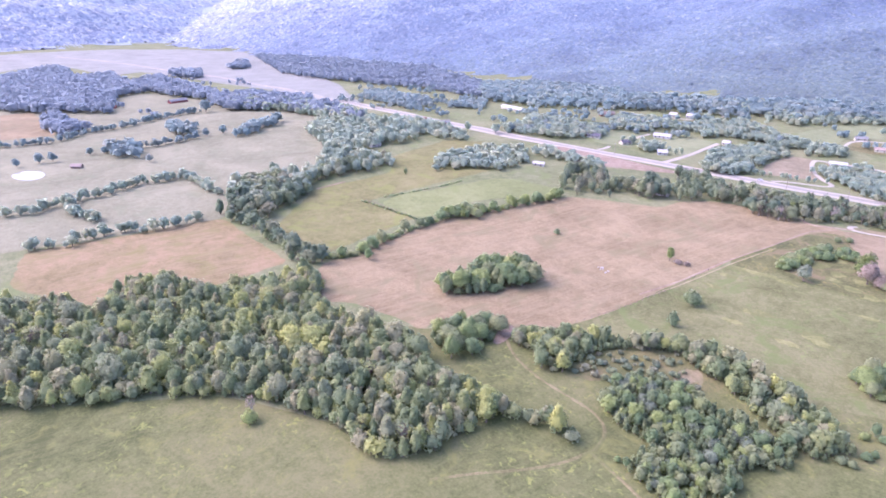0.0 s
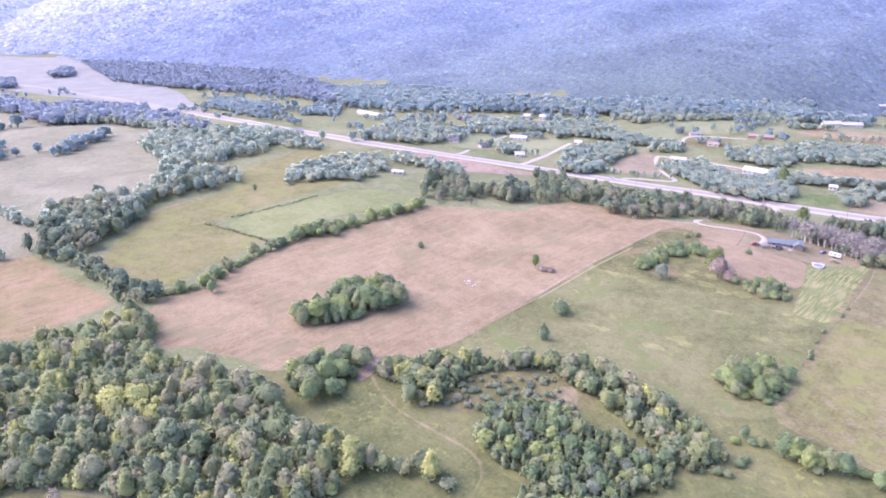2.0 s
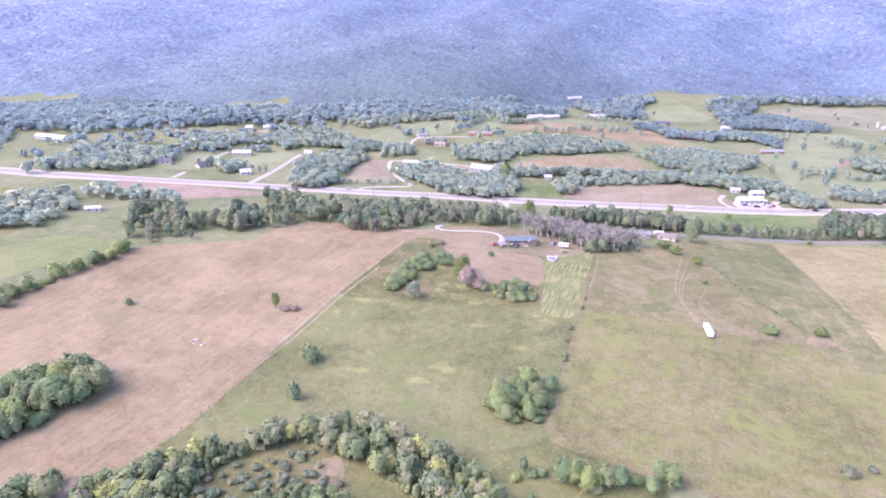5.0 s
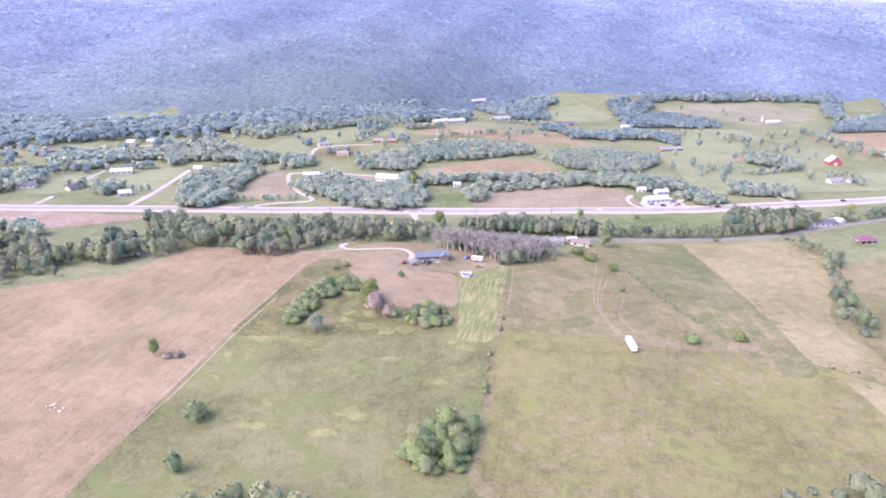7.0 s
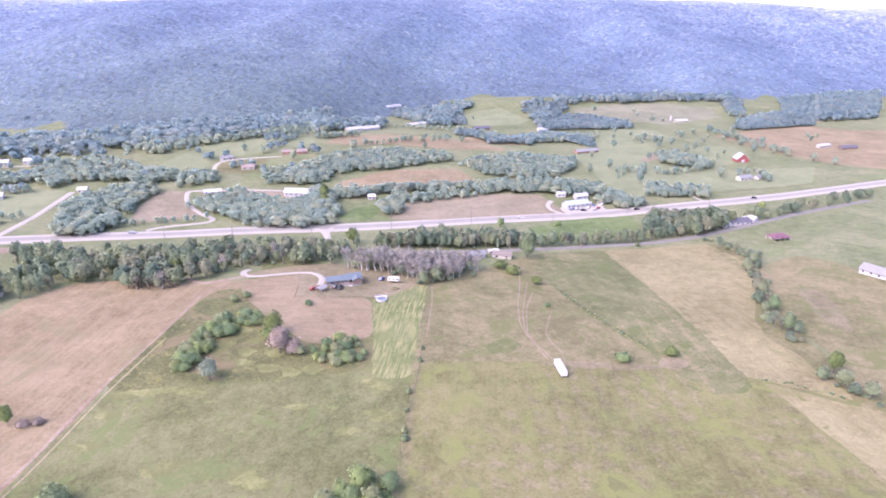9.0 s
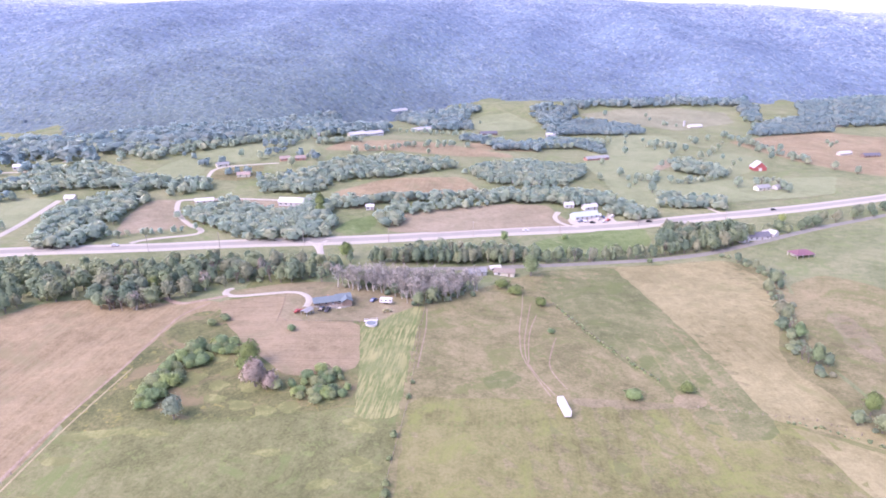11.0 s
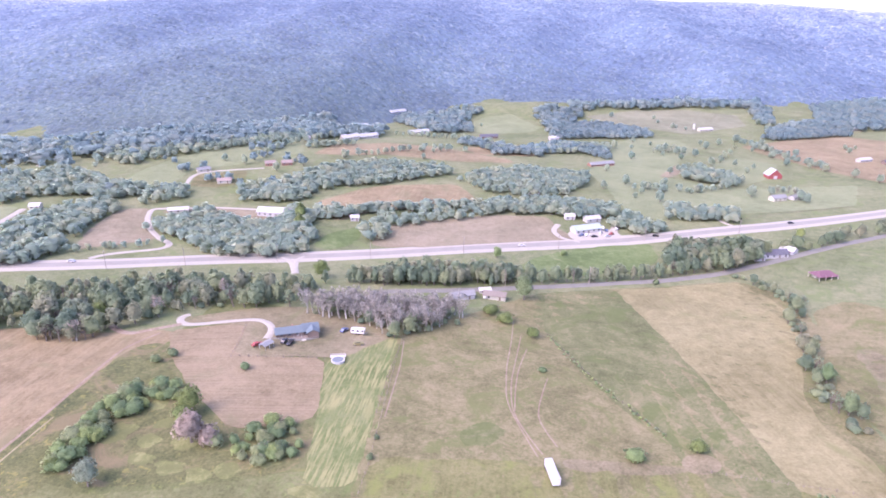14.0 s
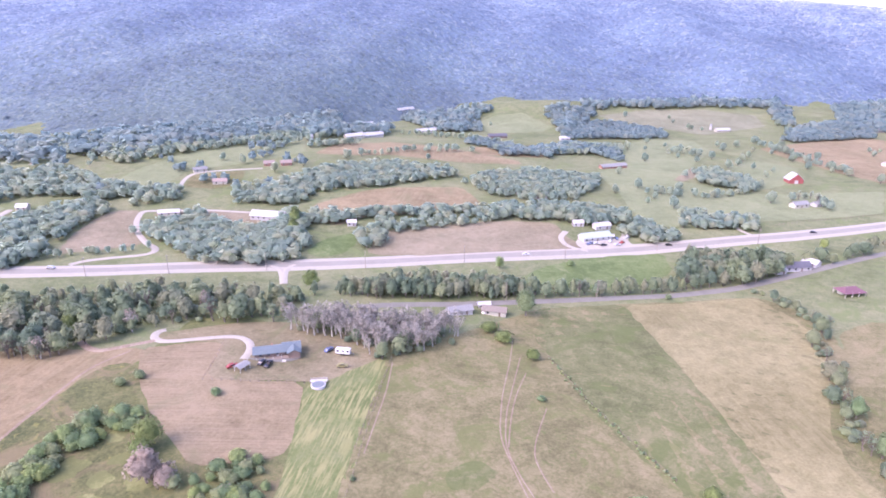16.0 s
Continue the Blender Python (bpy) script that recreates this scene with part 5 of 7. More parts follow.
# woods and tree lines beyond the highway
VALLEY = [[(-268.4, 312.3), (-298.1, 370.9), (-291.5, 414.8), (-269.1, 440.0), (-254.8, 422.2), (-256.3, 381.5), (-250.5, 335.4), (-246.1, 317.3)], [(-181.4, 370.1), (-149.8, 337.3), (-115.3, 338.4), (-97.8, 374.5), (-108.8, 419.8), (-125.9, 398.1), (-154.7, 397.5), (-187.9, 429.7), (-198.8, 381.8)], [(-94.6, 416.8), (-56.3, 434.9), (-5.9, 450.8), (69.3, 450.3), (124.8, 446.0), (124.0, 467.8), (73.9, 484.6), (-6.0, 457.3), (-56.8, 440.7), (-95.3, 422.2)], [(-167.5, 451.4), (-126.3, 459.1), (-109.4, 493.2), (-60.7, 517.5), (-8.7, 559.8), (-14.9, 575.1), (-64.6, 586.4), (-106.7, 568.4), (-135.9, 519.5), (-163.7, 459.9)], [(2.4, 537.2), (53.5, 531.8), (110.1, 534.3), (123.9, 578.2), (65.4, 590.1), (13.7, 542.2)], [(116.4, 420.5), (141.9, 409.5), (145.8, 420.6), (132.9, 453.6), (115.9, 432.7)], [(41.2, 663.0), (144.6, 711.3), (170.4, 672.0), (175.4, 727.0), (130.8, 757.7), (41.5, 670.8)], [(-371.7, 478.0), (-380.6, 509.5), (-354.9, 496.0), (-345.9, 516.4), (-321.2, 509.9), (-297.3, 484.6), (-262.3, 481.5), (-250.8, 463.7), (-271.7, 452.6), (-298.6, 457.5), (-327.3, 455.4), (-340.0, 432.3)], [(-439.0, 361.1), (-425.5, 387.2), (-425.9, 391.6), (-437.3, 364.5)], [(-430.0, 397.2), (-423.4, 410.6), (-448.0, 443.8), (-452.5, 430.1)], [(-437.1, 430.3), (-403.2, 438.7), (-424.5, 465.1), (-443.9, 450.9)], [(-348.1, 328.3), (-336.1, 331.3), (-350.9, 356.4), (-355.6, 345.0)], [(132.2, 807.2), (251.9, 848.4), (269.3, 915.4), (187.3, 935.4), (134.0, 874.0)], [(422.7, 828.7), (546.4, 864.9), (630.7, 1022.5), (487.0, 938.6)], [(225.3, 581.5), (258.1, 562.1), (272.0, 600.7), (231.4, 621.0)], [(161.5, 448.1), (211.1, 441.8), (217.4, 460.4), (172.1, 469.3)], [(-623.1, 455.2), (-564.5, 495.4), (-541.5, 551.1), (-566.0, 586.8), (-616.9, 560.4), (-703.5, 538.5)], [(-500.1, 328.9), (-462.0, 358.4), (-465.2, 377.0), (-518.7, 350.6)], [(-112.4, 374.1), (-108.3, 408.9), (-125.2, 437.5), (-125.2, 394.5)], [(-62.0, 371.6), (-51.2, 382.2), (-54.3, 393.2), (-66.3, 398.0)]]
for k, poly in enumerate(VALLEY):
    woodland("valley_wood", scatter(grown(poly, 4), 6.2, 60 + k), [("far", 1)], 5, 8.5, "green trees between fields beyond the highway", leaf=HAZY_VALLEY_LEAF if poly[0][1] < 640 else HAZY_EDGE_LEAF, seed=60 + k, width=1.5)
LINES = [[(-116.5, 599.3), (-60.9, 649.0), (7.8, 675.7)], [(36.6, 692.4), (134.5, 694.7)], [(-66.4, 779.0), (-3.7, 772.2), (53.9, 727.9)], [(-384.6, 347.3), (-348.6, 350.9), (-320.5, 352.2)], [(377.7, 829.4), (382.9, 711.4), (383.7, 627.1)], [(160.3, 535.2), (208.6, 531.6), (266.4, 555.3)], [(-138.7, 721.8), (-173.0, 660.4), (-195.8, 603.5)]]
for k, line in enumerate(LINES):
    woodland("hedgerow", along(line, 5, 90 + k, 3), [("far", 1)], 5, 9, "line of trees along a field edge", leaf=HAZY_VALLEY_LEAF, seed=90 + k, category="hedgerow")

# trees and shrubs that stand alone
for k, (x, y) in enumerate([(240.6, 707.8), (251.9, 680.5), (275.8, 702.0), (279.3, 666.0), (306.8, 695.6), (348.0, 764.8), (215.5, 606.3), (247.5, 579.0), (195.2, 559.3), (231.1, 800.3), (249.0, 783.3), (131.8, 531.8), (156.2, 551.8), (296.5, 614.9), (371.4, 761.4), (365.6, 709.5), (357.2, 656.5), (396.6, 712.4), (374.4, 641.5), (-199.1, 561.6), (-189.8, 591.1), (-219.8, 568.5), (-163.0, 537.3), (-248.8, 483.7), (-385.7, 447.1), (-404.3, 431.5), (-351.3, 415.6), (-565.5, 537.8), (-408.2, 541.2), (325.1, 928.6), (317.8, 976.0), (209.0, 951.1), (252.3, 1004.4), (-33.4, 618.1), (129.7, 928.2), (39.4, 908.0), (274.3, 574.8), (49.4, 449.9), (-166.1, 495.2)]):
    tree("tree", x, y, 6 + (k * 7 % 5), "mid_oak", "rounded green tree standing in open pasture", leaf=HAZY_VALLEY_LEAF, seed=k, group="scattered valley trees")
for x, y, h, kind, label, leaf, wide, s in [
    (-241.1, 85.5, 4.5, "bush", "dark green bush alone in harvested field", CEDAR, 1.0, 1), (-172.3, 100.8, 8.5, "oak", "pale sparse green tree in harvested field", BRIGHT_LEAF, 0.75, 2), (-166.6, 100.1, 3.5, "bush", "brown brush heap under a field tree", DRY_LEAF, 1.3, 3),
    (-162.3, 101.5, 3, "bush", "brown brush heap under a field tree", DRY_LEAF, 1.4, 4), (-136.5, 64.2, 9, "bush", "dark green rounded bush in pasture", CEDAR, 1.0, 5), (-130.8, 38.3, 9.5, "cedar", "dark green upright cedar in pasture", CEDAR, 1.1, 6),
    (-410.4, 92.1, 7, "cedar", "dark cedar alone on pasture rise", CEDAR, 1.0, 7), (-281.5, -27.2, 7, "oak", "rounded green tree at field corner", None, 1.0, 8), (-183.0, -139.6, 6, "bush", "green shrub in pasture", None, 1.0, 9), (-186.7, -137.6, 9, "bare", "dry mauve half-bare tree beside pasture", DRY_LEAF, 0.8, 10),
    (-112.4, 127.4, 9.5, "oak", "silvery-green rounded tree beside weeds", PALE_LEAF, 1.05, 11), (-126.8, 134.6, 5, "bush", "bright green shrub in weeds", BRIGHT_LEAF, 1.0, 12), (-96.1, 162.9, 10.5, "oak", "leafy green tree above weeds", BRIGHT_LEAF, 1.2, 13), (-89.8, 147.6, 12, "oak", "dry mauve tree beside green shrubs", DRY_LEAF, 1.15, 14), (-84.2, 147.4, 9, "bush", "dry mauve shrub beside green shrubs", DRY_LEAF, 0.9, 41), (-96.8, 158.5, 8, "bush", "bright leafy green shrub above weeds", BRIGHT_LEAF, 0.9, 42),
    (-82.1, 146.9, 6, "bush", "green shrub below dry tree", None, 1.0, 15), (-86.1, 192.5, 4, "bush", "small green shrub on bare plot", None, 1.0, 16), (-122.4, 195.8, 4.5, "bush", "dark green shrub on field edge", CEDAR, 1.0, 17), (-117.8, 201.2, 4.5, "bush", "dark green shrub on field edge", CEDAR, 1.0, 18),
    (31.6, 240.1, 7, "bush", "yellow-green bush beside fence", BRIGHT_LEAF, 0.9, 19), (20.2, 256.7, 7, "bush", "bright green bush by house", BRIGHT_LEAF, 1.3, 20), (13.7, 266.1, 7, "bush", "bright green bush by house", BRIGHT_LEAF, 1.3, 21), (31.3, 206.3, 3.4, "bush", "small dark bush in grazed pasture", None, 1.0, 22),
    (53.7, 149.9, 6, "bush", "olive green bush by dirt hollow", None, 1.2, 23), (76.4, 155.4, 6.5, "bush", "olive yellow bush by dirt hollow", BRIGHT_LEAF, 0.9, 24), (33.0, 288.6, 14.5, "oak", "tall dark green oak by house", CEDAR, 1.0, 24), (-77.9, 305.2, 11, "oak", "bright green tree beside highway junction", BRIGHT_LEAF, 1.1, 26),
    (23.4, 352.3, 8, "oak", "green tree on highway verge", None, 1.0, 27), (67.6, 365.4, 5, "bush", "green shrub on highway verge", None, 1.0, 28), (113.8, 319.9, 4, "bush", "dark shrub beside the country road", CEDAR, 1.0, 29), (-112.9, 409.6, 16, "tall", "tall pale green tree by white farm", BRIGHT_LEAF, 1.3, 30),
    (-109.1, 390.1, 14, "tall", "tall pale green tree by white farm", BRIGHT_LEAF, 1.3, 31), (240.6, 403.4, 8, "oak", "green tree by roadside house", None, 1.0, 32), (145.5, 201.9, 9, "oak", "leafy green hedgerow tree beside field", None, 0.9, 33), (139.6, 177.4, 10, "oak", "green and grey hedgerow tree", None, 0.9, 34), (-120.3, 269.7, 11, "bare", "bleached leafless tree by dirt track", DRY_LEAF, 1.1, 35),
    (-142.2, 243.4, 12, "bare", "bleached leafless tree in roadside belt", DRY_LEAF, 1.1, 36), (-165.6, 216.6, 11, "bare", "grey leafless tree at field corner", DRY_LEAF, 1.1, 37), (-167.3, 239.6, 9, "oak", "bright green tree by dirt track", BRIGHT_LEAF, 1.1, 38), (-61.1, 144.5, 5, "bush", "dark shrub at weed plot edge", CEDAR, 1.2, 39), (-66.0, 144.8, 4.5, "bush", "pale dead shrub at weed plot edge", DRY_LEAF, 1.0, 40)]:
    tree("bush" if kind == "bush" else "tree", x, y, h * (1.0 if kind != "bush" else 0.85), kind, label, leaf, PALE_BARK if kind == "bare" else None, wide, s)
for k, (x, y) in enumerate([(-36.7, 108.8), (-36.8, 97.1), (-36.5, 92.7), (-31.1, 154.6), (-32.1, 144.0), (-36.1, 120.8)]):
    tree("bush", x, y, 1.8 + k % 3 * 0.4, "bush", "small dark shrub on a fence line", CEDAR, None, 1.0, k + 50)
woodland("shrubs", scatter([(-128.2, 131.8), (-130.0, 144.9), (-128.0, 161.7), (-122.1, 177.7), (-109.3, 182.3), (-102.4, 170.8), (-114.4, 159.1), (-119.0, 153.1), (-120.0, 142.0), (-122.2, 132.7)], 3.7, 120, 0.6), [("bush", 1)], 8, 15, "dark green shrubs on weedy slope", seed=120, category="shrubs")
woodland("shrubs", scatter([(-83.1, 143.7), (-76.5, 147.9), (-72.6, 155.9), (-65.8, 162.6), (-58.2, 160.8), (-54.4, 150.6), (-55.7, 141.7), (-68.3, 137.9)], 4.2, 121), [("bush", 1)], 7, 12, "dark green shrubs in weeds", seed=121, category="shrubs")

# more woods in the valley and at the mountain's foot
FOOT_WOODS = [[(-451.2, 541.4), (-410.9, 562.4), (-353.2, 577.5), (-340.8, 610.9), (-301.2, 614.2), (-309.7, 623.4), (-361.0, 619.2), (-408.8, 599.4), (-476.0, 579.6)], [(-319.5, 518.7), (-334.0, 569.0), (-302.5, 545.6), (-283.0, 572.1), (-234.6, 613.9), (-172.0, 691.0), (-167.5, 751.9), (-195.9, 784.2), (-278.1, 697.3), (-374.7, 646.5)], [(-175.7, 464.2), (-139.2, 467.1), (-123.7, 484.3), (-129.4, 516.8), (-154.7, 495.8), (-173.8, 476.1)], [(-109.6, 409.7), (-94.0, 417.5), (-78.5, 429.9), (-78.9, 435.3), (-103.7, 426.1)], [(-153.8, 642.7), (-108.8, 674.3), (-120.8, 670.3), (-150.1, 657.4)], [(8.0, 724.5), (58.7, 680.5), (89.8, 670.3), (101.0, 705.4), (61.0, 706.9), (16.2, 763.7)], [(77.9, 678.1), (133.3, 733.8), (177.2, 713.7), (185.8, 751.7), (135.8, 749.7)], [(17.6, 514.8), (57.0, 503.5), (92.5, 506.2), (111.3, 551.1), (105.6, 581.8), (48.8, 578.9), (13.8, 547.4)], [(-58.6, 402.4), (-25.9, 420.3), (18.3, 440.7), (22.8, 444.4), (-26.0, 425.2), (-55.3, 414.7)], [(154.2, 896.7), (212.3, 827.9), (265.4, 849.7), (276.5, 890.1), (224.4, 951.3), (171.2, 948.7)], [(420.0, 841.5), (508.8, 890.4), (598.8, 931.2), (693.4, 986.7), (737.6, 1057.1), (591.3, 997.7), (467.7, 910.6)], [(-90.9, 947.1), (-35.6, 828.0), (19.4, 850.3), (21.2, 906.8), (-38.8, 962.6)], [(-244.6, 467.8), (-226.6, 484.2), (-218.2, 456.9), (-239.2, 445.0)], [(-208.7, 385.4), (-149.9, 350.5), (-97.1, 344.7), (-101.9, 390.7), (-109.6, 372.0), (-139.5, 383.0), (-171.4, 396.0), (-202.6, 403.3)], [(-643.7, 336.9), (-598.5, 345.8), (-652.0, 404.9), (-660.8, 351.1)], [(-472.2, 271.2), (-422.2, 303.4), (-412.1, 345.9), (-436.9, 366.5), (-489.9, 342.2), (-486.5, 284.9)], [(-419.1, 384.6), (-389.5, 404.9), (-420.6, 438.5), (-450.4, 425.6)], [(-577.2, 199.5), (-494.9, 204.9), (-470.0, 213.7), (-482.5, 216.9), (-576.2, 238.3), (-613.3, 225.2)], [(-383.5, 219.4), (-321.7, 229.9), (-338.1, 242.0), (-392.9, 236.5)], [(-401.2, 121.7), (-369.1, 156.2), (-374.0, 194.9), (-400.4, 214.2), (-425.5, 195.2), (-420.9, 137.5)], [(-757.0, 490.4), (-668.1, 525.3), (-575.6, 555.8), (-653.2, 700.7), (-832.2, 717.2), (-900.1, 620.6)], [(-811.1, 303.1), (-656.8, 282.0), (-683.1, 330.0), (-742.8, 356.1), (-877.1, 366.4)], [(-414.4, 452.2), (-386.3, 454.6), (-361.6, 468.7), (-346.5, 444.8), (-376.7, 438.3), (-402.5, 433.5)]]
for k, poly in enumerate(FOOT_WOODS):
    woodland("valley_wood", scatter(grown(poly, 6), 6.8, 140 + k), [("far" if k < 14 else "distant", 1)], 5, 8.5, "green woods between houses and fields", leaf=HAZY_VALLEY_LEAF if math.hypot(*poly[0]) < 720 else HAZY_EDGE_LEAF, seed=140 + k, width=1.35)
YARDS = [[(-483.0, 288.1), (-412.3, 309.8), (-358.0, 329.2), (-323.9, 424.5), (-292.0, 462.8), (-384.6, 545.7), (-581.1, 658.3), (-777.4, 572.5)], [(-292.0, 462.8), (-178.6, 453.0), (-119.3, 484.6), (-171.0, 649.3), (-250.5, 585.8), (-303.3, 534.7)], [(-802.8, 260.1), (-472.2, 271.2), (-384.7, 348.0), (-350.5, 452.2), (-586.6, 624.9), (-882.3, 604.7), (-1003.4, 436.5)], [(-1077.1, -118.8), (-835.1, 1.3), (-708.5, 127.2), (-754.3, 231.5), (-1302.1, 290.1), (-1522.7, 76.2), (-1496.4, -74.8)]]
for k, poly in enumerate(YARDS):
    woodland("yard_trees", clusters(poly, 38 if k < 3 else 80, 180 + k), [("distant", 1)], 4.5, 9.5, "scattered green trees round valley houses", leaf=HAZY_EDGE_LEAF if k < 3 else HAZY_DISTANT_LEAF, seed=180 + k, width=1.2, category="trees")

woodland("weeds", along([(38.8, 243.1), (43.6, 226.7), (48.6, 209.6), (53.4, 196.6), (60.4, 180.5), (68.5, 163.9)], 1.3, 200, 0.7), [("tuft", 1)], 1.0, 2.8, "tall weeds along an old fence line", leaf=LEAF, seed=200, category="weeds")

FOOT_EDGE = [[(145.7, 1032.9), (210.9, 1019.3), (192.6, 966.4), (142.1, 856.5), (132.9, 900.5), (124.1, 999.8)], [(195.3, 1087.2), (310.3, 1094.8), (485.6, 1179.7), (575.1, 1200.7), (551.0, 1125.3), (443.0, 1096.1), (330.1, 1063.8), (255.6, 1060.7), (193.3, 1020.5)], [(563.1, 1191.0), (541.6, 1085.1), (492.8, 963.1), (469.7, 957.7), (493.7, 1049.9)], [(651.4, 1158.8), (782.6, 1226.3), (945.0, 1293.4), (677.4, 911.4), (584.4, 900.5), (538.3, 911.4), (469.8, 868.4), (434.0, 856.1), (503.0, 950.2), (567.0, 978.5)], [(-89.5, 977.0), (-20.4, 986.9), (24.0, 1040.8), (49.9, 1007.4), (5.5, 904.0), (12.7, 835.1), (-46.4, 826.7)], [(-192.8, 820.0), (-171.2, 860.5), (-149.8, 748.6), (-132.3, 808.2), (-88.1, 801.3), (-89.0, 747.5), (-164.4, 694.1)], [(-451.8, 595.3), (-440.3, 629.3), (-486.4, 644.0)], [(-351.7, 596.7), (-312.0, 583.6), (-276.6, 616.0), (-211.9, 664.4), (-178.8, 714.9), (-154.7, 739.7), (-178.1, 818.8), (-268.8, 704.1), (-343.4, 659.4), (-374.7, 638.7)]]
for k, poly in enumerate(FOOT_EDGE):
    woodland("foothill_wood", scatter(poly, 10.5, 210 + k), [("distant", 1)], 7, 13, "green woods at the mountain foot", leaf=HAZY_EDGE_LEAF, seed=210 + k, width=1.45)
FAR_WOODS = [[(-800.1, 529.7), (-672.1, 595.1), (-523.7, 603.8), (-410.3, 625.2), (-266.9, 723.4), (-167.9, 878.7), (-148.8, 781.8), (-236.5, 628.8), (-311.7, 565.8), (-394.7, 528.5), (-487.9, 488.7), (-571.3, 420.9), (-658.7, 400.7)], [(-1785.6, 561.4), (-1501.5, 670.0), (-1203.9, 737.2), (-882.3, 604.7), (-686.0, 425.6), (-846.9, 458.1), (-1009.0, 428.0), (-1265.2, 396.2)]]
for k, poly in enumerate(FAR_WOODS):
    woodland("foothill_wood", scatter(poly, 13, 230 + k), [("distant", 1)], 8, 13, "hazy green woods below the mountain", leaf=HAZY_EDGE_LEAF if k == 0 else HAZY_DISTANT_LEAF, seed=230 + k, width=1.5)
CREEK = [[(-425.2, -48.7), (-408.1, -22.5), (-415.7, -3.6), (-432.1, 21.5), (-441.6, 41.4), (-437.4, 62.9), (-435.8, 92.5), (-436.2, 98.7), (-469.2, 102.2), (-495.5, 95.4), (-534.3, 90.4), (-486.6, 60.1), (-480.0, 33.2), (-471.5, 8.0), (-485.2, -24.4)], [(-838.9, 116.1), (-776.0, 160.6), (-701.5, 163.8), (-639.8, 181.4), (-586.7, 154.8), (-593.1, 126.7), (-561.7, 104.1), (-525.0, 116.7), (-517.2, 142.6), (-500.6, 163.9), (-523.1, 195.7), (-522.2, 193.1), (-616.0, 204.2), (-750.8, 222.7), (-834.1, 208.6), (-942.5, 157.4)], [(-77.2, 419.1), (-51.8, 422.7), (-26.3, 435.3), (14.0, 444.7), (63.8, 446.3), (103.0, 439.2), (112.4, 453.3), (65.6, 461.1), (18.7, 450.2), (-26.2, 433.7), (-68.6, 420.8)], [(-503.6, 235.2), (-465.2, 264.1), (-466.6, 266.1), (-504.9, 237.1)], [(-562.4, 197.0), (-519.2, 208.5), (-529.3, 229.8), (-566.4, 213.4), (-568.5, 196.2)]]
for k, poly in enumerate(CREEK):
    woodland("valley_wood", scatter(poly, 8.3, 240 + k), [("far", 2), ("mid_oak", 1)], 7, 12, "belt of green trees between pastures", leaf=HAZY_VALLEY_LEAF, seed=240 + k)
woodland("hedgerow", along([(232.1, 626.9), (249.1, 615.5), (258.2, 590.8), (262.9, 561.3)], 4, 250, 3.0), [("far", 1)], 6, 11, "straggling line of trees across valley pasture", leaf=HAZY_VALLEY_LEAF, seed=250, category="hedgerow")
woodland("hedgerow", along([(172.4, 476.6), (188.0, 470.7), (193.6, 460.6)], 4, 251, 3.0) + along([(204.3, 460.7), (214.0, 454.0)], 4, 251, 2.5), [("far", 2), ("bare", 1)], 7, 10, "grey-green trees round a white house", leaf=HAZY_VALLEY_LEAF, seed=251, category="trees")
woodland("yard_trees", along([(281.9, 528.8), (301.8, 537.3), (298.5, 520.4)], 4, 252, 3.0), [("far", 2), ("bare", 1)], 6, 9, "grey-green trees round a farmhouse", leaf=HAZY_VALLEY_LEAF, seed=252, category="trees")
woodland("yard_trees", along([(236.5, 729.9), (257.0, 739.6), (265.1, 713.0)], 5, 253, 4.0), [("far", 1)], 7, 11, "green trees round a farmhouse", leaf=HAZY_VALLEY_LEAF, seed=253, category="trees")
woodland("hedgerow", along([(131.1, 134.1), (136.0, 121.5), (143.6, 110.1), (153.8, 100.1)], 2.6, 254, 1.8), [("bush", 4), ("mid_oak", 1)], 4.5, 8, "low overgrown hedgerow below field", leaf=BELT_LEAF, seed=254, category="hedgerow")
woodland("weeds", along([(104.2, 133.7), (110.1, 132.4), (116.7, 127.4), (124.9, 121.8), (130.7, 116.6)], 1.8, 255, 0.5), [("tuft", 1)], 1.6, 3.2, "dark weeds along a fence line", leaf=CEDAR, seed=255, category="weeds")
woodland("hedgerow", along([(-374.7, 27.9), (-356.2, 30.5), (-333.6, 33.3), (-320.1, 34.5)], 2.4, 256, 0.5) + along([(-371.2, 46.3), (-366.5, 65.2), (-362.1, 92.8), (-362.0, 109.4)], 2.4, 257, 0.5), [("tuft", 3), ("bush", 1)], 2.5, 4.5, "thin brushy fence line between pastures", leaf=LEAF, seed=256, category="hedgerow")
for k, (x, y) in enumerate([(216.5, 752.9), (193.8, 747.6), (196.7, 680.6), (177.3, 743.6), (191.0, 551.4), (161.4, 518.4), (152.1, 503.5), (310.3, 759.9), (275.1, 651.8), (291.6, 669.4), (323.8, 720.2), (301.3, 654.5), (362.3, 748.1), (378.1, 748.4), (365.7, 703.7), (361.4, 661.9), (383.0, 655.0), (391.7, 642.3), (314.3, 639.0), (258.8, 520.3), (394.2, 595.0), (403.9, 571.5), (471.8, 734.1), (481.4, 758.8), (493.7, 759.2), (170.1, 493.8), (369.9, 816.0), (339.3, 792.9), (319.8, 1003.4), (330.3, 929.3), (342.1, 921.2), (388.7, 782.1), (295.8, 508.4), (296.8, 500.5), (152.6, 610.5), (315.8, 793.7), (244.8, 620.3), (470.5, 969.6), (455.1, 907.9), (473.7, 938.6)]):
    tree("tree", x, y, 6 + (k * 5 % 6), "mid_oak", "rounded green tree standing in valley pasture", leaf=HAZY_VALLEY_LEAF, seed=k + 3, group="scattered valley trees")
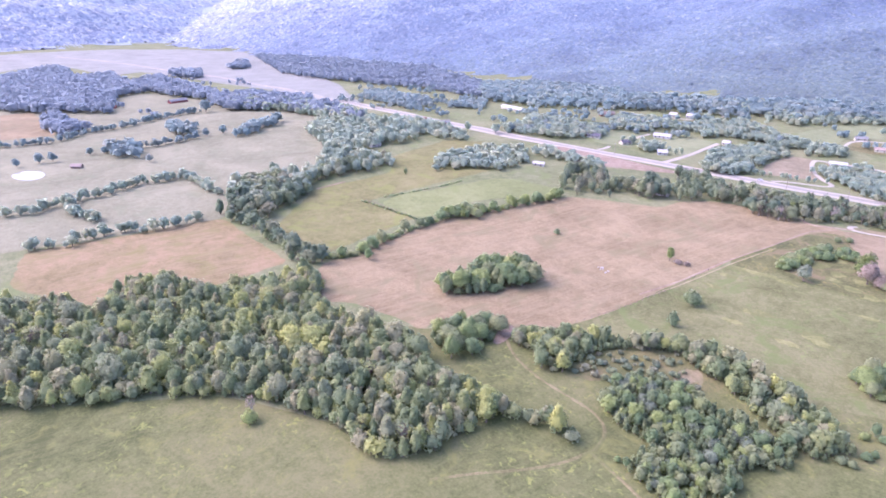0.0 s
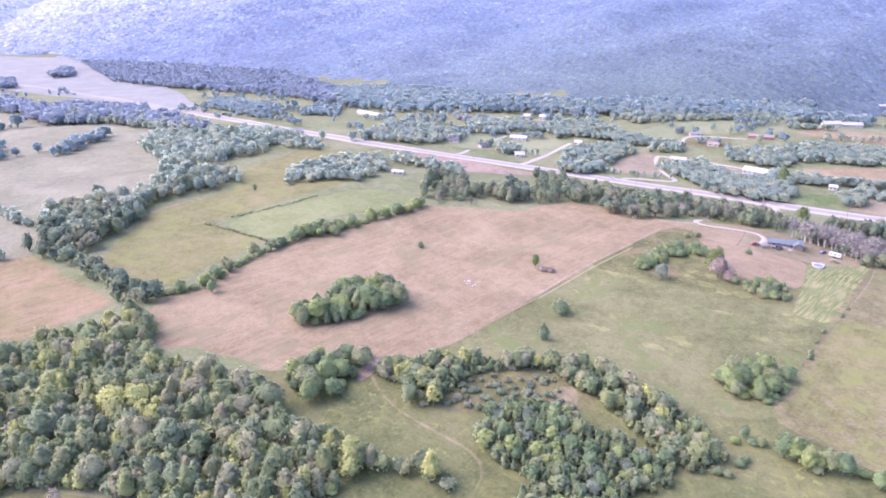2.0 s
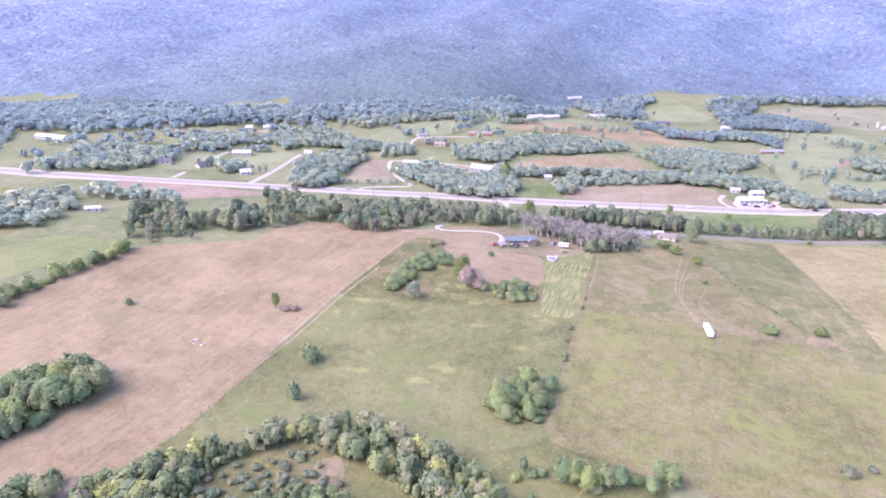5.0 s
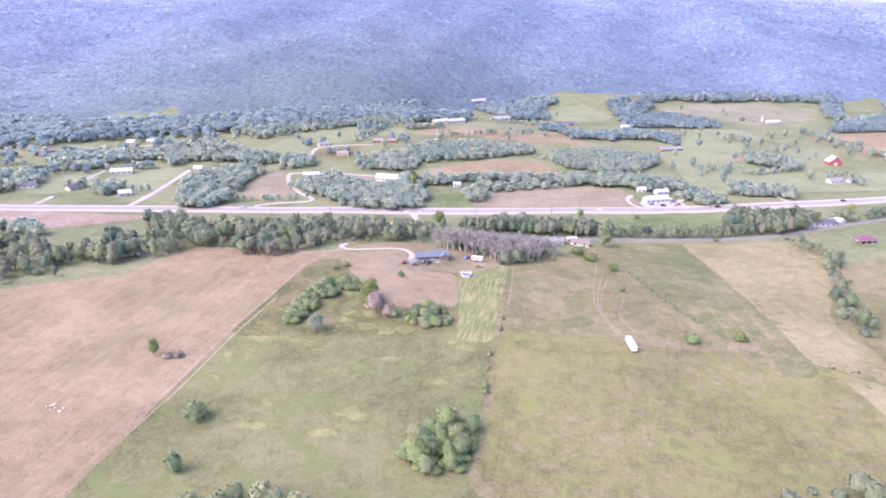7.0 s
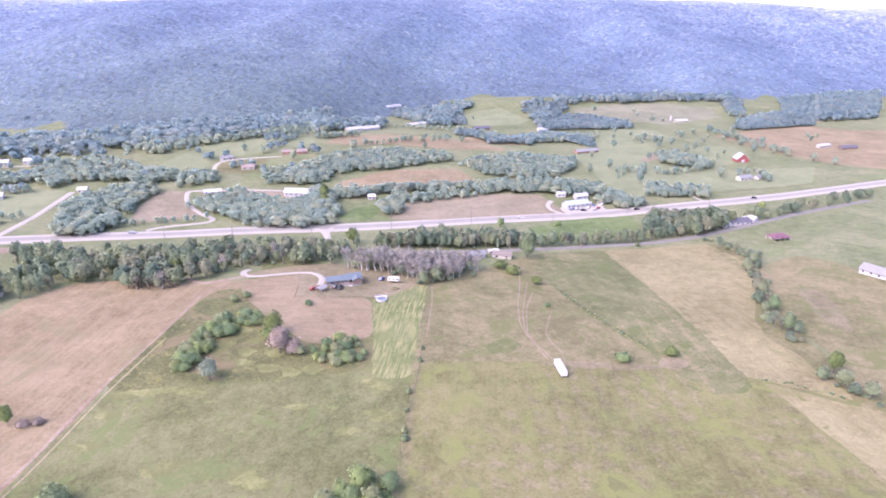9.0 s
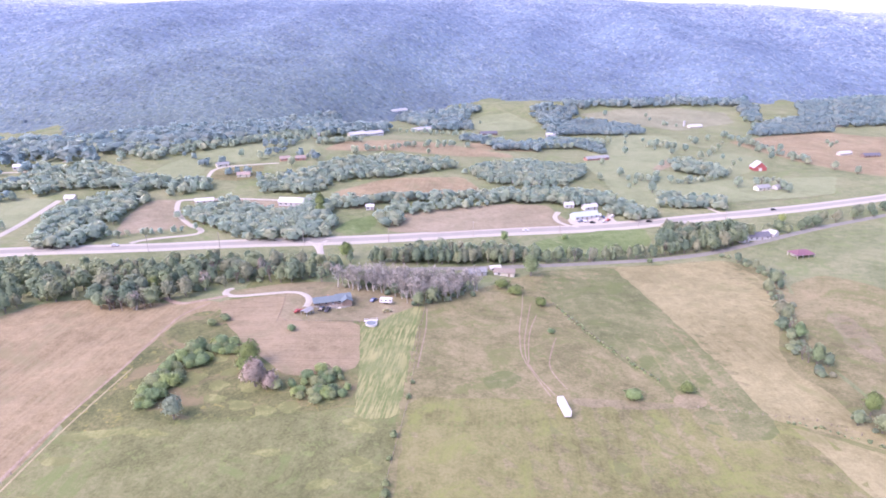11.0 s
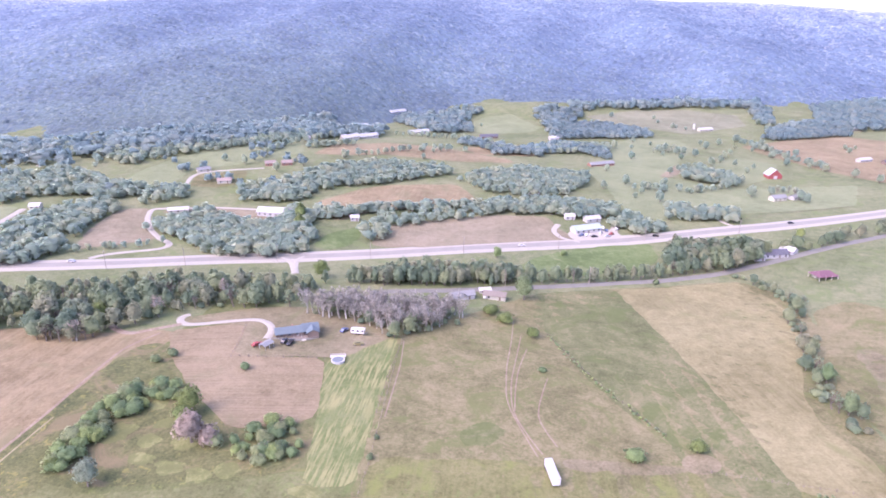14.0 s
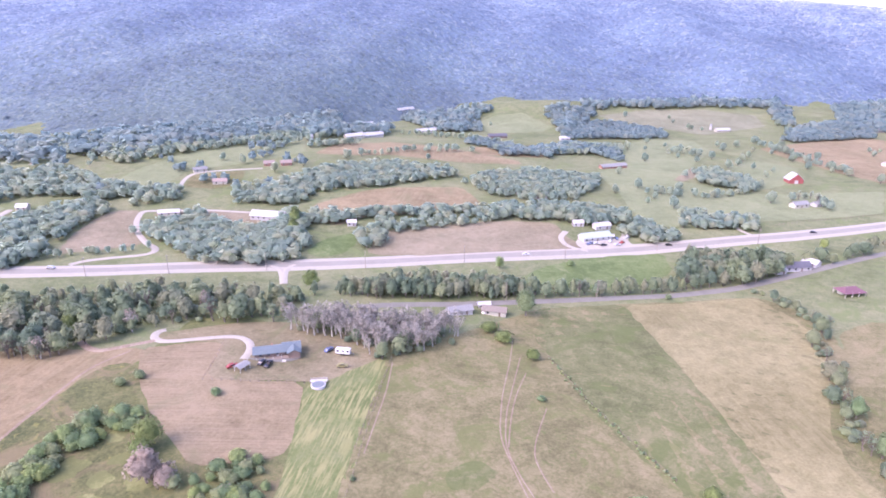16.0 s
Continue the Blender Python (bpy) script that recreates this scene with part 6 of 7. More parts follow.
tree("tree", 136.5, 137.3, 11, "oak", "tall leafy tree in the hedgerow", BRIGHT_LEAF, None, 0.8, 61)




def slope_forest():
    """The closed canopy of the mountain: one sheet of crowns over the slope, finer where it lies nearer."""
    rng = np.random.default_rng(5)
    step = 0.0039
    way, far = np.arange(radians(-90), radians(52), step), 700 * np.exp(np.arange(0, math.log(6.6), step))
    aw, fa = np.meshgrid(way, far)
    aw, fa = aw + rng.uniform(-0.42, 0.42, aw.shape) * step, fa * (1 + rng.uniform(-0.42, 0.42, aw.shape) * step)
    x, y = -20 + fa * np.sin(aw), -100 + fa * np.cos(aw)
    deep = slope(x, y) - ragged(x) + rng.normal(0, 4, x.shape)
    crown = rng.random(x.shape) ** 0.7 * np.clip(fa * step, 4, 10) * 1.15 + 1.0
    z = ground(x, y) + crown * np.clip(deep / 40, 0.02, 1) - 0.6
    h, w = x.shape
    q = (np.arange(h - 1)[:, None] * w + np.arange(w - 1)).ravel()
    q, p = q[rng.random(len(q)) < 0.5], q
    p = np.setdiff1d(p, q)
    tris = np.concatenate([np.stack([q, q + 1, q + w + 1], 1), np.stack([q, q + w + 1, q + w], 1), np.stack([p, p + 1, p + w], 1), np.stack([p + 1, p + w + 1, p + w], 1)])
    tris = tris[(deep.ravel()[tris] > -4).all(1)]
    used, tris = np.unique(tris, return_inverse=True)
    tris = tris.reshape(-1, 3)
    v = np.stack([x.ravel(), y.ravel(), z.ravel()], 1)[used]
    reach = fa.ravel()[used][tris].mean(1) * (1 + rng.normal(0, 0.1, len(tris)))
    px, py = v[:, 0], v[:, 1]
    tilt = np.stack([(ground(px - 12, py) - ground(px + 12, py)) / 24, (ground(px, py - 12) - ground(px, py + 12)) / 24, np.ones(len(v))], 1)
    tilt[:, :2] += rng.normal(0, 0.2, (len(v), 2))
    # Leaf colour steps with distance from the walk, to stand in for haze.
    me = mesh_from("mountain_forest", v, tris, HAZY_SLOPE_LEAVES, np.searchsorted([1000, 1230, 1500, 1850, 2250, 2800], reach), rng.random(len(v)), smooth=True, normals=tilt)
    tagged(new("mountain_forest", me), "hardwood forest covering the long mountain slope, tinted blue for haze", "forest", kind="stuff")


slope_forest()

# ---- buildings ----
def house(name, x, y, length, angle, width, high, wall, roof, label, rise=0.32, category="house", windows=True, lift=0.0):
    """A gabled building: walls, two roof slopes, door and windows."""
    top = new(name)
    top.matrix_basis = pose(x, y, gz(x, y) + lift, 0, 0, angle)
    tagged(top, label, category)
    w, l = width / 2, length / 2
    ridge = high + w * rise * 2
    bm = bmesh.new()
    m = bmesh.new()
    prism(m, [(-w, -1.5), (w, -1.5), (w, high), (0, ridge), (-w, high)], -l, l)
    bmesh.ops.rotate(m, verts=m.verts[:], cent=(0, 0, 0), matrix=Matrix.Rotation(radians(90), 3, "Z"))
    bm.free()
    part("wall", m, wall, top)
    for side in (-1, 1):
        r = bmesh.new()
        e = 0.55
        pts = [(0, ridge + 0.22), (side * (w + e), high - e * rise * 2 + 0.22), (side * (w + e), high - e * rise * 2 + 0.04), (0, ridge + 0.04)]
        prism(r, pts, -l - 0.5, l + 0.5)
        bmesh.ops.rotate(r, verts=r.verts[:], cent=(0, 0, 0), matrix=Matrix.Rotation(radians(90), 3, "Z"))
        part("roof_slope", r, roof, top)
    if windows:
        count = max(2, int(length / 4))
        for side in (-1, 1):
            for i in range(count):
                wx = -l + (i + 0.5) * length / count
                if side == -1 and i == count // 2:
                    door = part("door", boxed((wx, side * w, 1.05), (1.0, 0.14, 2.1)), BROWN, top)
                    continue
                frame_ob = part("window", boxed((wx, side * w, high * 0.58), (1.3, 0.12, 1.3)), WHITE, top)
                part("pane", boxed((wx, side * (w + 0.03), high * 0.58), (1.1, 0.1, 1.1)), GLASS, frame_ob)
    return top


def farmhouse():
    x, y, length, angle = (-73.8, 223.2, 18.3, 16.2)
    top = new("farmhouse")
    top.matrix_basis = pose(x, y + 3.2, gz(x, y), 0, 0, angle)
    tagged(top, "long single-storey farmhouse with blue-grey metal roof and deep porch", "house")
    def wing(cx, cy, l, w, high, ridge):
        bm = bmesh.new()
        prism(bm, [(-w / 2, -1.5), (w / 2, -1.5), (w / 2, high), (0, ridge), (-w / 2, high)], -l / 2, l / 2)
        bmesh.ops.rotate(bm, verts=bm.verts[:], cent=(0, 0, 0), matrix=Matrix.Rotation(radians(90), 3, "Z"))
        bmesh.ops.translate(bm, verts=bm.verts[:], vec=(cx, cy, 0))
        part("wall", bm, BROWN, top)
        for side in (-1, 1):
            r = bmesh.new()
            run = w / 2 + 0.9
            drop = (ridge - high) / (w / 2) * 0.9
            prism(r, [(0, ridge + 0.2), (side * run, high - drop + 0.2), (side * run, high - drop), (0, ridge)], -l / 2 - 0.6, l / 2 + 0.6)
            bmesh.ops.rotate(r, verts=r.verts[:], cent=(0, 0, 0), matrix=Matrix.Rotation(radians(90), 3, "Z"))
            bmesh.ops.translate(r, verts=r.verts[:], vec=(cx, cy, 0))
            slope = part("roof_slope", r, BLUE_ROOF, top)
            for k in range(int(l / 1.2)):
                sx = cx - l / 2 + (k + 0.5) * l / int(l / 1.2)
                s = bmesh.new()
                tube(s, (sx, cy, ridge + 0.21), (sx, cy + side * run, high - drop + 0.21), 0.04, 0.04, 4)
                part("roof_seam", s, BLUE_ROOF, slope)
    wing(-length * 0.17, 0, length * 0.64, 5.6, 2.4, 3.7)
    wing(length * 0.31, 1.0, length * 0.36, 6.6, 2.4, 3.95)
    for k in range(6):
        px = -length / 2 + 1 + k * (length - 2) / 5
        part("porch_post", boxed((px, -4.9, 1.0), (0.16, 0.16, 2.0)), WHITE, top)
    part("porch_deck", boxed((0, -4.2, 0.15), (length, 2.6, 0.35)), POST_WOOD, top)
    gable = bmesh.new()
    prism(gable, [(-2.3, -1.5), (2.3, -1.5), (2.3, 2.4), (0, 3.6), (-2.3, 2.4)], -5.4, 1.0)
    bmesh.ops.translate(gable, verts=gable.verts[:], vec=(length * 0.36, 0, 0))
    part("gable", gable, BROWN, top)
    for side in (-1, 1):
        r = bmesh.new()
        prism(r, [(0, 3.82), (side * 2.9, 2.3), (side * 2.9, 2.1), (0, 3.62)], -5.9, 1.0)
        bmesh.ops.translate(r, verts=r.verts[:], vec=(length * 0.36, 0, 0))
        part("gable_roof", r, BLUE_ROOF, top)
    for k, (cx, cy) in enumerate([(-6.2, -6.4), (-3.1, -6.9), (-0.6, -6.5), (2.2, -7.0)]):
        part("porch_step", boxed((cx, cy, 0.05), (2.2, 1.6, 0.2), 0.03), CREAM, top)
    for k in range(5):
        wx = -length / 2 + 2.5 + k * (length - 5) / 4
        w = part("window", boxed((wx, -2.82, 1.35), (1.3, 0.12, 1.0)), WHITE, top)
        part("pane", boxed((wx, -2.86, 1.35), (1.1, 0.1, 0.8)), GLASS, w)
    part("door", boxed((0.2, -2.83, 1.05), (1.0, 0.12, 2.0)), WHITE, top)
    part("chimney", boxed((-length * 0.1, 0.5, 3.7), (0.7, 0.7, 1.3), 0.04), BRICK, top)


farmhouse()
field("house_terrace", [(-85.2, 220.2), (-77.8, 218.4), (-68.0, 219.7), (-63.3, 223.6), (-64.2, 225.4), (-71.9, 221.4), (-82.1, 221.2)], OLD_ASPHALT, "pale concrete terrace before farmhouse", "terrace", wobble=0.1)
HOUSES = [
    ("house", (17.5, 288.3, 11.8, -11.8), 7, 3.0, CREAM, TAN_ROOF, "weathered tan farmhouse with a brown roof"),
    ("house", (0.2, 285.6, 11.9, 19.2), 7, 2.8, WHITE, GREY_ROOF, "white cottage with grey roof by country road"),
    ("shed", (12.5, 296.0, 6.0, 10.4), 4, 2.4, WHITE, WHITE_ROOF, "small white shed beside cottage"),
    ("house", (-246.7, 208.6, 9.3, 24.0), 9, 3.4, WHITE, GREY_ROOF, "white farmhouse with grey roof among large trees"),
    ("trailer_home", (-356.9, 193.0, 9.5, 27.4), 4.5, 2.6, WHITE, WHITE_ROOF, "white mobile home beside pasture"),
    ("house", (-152.3, 247.8, 6.2, 3.6), 7, 2.8, WHITE, GREY_ROOF, "grey-roofed house hidden in roadside trees"),
    ("house", (-134.6, 422.3, 24.8, -8.7), 12, 4.0, WHITE, WHITE_ROOF, "large white farmhouse with white metal roof"),
    ("shed", (-206.8, 424.3, 13.8, 16.1), 7, 2.8, CREAM, WHITE_ROOF, "long white-roofed shed beside drive"),
    ("house", (-154.9, 368.9, 7.4, 21.8), 8, 3.0, WHITE, GREY_ROOF, "white house with grey roof among trees"),
    ("house", (-198.2, 501.8, 11.0, 9.4), 8, 3.0, CREAM, RUST_ROOF, "tan house with pinkish roof on hillside"),
    ("house", (-227.8, 534.5, 11.3, 34.9), 7, 2.8, CREAM, GREY_ROOF, "grey-roofed house on hillside"),
    ("house", (-174.7, 561.0, 9.5, 17.9), 8, 3.0, BRICK, RUST_ROOF, "brick house with orange roof"),
    ("house", (-160.2, 564.5, 9.7, 18.7), 8, 3.0, BRICK, RUST_ROOF, "brick house with orange roof behind trees"),
    ("shed", (-166.2, 683.4, 6.5, 25.9), 7, 4.0, WHITE, WHITE_ROOF, "small white barn on hill edge"),
    ("house", (-123.5, 716.6, 21.8, 38.8), 11, 3.4, CREAM, WHITE_ROOF, "long pale house on hill top"),
    ("house", (-104.7, 736.2, 24.3, 38.2), 11, 3.4, WHITE, WHITE_ROOF, "white-roofed house on hill top"),
    ("shed", (-47.5, 809.3, 28.0, 29.2), 10, 3.5, WHITE, WHITE_ROOF, "long white metal farm shed"),
    ("shed", (-75.4, 415.3, 5.9, 7.1), 6, 3.2, WHITE, WHITE_ROOF, "small white hut with pale roof beside trees"),
    ("house", (54.7, 516.3, 17.8, -3.8), 9, 3.0, WHITE, GREY_ROOF, "pale house among trees"),
    ("house", (65.1, 508.1, 10.3, 5.7), 8, 3.0, WHITE, WHITE_ROOF, "white-roofed house among trees"),
    ("shed", (47.0, 705.7, 16.4, 21.5), 8, 3.2, BRICK, RUST_ROOF, "brick farm shed with rusty roof"),
    ("shed", (101.9, 720.6, 20.3, 25.5), 9, 3.2, BRICK, RUST_ROOF, "long red shed on a farm"),
    ("house", (43.8, 798.5, 23.6, 14.0), 10, 3.2, BROWN, DARK_ROOF, "dark-roofed house by trees"),
    ("house", (129.1, 804.6, 11.8, 9.9), 9, 3.5, WHITE, WHITE_ROOF, "white farm building in valley"),
    ("house", (153.9, 641.3, 29.7, 22.9), 9, 3.0, BRICK, GREY_ROOF, "brick house with garden trees"),
    ("house", (84.6, 441.1, 7.4, 6.4), 7, 3.0, WHITE, WHITE_ROOF, "white house behind roadside store"),
    ("store", (91.9, 414.6, 21.2, 20.6), 11, 3.4, WHITE, GREEN_ROOF, "roadside store with pale green metal roof"),
    ("shed", (101.1, 437.6, 11.8, 20.0), 8, 3.2, WHITE, WHITE_ROOF, "white metal shed behind store"),
    ("house", (199.8, 464.1, 8.9, 0.9), 9, 4.2, WHITE, WHITE_ROOF, "white two-storey house near highway"),
    ("house", (277.0, 510.0, 13.9, 18.0), 9, 3.6, CREAM, GREY_ROOF, "grey-roofed farmhouse with outbuildings"),
    ("shed", (295.4, 515.3, 12.9, 28.7), 8, 3.0, WHITE, GREY_ROOF, "pale outbuilding beside farmhouse"),
    ("shed", (233.5, 244.6, 26.8, -62.5), 12, 3.2, WHITE, GREY_ROOF, "long white farm shed with grey roof on pasture"),
    ("house", (-592.1, 245.7, 15.7, 13.2), 9, 3.0, BRICK, RUST_ROOF, "brick house in roadside village"),
    ("house", (-561.3, 240.4, 12.8, 19.2), 9, 3.0, CREAM, RUST_ROOF, "tan house in roadside village"),
    ("house", (-521.9, 228.8, 14.4, 75.9), 9, 3.0, CREAM, WHITE_ROOF, "pale-roofed house in roadside village"),
    ("house", (-544.8, 189.0, 7.6, 68.4), 8, 3.0, WHITE, WHITE_ROOF, "white house beside roadside trees"),
    ("house", (-525.2, 135.4, 8.7, 87.8), 8, 3.0, WHITE, GREY_ROOF, "grey-roofed house behind creek trees"),
    ("shed", (459.3, 685.4, 17.7, 19.7), 8, 3.0, WHITE, WHITE_ROOF, "white shed on brown field"),
    ("shed", (478.9, 667.6, 21.2, 8.5), 9, 3.2, BROWN, DARK_ROOF, "dark shed on brown field"),
    ("house", (675.3, 987.9, 25.9, 25.5), 10, 3.6, WHITE, WHITE_ROOF, "white house at far field"),
    ("house", (586.6, 913.6, 16.6, 15.0), 9, 3.2, WHITE, WHITE_ROOF, "pale house by far field"),
    ("house", (218.3, 374.6, 8.9, -57.3), 8, 3.0, WHITE, WHITE_ROOF, "white trailer home by country road"),
    ("shed", (370.5, 919.6, 21.2, 13.5), 10, 3.2, CREAM, WHITE_ROOF, "long pale barn on hill pasture"),
    ("house", (204.9, 367.7, 16.8, 9.0), 10, 3.2, WHITE, DARK_ROOF, "white house with dark roof by country road"),
    ("shed", (192.5, 361.4, 6.5, 7.4), 6, 3.0, WHITE, WHITE_ROOF, "white garage beside house"),
    ("shed", (-312.2, 424.6, 7.2, 8.4), 8, 3.0, CREAM, WHITE_ROOF, "pale building at end of drive"),
    ("house", (-368.5, 396.4, 17.2, 19.6), 9, 3.0, WHITE, WHITE_ROOF, "long white-roofed house on lawn"),
    ("house", (-328.6, 334.9, 8.8, 37.9), 9, 3.0, WHITE, WHITE_ROOF, "white house near the highway"),
    ("house", (-374.8, 341.1, 11.1, 70.7), 9, 3.0, CREAM, DARK_ROOF, "dark-roofed house beside highway"),
    ("house", (-402.3, 405.3, 11.2, 38.4), 9, 3.2, CREAM, RUST_ROOF, "tan house with pinkish roof"),
    ("house", (-416.8, 336.0, 12.8, 37.3), 9, 3.2, BRICK, GREY_ROOF, "brick ranch house beside highway"),
    ("house", (-498.7, 582.6, 9.4, 52.0), 10, 4.5, WHITE, GREY_ROOF, "tall white house at mountain foot"),
    ("house", (-419.3, 497.1, 7.8, 11.9), 9, 3.5, CREAM, WHITE_ROOF, "tan house with pale roof"),
    ("house", (-402.3, 505.6, 7.4, 11.6), 9, 3.2, WHITE, WHITE_ROOF, "white house behind trees"),
    ("house", (-546.9, 527.2, 11.3, 26.2), 9, 3.2, CREAM, GREY_ROOF, "grey-roofed house in valley"),
    ("house", (-475.2, 442.0, 17.6, 59.7), 9, 3.2, BRICK, RUST_ROOF, "brick house with reddish roof"),
    ("house", (-88.4, 985.2, 32.4, 50.1), 10, 4.0, WHITE, WHITE_ROOF, "white house high in a wooded hollow"),
    ("house", (-132.4, 847.5, 27.3, 35.0), 9, 3.2, WHITE, WHITE_ROOF, "white house in wooded hollow"),
    ("house", (-554.4, 243.6, 22.9, 65.0), 10, 3.2, BRICK, GREY_ROOF, "brick house beside the highway"),
    ("house", (-516.5, 132.1, 10.9, 87.0), 8, 3.0, WHITE, WHITE_ROOF, "white house behind creek trees"),
    ("house", (-572.3, 377.4, 38.4, -4.5), 9, 3.2, CREAM, WHITE_ROOF, "pale house in the valley"),
    ("house", (-408.6, 333.1, 13.5, 18.5), 9, 3.2, CREAM, DARK_ROOF, "dark-roofed house in the valley"),
    ("barn", (-974.2, 89.9, 29.3, 110.3), 10, 4.0, RED, GREY_ROOF, "red farm buildings in a pale field"),
    ("barn", (-978.3, -11.4, 38.3, 52.4), 10, 4.0, RED, RUST_ROOF, "low red barns behind trees"),
    ("shed", (-619.2, -109.9, 8.7, 52.3), 7, 2.6, BROWN, RUST_ROOF, "small brown cattle shed by pond")]
for name, (x, y, length, angle), width, high, wall, roof, label in HOUSES:
    house(name, x, y, max(length, width * 0.75), angle, width * 0.72, high * 0.85, wall, roof, label, category="shed" if name == "shed" else "house")


def red_barn():
    x, y, length, angle = (314.7, 597.4, 17.9, 15.1)
    top = house("barn", x, y, 11, angle + 75, 13, 3.6, RED, WHITE_ROOF, "red barn with white metal roof in pasture", rise=0.42, category="barn", windows=False)
    part("barn_door", boxed((-5.55, 0, 1.5), (0.15, 3.2, 3.0)), WHITE, top)


red_barn()


def pavilion():
    x, y = 215.2, 328.3
    top = new("pavilion")
    top.matrix_basis = pose(x, y, gz(x, y), 0, 0, 12)
    tagged(top, "open farm pavilion with plum-coloured hipped metal roof", "pavilion")
    bm = bmesh.new()
    e, r, z0, z1 = (7.0, 5.0), 3.0, 2.6, 5.0
    low = [bm.verts.new((sx * e[0], sy * e[1], z0)) for sx, sy in ((-1, -1), (1, -1), (1, 1), (-1, 1))]
    up = [bm.verts.new((-r, 0, z1)), bm.verts.new((r, 0, z1))]
    for f in ((low[0], low[1], up[1], up[0]), (low[1], low[2], up[1]), (low[2], low[3], up[0], up[1]), (low[3], low[0], up[0]), low[::-1]):
        bm.faces.new(f)
    part("roof", bm, PURPLE_ROOF, top)
    for sx in (-1, -0.33, 0.33, 1):
        for sy in (-1, 1):
            part("post", boxed((sx * 6.3, sy * 4.4, 1.0), (0.3, 0.3, 4.1)), CREAM, top)
    part("wall", boxed((0, 2.0, 0.9), (9, 3.6, 3.2)), CREAM, top)


pavilion()


def silo():
    x, y = 367.1, 933.5
    top = tagged(new("silo"), "slim white farm silo beside barn", "silo")
    top.matrix_basis = pose(x - 8, y, gz(x, y))
    bm = bmesh.new()
    tube(bm, (0, 0, -1), (0, 0, 7.5), 1.5, 1.5, 14)
    part("shell", bm, WHITE, top)
    bm = bmesh.new()
    tube(bm, (0, 0, 7.5), (0, 0, 8.6), 1.6, 0.3, 14)
    part("cap", bm, STEEL, top)


silo()


# ---- vehicles, pool and yard things ----
def car(name, x, y, angle, paint, label, length=4.7, high=1.5, pickup=False, category="car"):
    top = new(name)
    top.matrix_basis = pose(x, y, gz(x, y) + 0.34, 0, 0, angle)
    tagged(top, label, category)
    l, h = length / 2, high
    body = bmesh.new()
    prism(body, [(-l, 0.35), (l, 0.35), (l, 0.75), (l * 0.92, 0.92), (-l * 0.95, 0.98), (-l, 0.8)], -0.9, 0.9)
    bmesh.ops.bevel(body, geom=body.edges[:], offset=0.08, segments=2, affect="EDGES")
    part("body", body, paint, top)
    cab = bmesh.new()
    back = -0.05 if pickup else -l * 0.75
    prism(cab, [(back, 0.9), (l * 0.5, 0.9), (l * 0.22, h), (back + (0.15 if pickup else 0.5), h)], -0.78, 0.78)
    part("cabin", cab, paint, top)
    glass = bmesh.new()
    prism(glass, [(back + 0.2, 0.98), (l * 0.45, 0.98), (l * 0.2, h - 0.1), (back + (0.3 if pickup else 0.6), h - 0.1)], -0.8, 0.8)
    part("side_glass", glass, GLASS, top)
    for sx in (-0.62, 0.62):
        for sy in (-0.85, 0.85):
            w = bmesh.new()
            tube(w, (sx * l, sy - 0.1, 0.33), (sx * l, sy + 0.1, 0.33), 0.34, 0.34, 12)
            wheel = part("wheel", w, RUBBER, top)
            r = bmesh.new()
            tube(r, (sx * l, sy - 0.11, 0.33), (sx * l, sy + 0.11, 0.33), 0.2, 0.2, 10)
            part("rim", r, STEEL, wheel)


for x, y, angle, c, pickup, label in [
    (-87.2, 212.2, 40, 3, False, "red car parked beside farmhouse carport"), (-77.2, 216.6, 80, 1, False, "black car parked before the porch"), (-74.3, 215.7, 80, 1, True, "dark pickup truck before porch"),
    (-46.1, 219.9, 10, 5, False, "yellow utility vehicle on the lawn edge"), (-54.0, 232.2, 60, 4, False, "blue vehicle beside white camper"), (91.3, 404.9, 20, 0, False, "white car on store lot"), (101.9, 410.9, 60, 2, False, "silver car on store lot"),
    (107.4, 416.5, 90, 4, False, "blue car on store lot"), (109.1, 409.3, 40, 3, True, "red pickup truck on store lot"), (115.1, 419.7, 40, 0, True, "white pickup truck on store lot"), (95.9, 403.1, 10, 1, False, "black car on store lot"), (106.0, 421.3, 75, 0, True, "white pickup truck on store lot"), (105.6, 405.3, 15, 2, False, "silver car on store lot"), (87.0, 404.3, 30, 4, True, "blue pickup truck on store lot"), (103.6, 426.1, 85, 1, True, "dark pickup truck on store lot"), (140.5, 407.8, 4, 1, False, "dark car on the highway"), (252.3, 439.0, 8, 1, False, "dark car on the highway"), (41.4, 377.3, 3, 0, False, "white car on the highway"),
    (-226.7, 319.4, 0, 0, False, "white car on the highway"), (-226.4, 319.1, 170, 2, False, "silver car on the highway"), (16.3, 289.8, 20, 0, True, "white pickup truck beside cottage"), (12.6, 288.3, 70, 0, False, "white car beside cottage")]:
    car("pickup_truck" if pickup else "car", x, y, angle, PAINTS[c], label, 5.4 if pickup else 4.6, 1.8 if pickup else 1.5, pickup, "truck" if pickup else "car")


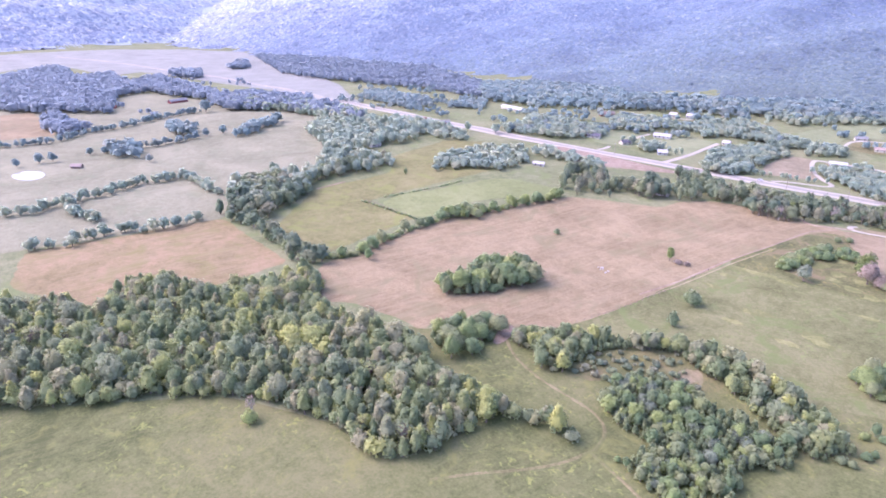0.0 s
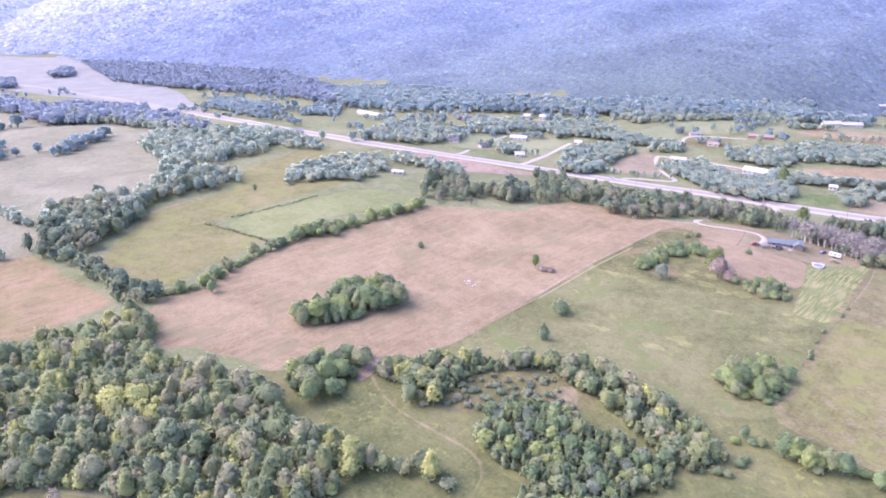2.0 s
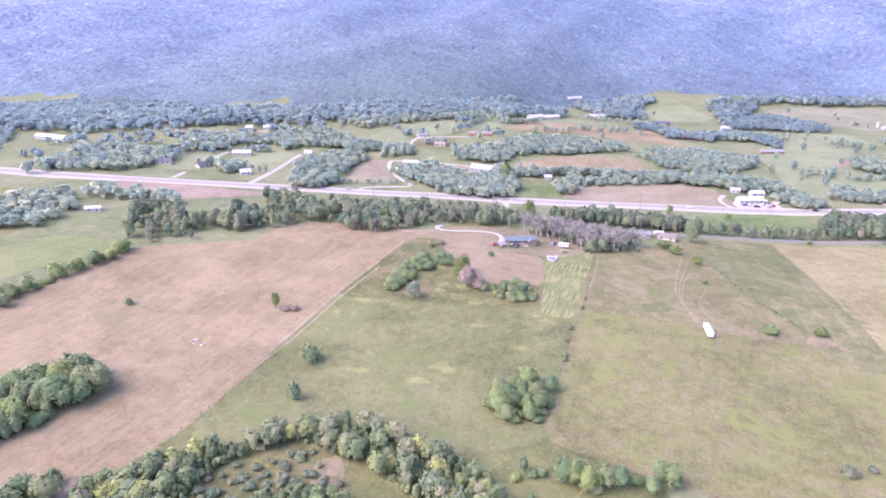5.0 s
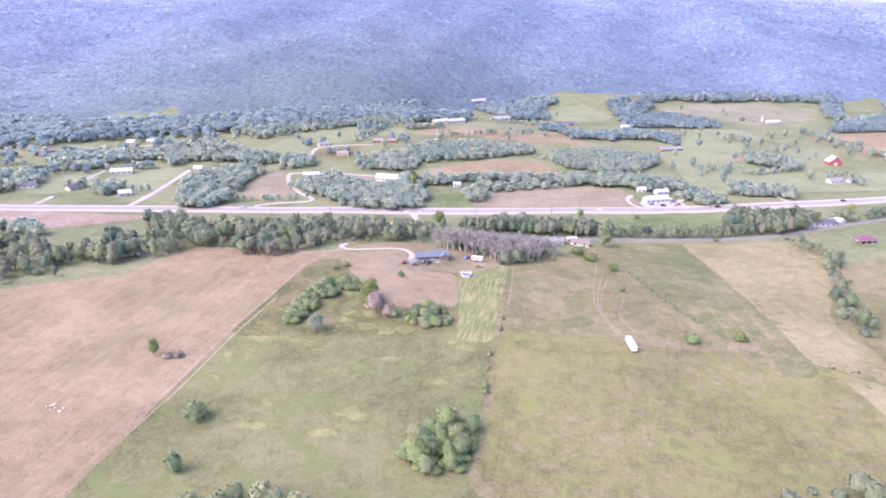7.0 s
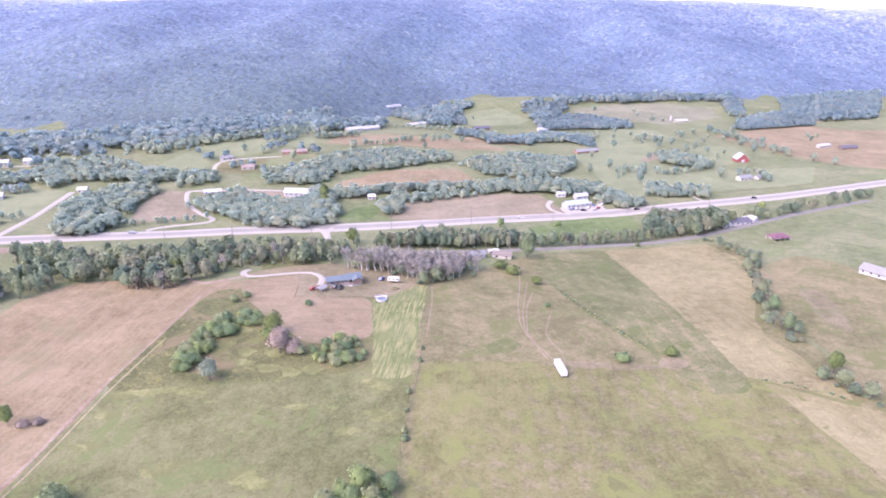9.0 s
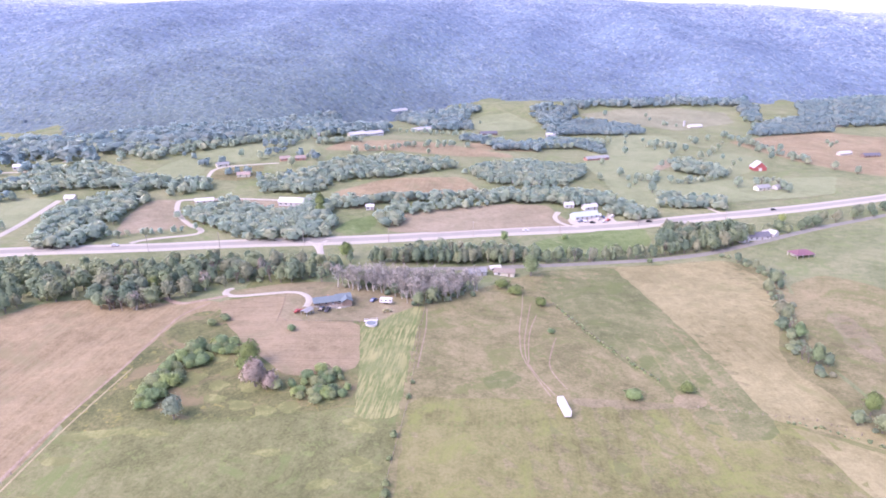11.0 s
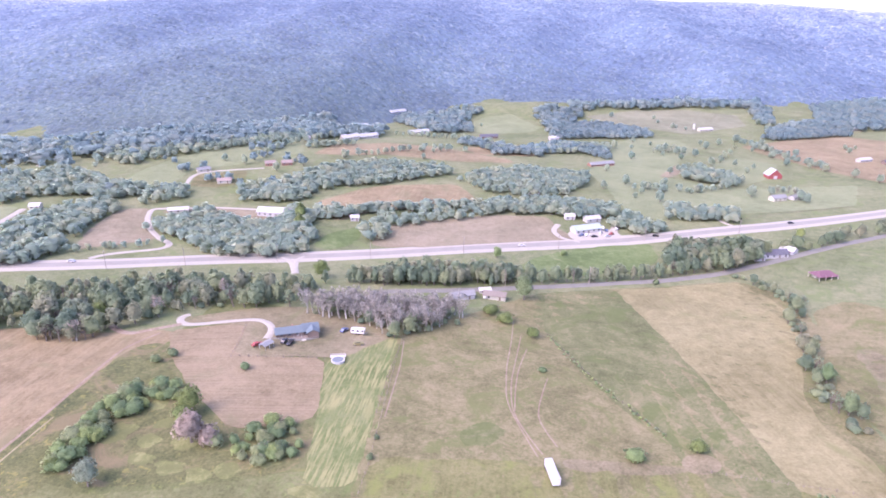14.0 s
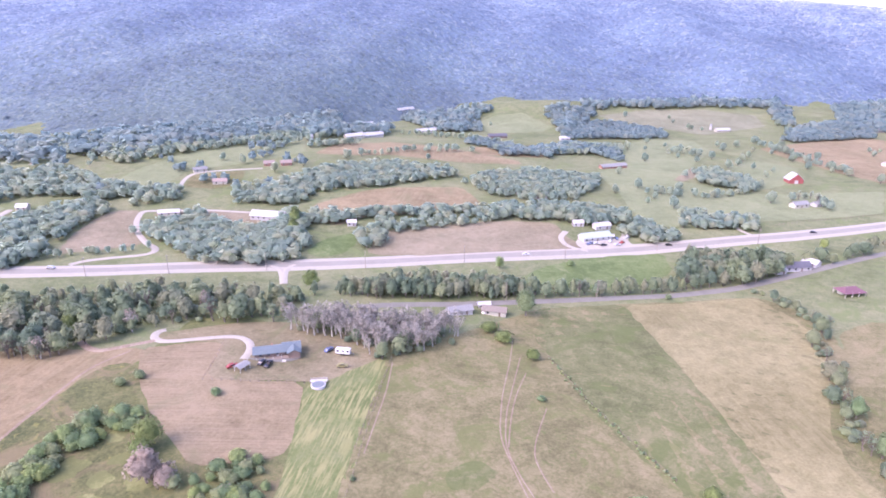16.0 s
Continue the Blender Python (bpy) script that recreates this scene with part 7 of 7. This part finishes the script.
def camper():
    x, y = -47.6, 230.5
    top = tagged(new("camper"), "white camper trailer parked beside lawn", "trailer")
    top.matrix_basis = pose(x, y, gz(x, y) + 0.4, 0, 0, -8)
    part("body", boxed((0, 0, 1.6), (6.2, 2.3, 2.2), 0.2), PAINTS[0], top)
    for wx in (-2, 0.2, 2.2):
        part("window", boxed((wx, -1.13, 1.9), (1.0, 0.1, 0.7)), GLASS, top)
    part("tow_bar", boxed((3.6, 0, 0.6), (1.4, 0.2, 0.15)), STEEL, top)
    for sx in (-0.5, 0.6):
        for sy in (-1.1, 1.1):
            w = bmesh.new()
            tube(w, (sx, sy - 0.1, 0.3), (sx, sy + 0.1, 0.3), 0.36, 0.36, 12)
            part("wheel", w, RUBBER, top)


camper()


def carport():
    x, y = -83.0, 209.7
    top = tagged(new("carport"), "small open carport with grey metal roof beside drive", "carport")
    top.matrix_basis = pose(x, y + 1.5, gz(x, y), 0, 0, 62)
    for sx in (-2.4, 0, 2.4):
        for sy in (-1.6, 1.6):
            part("post", boxed((sx, sy, 1.0), (0.12, 0.12, 2.4)), WHITE, top)
    for side in (-1, 1):
        bm = bmesh.new()
        prism(bm, [(0, 2.75), (side * 2.0, 2.1), (side * 2.0, 2.0), (0, 2.65)], -2.8, 2.8)
        bmesh.ops.rotate(bm, verts=bm.verts[:], cent=(0, 0, 0), matrix=Matrix.Rotation(radians(90), 3, "Z"))
        part("roof_slope", bm, GREY_ROOF, top)


carport()


def box_trailer():
    x, y, length, angle = (25.2, 140.1, 9.9, -83.6)
    top = tagged(new("box_trailer"), "long white box trailer standing in pasture", "trailer")
    top.matrix_basis = pose(x, y, gz(x, y) + 0.15, 0, 0, angle)
    l = 10.2
    bm = boxed((0, 0, 2.1), (l, 2.5, 2.4), 0.08)
    part("body", bm, PAINTS[0], top)
    part("roof_panel", boxed((0, 0, 3.32), (l - 0.2, 2.3, 0.06)), WHITE_ROOF, top)
    part("rear_door", boxed((-l / 2 - 0.03, 0, 2.1), (0.08, 2.2, 2.2)), STEEL, top)
    for sx in (-4.4, -3.2):
        for sy in (-1.1, 1.1):
            w = bmesh.new()
            tube(w, (sx, sy - 0.15, 0.45), (sx, sy + 0.15, 0.45), 0.5, 0.5, 14)
            part("wheel", w, RUBBER, top)
    for sy in (-0.8, 0.8):
        part("landing_leg", boxed((4.2, sy, 0.5), (0.15, 0.15, 1.1)), STEEL, top)


box_trailer()


def pool():
    x, y = -52.1, 203.7
    top = tagged(new("swimming_pool"), "round white above-ground pool with pale deck", "pool")
    top.matrix_basis = pose(x, y, gz(x, y) + 0.12, 0, 0, 8) @ Matrix.Diagonal((0.75, 0.75, 0.75, 1))
    bm = bmesh.new()
    for r0, r1, z0, z1 in ((3.5, 3.5, -0.5, 1.3), (3.7, 3.7, 1.22, 1.34)):
        tube(bm, (0, 0, z0), (0, 0, z1), r0, r1, 28)
    part("wall", bm, WHITE, top)
    bm = bmesh.new()
    tube(bm, (0, 0, 1.3), (0, 0, 1.36), 3.15, 3.15, 28)
    part("water", bm, POOL_WATER, top, "pale still pool water")
    for k in range(16):
        part("deck_board", boxed((-4.0 + k * 0.53, 3.9, 1.2), (0.48, 2.4, 0.1)), WHITE, top)
    for k in range(7):
        part("deck_post", boxed((-4.0 + k * 1.3, 5.0, 0.9), (0.12, 0.12, 2.4)), WHITE, top)
    part("deck_rail", boxed((0, 5.0, 2.1), (8.4, 0.12, 0.12)), WHITE, top)


pool()


def rubble():
    """Pale stones and scraps lying in the harvested field."""
    rng = random.Random(3)
    x, y = -188.8, 62.5
    for k in range(7):
        bm = bmesh.new()
        bmesh.ops.create_icosphere(bm, subdivisions=1, radius=rng.uniform(0.25, 0.7))
        for v in bm.verts:
            v.co *= rng.uniform(0.75, 1.2)
            v.co.z *= 0.6
        me = bpy.data.meshes.new("rock")
        bm.to_mesh(me)
        bm.free()
        me.materials.append(WHITE)
        ob = new("rock", me)
        px, py = x + rng.uniform(-4, 4), y + rng.uniform(-2.5, 2.5)
        ob.matrix_basis = pose(px, py, gz(px, py) + 0.35, 0, 0, rng.uniform(0, 360))
        tagged(ob, "pale broken stone lying in harvested field", "rock", "field stones")


rubble()


# ---- poles and fences ----
def utility_pole(x, y, angle, high=11):
    top = tagged(new("utility_pole"), "weathered wooden utility pole with cross arm by road", "utility pole", "roadside poles")
    top.matrix_basis = pose(x, y, gz(x, y), 0, 0, angle)
    bm = bmesh.new()
    tube(bm, (0, 0, -0.5), (0, 0, high), 0.2, 0.13, 8)
    part("pole", bm, POLE_WOOD, top)
    arm = part("cross_arm", boxed((0, 0, high - 0.7), (0.14, 2.6, 0.14)), POLE_WOOD, top)
    for k in (-1.2, -0.4, 0.4, 1.2):
        bm = bmesh.new()
        tube(bm, (0, k, high - 0.63), (0, k, high - 0.38), 0.06, 0.04, 6)
        part("insulator", bm, STEEL, arm)


for x, y in [(-201.0, 309.0), (-159.6, 317.3), (-109.4, 329.6), (-55.1, 341.4), (2.3, 358.7), (66.1, 376.5), (129.6, 397.6), (202.2, 413.4), (74.5, 317.7), (24.4, 305.2)] + [(-350.0, 289.3)]:
    utility_pole(x, y, 5)


def fence(line, label, spacing=4.0, high=1.3):
    """Wooden posts with two wires."""
    pts = dense(line, spacing)
    top = tagged(new("fence"), label, "fence")
    x0, y0 = pts[0]
    top.matrix_basis = pose(x0, y0, gz(x0, y0))
    post = boxed((0, 0, high / 2 - 0.1), (0.16, 0.16, high + 0.2))
    first = part("post", post, POST_WOOD, top)
    for x, y in pts[1:]:
        p = new("post", first.data)
        p.parent = top
        p.location = (x - x0, y - y0, gz(x, y) - gz(x0, y0))
    for level in (0.55, 1.05):
        bm = bmesh.new()
        for (ax, ay), (bx, by) in zip(pts, pts[1:]):
            tube(bm, (ax - x0, ay - y0, gz(ax, ay) - gz(x0, y0) + level), (bx - x0, by - y0, gz(bx, by) - gz(x0, y0) + level), 0.02, 0.02, 3)
        part("wire", bm, POST_WOOD, top)


fence([(-27.7, 236.1), (-32.2, 141.1), (-36.4, 103.0), (-38.4, 70.7), (-39.7, 47.8)], "post and wire fence between pastures")
fence([(-26.8, 232.8), (-30.4, 202.1), (-32.8, 169.2)], "post and wire fence beside mown strip")
fence([(38.8, 243.1), (43.6, 226.7), (48.6, 209.6), (53.4, 196.6), (60.4, 180.5), (68.5, 163.9)], "old fence line overgrown with weeds")
fence([(-151.0, 104.1), (-153.2, 61.9), (-157.0, 29.6), (-161.0, 2.7)], "post and wire fence along harvested field")
fence([(-98.5, 235.0), (-95.7, 214.9), (-94.7, 201.6), (-77.3, 202.8), (-57.7, 205.1)], "low wooden fence round lawn", 3.0)
fence([(224.9, 452.0), (271.5, 470.7), (334.0, 491.4)], "dark fence beside the highway")
fence([(76.6, 144.4), (102.2, 137.5), (115.3, 134.1), (125.8, 125.2)], "post and wire fence at pasture edge")
fence([(-372.5, 30.4), (-341.1, 33.1), (-319.4, 36.2)], "dark hedge fence between pastures", 3.0, 1.6)
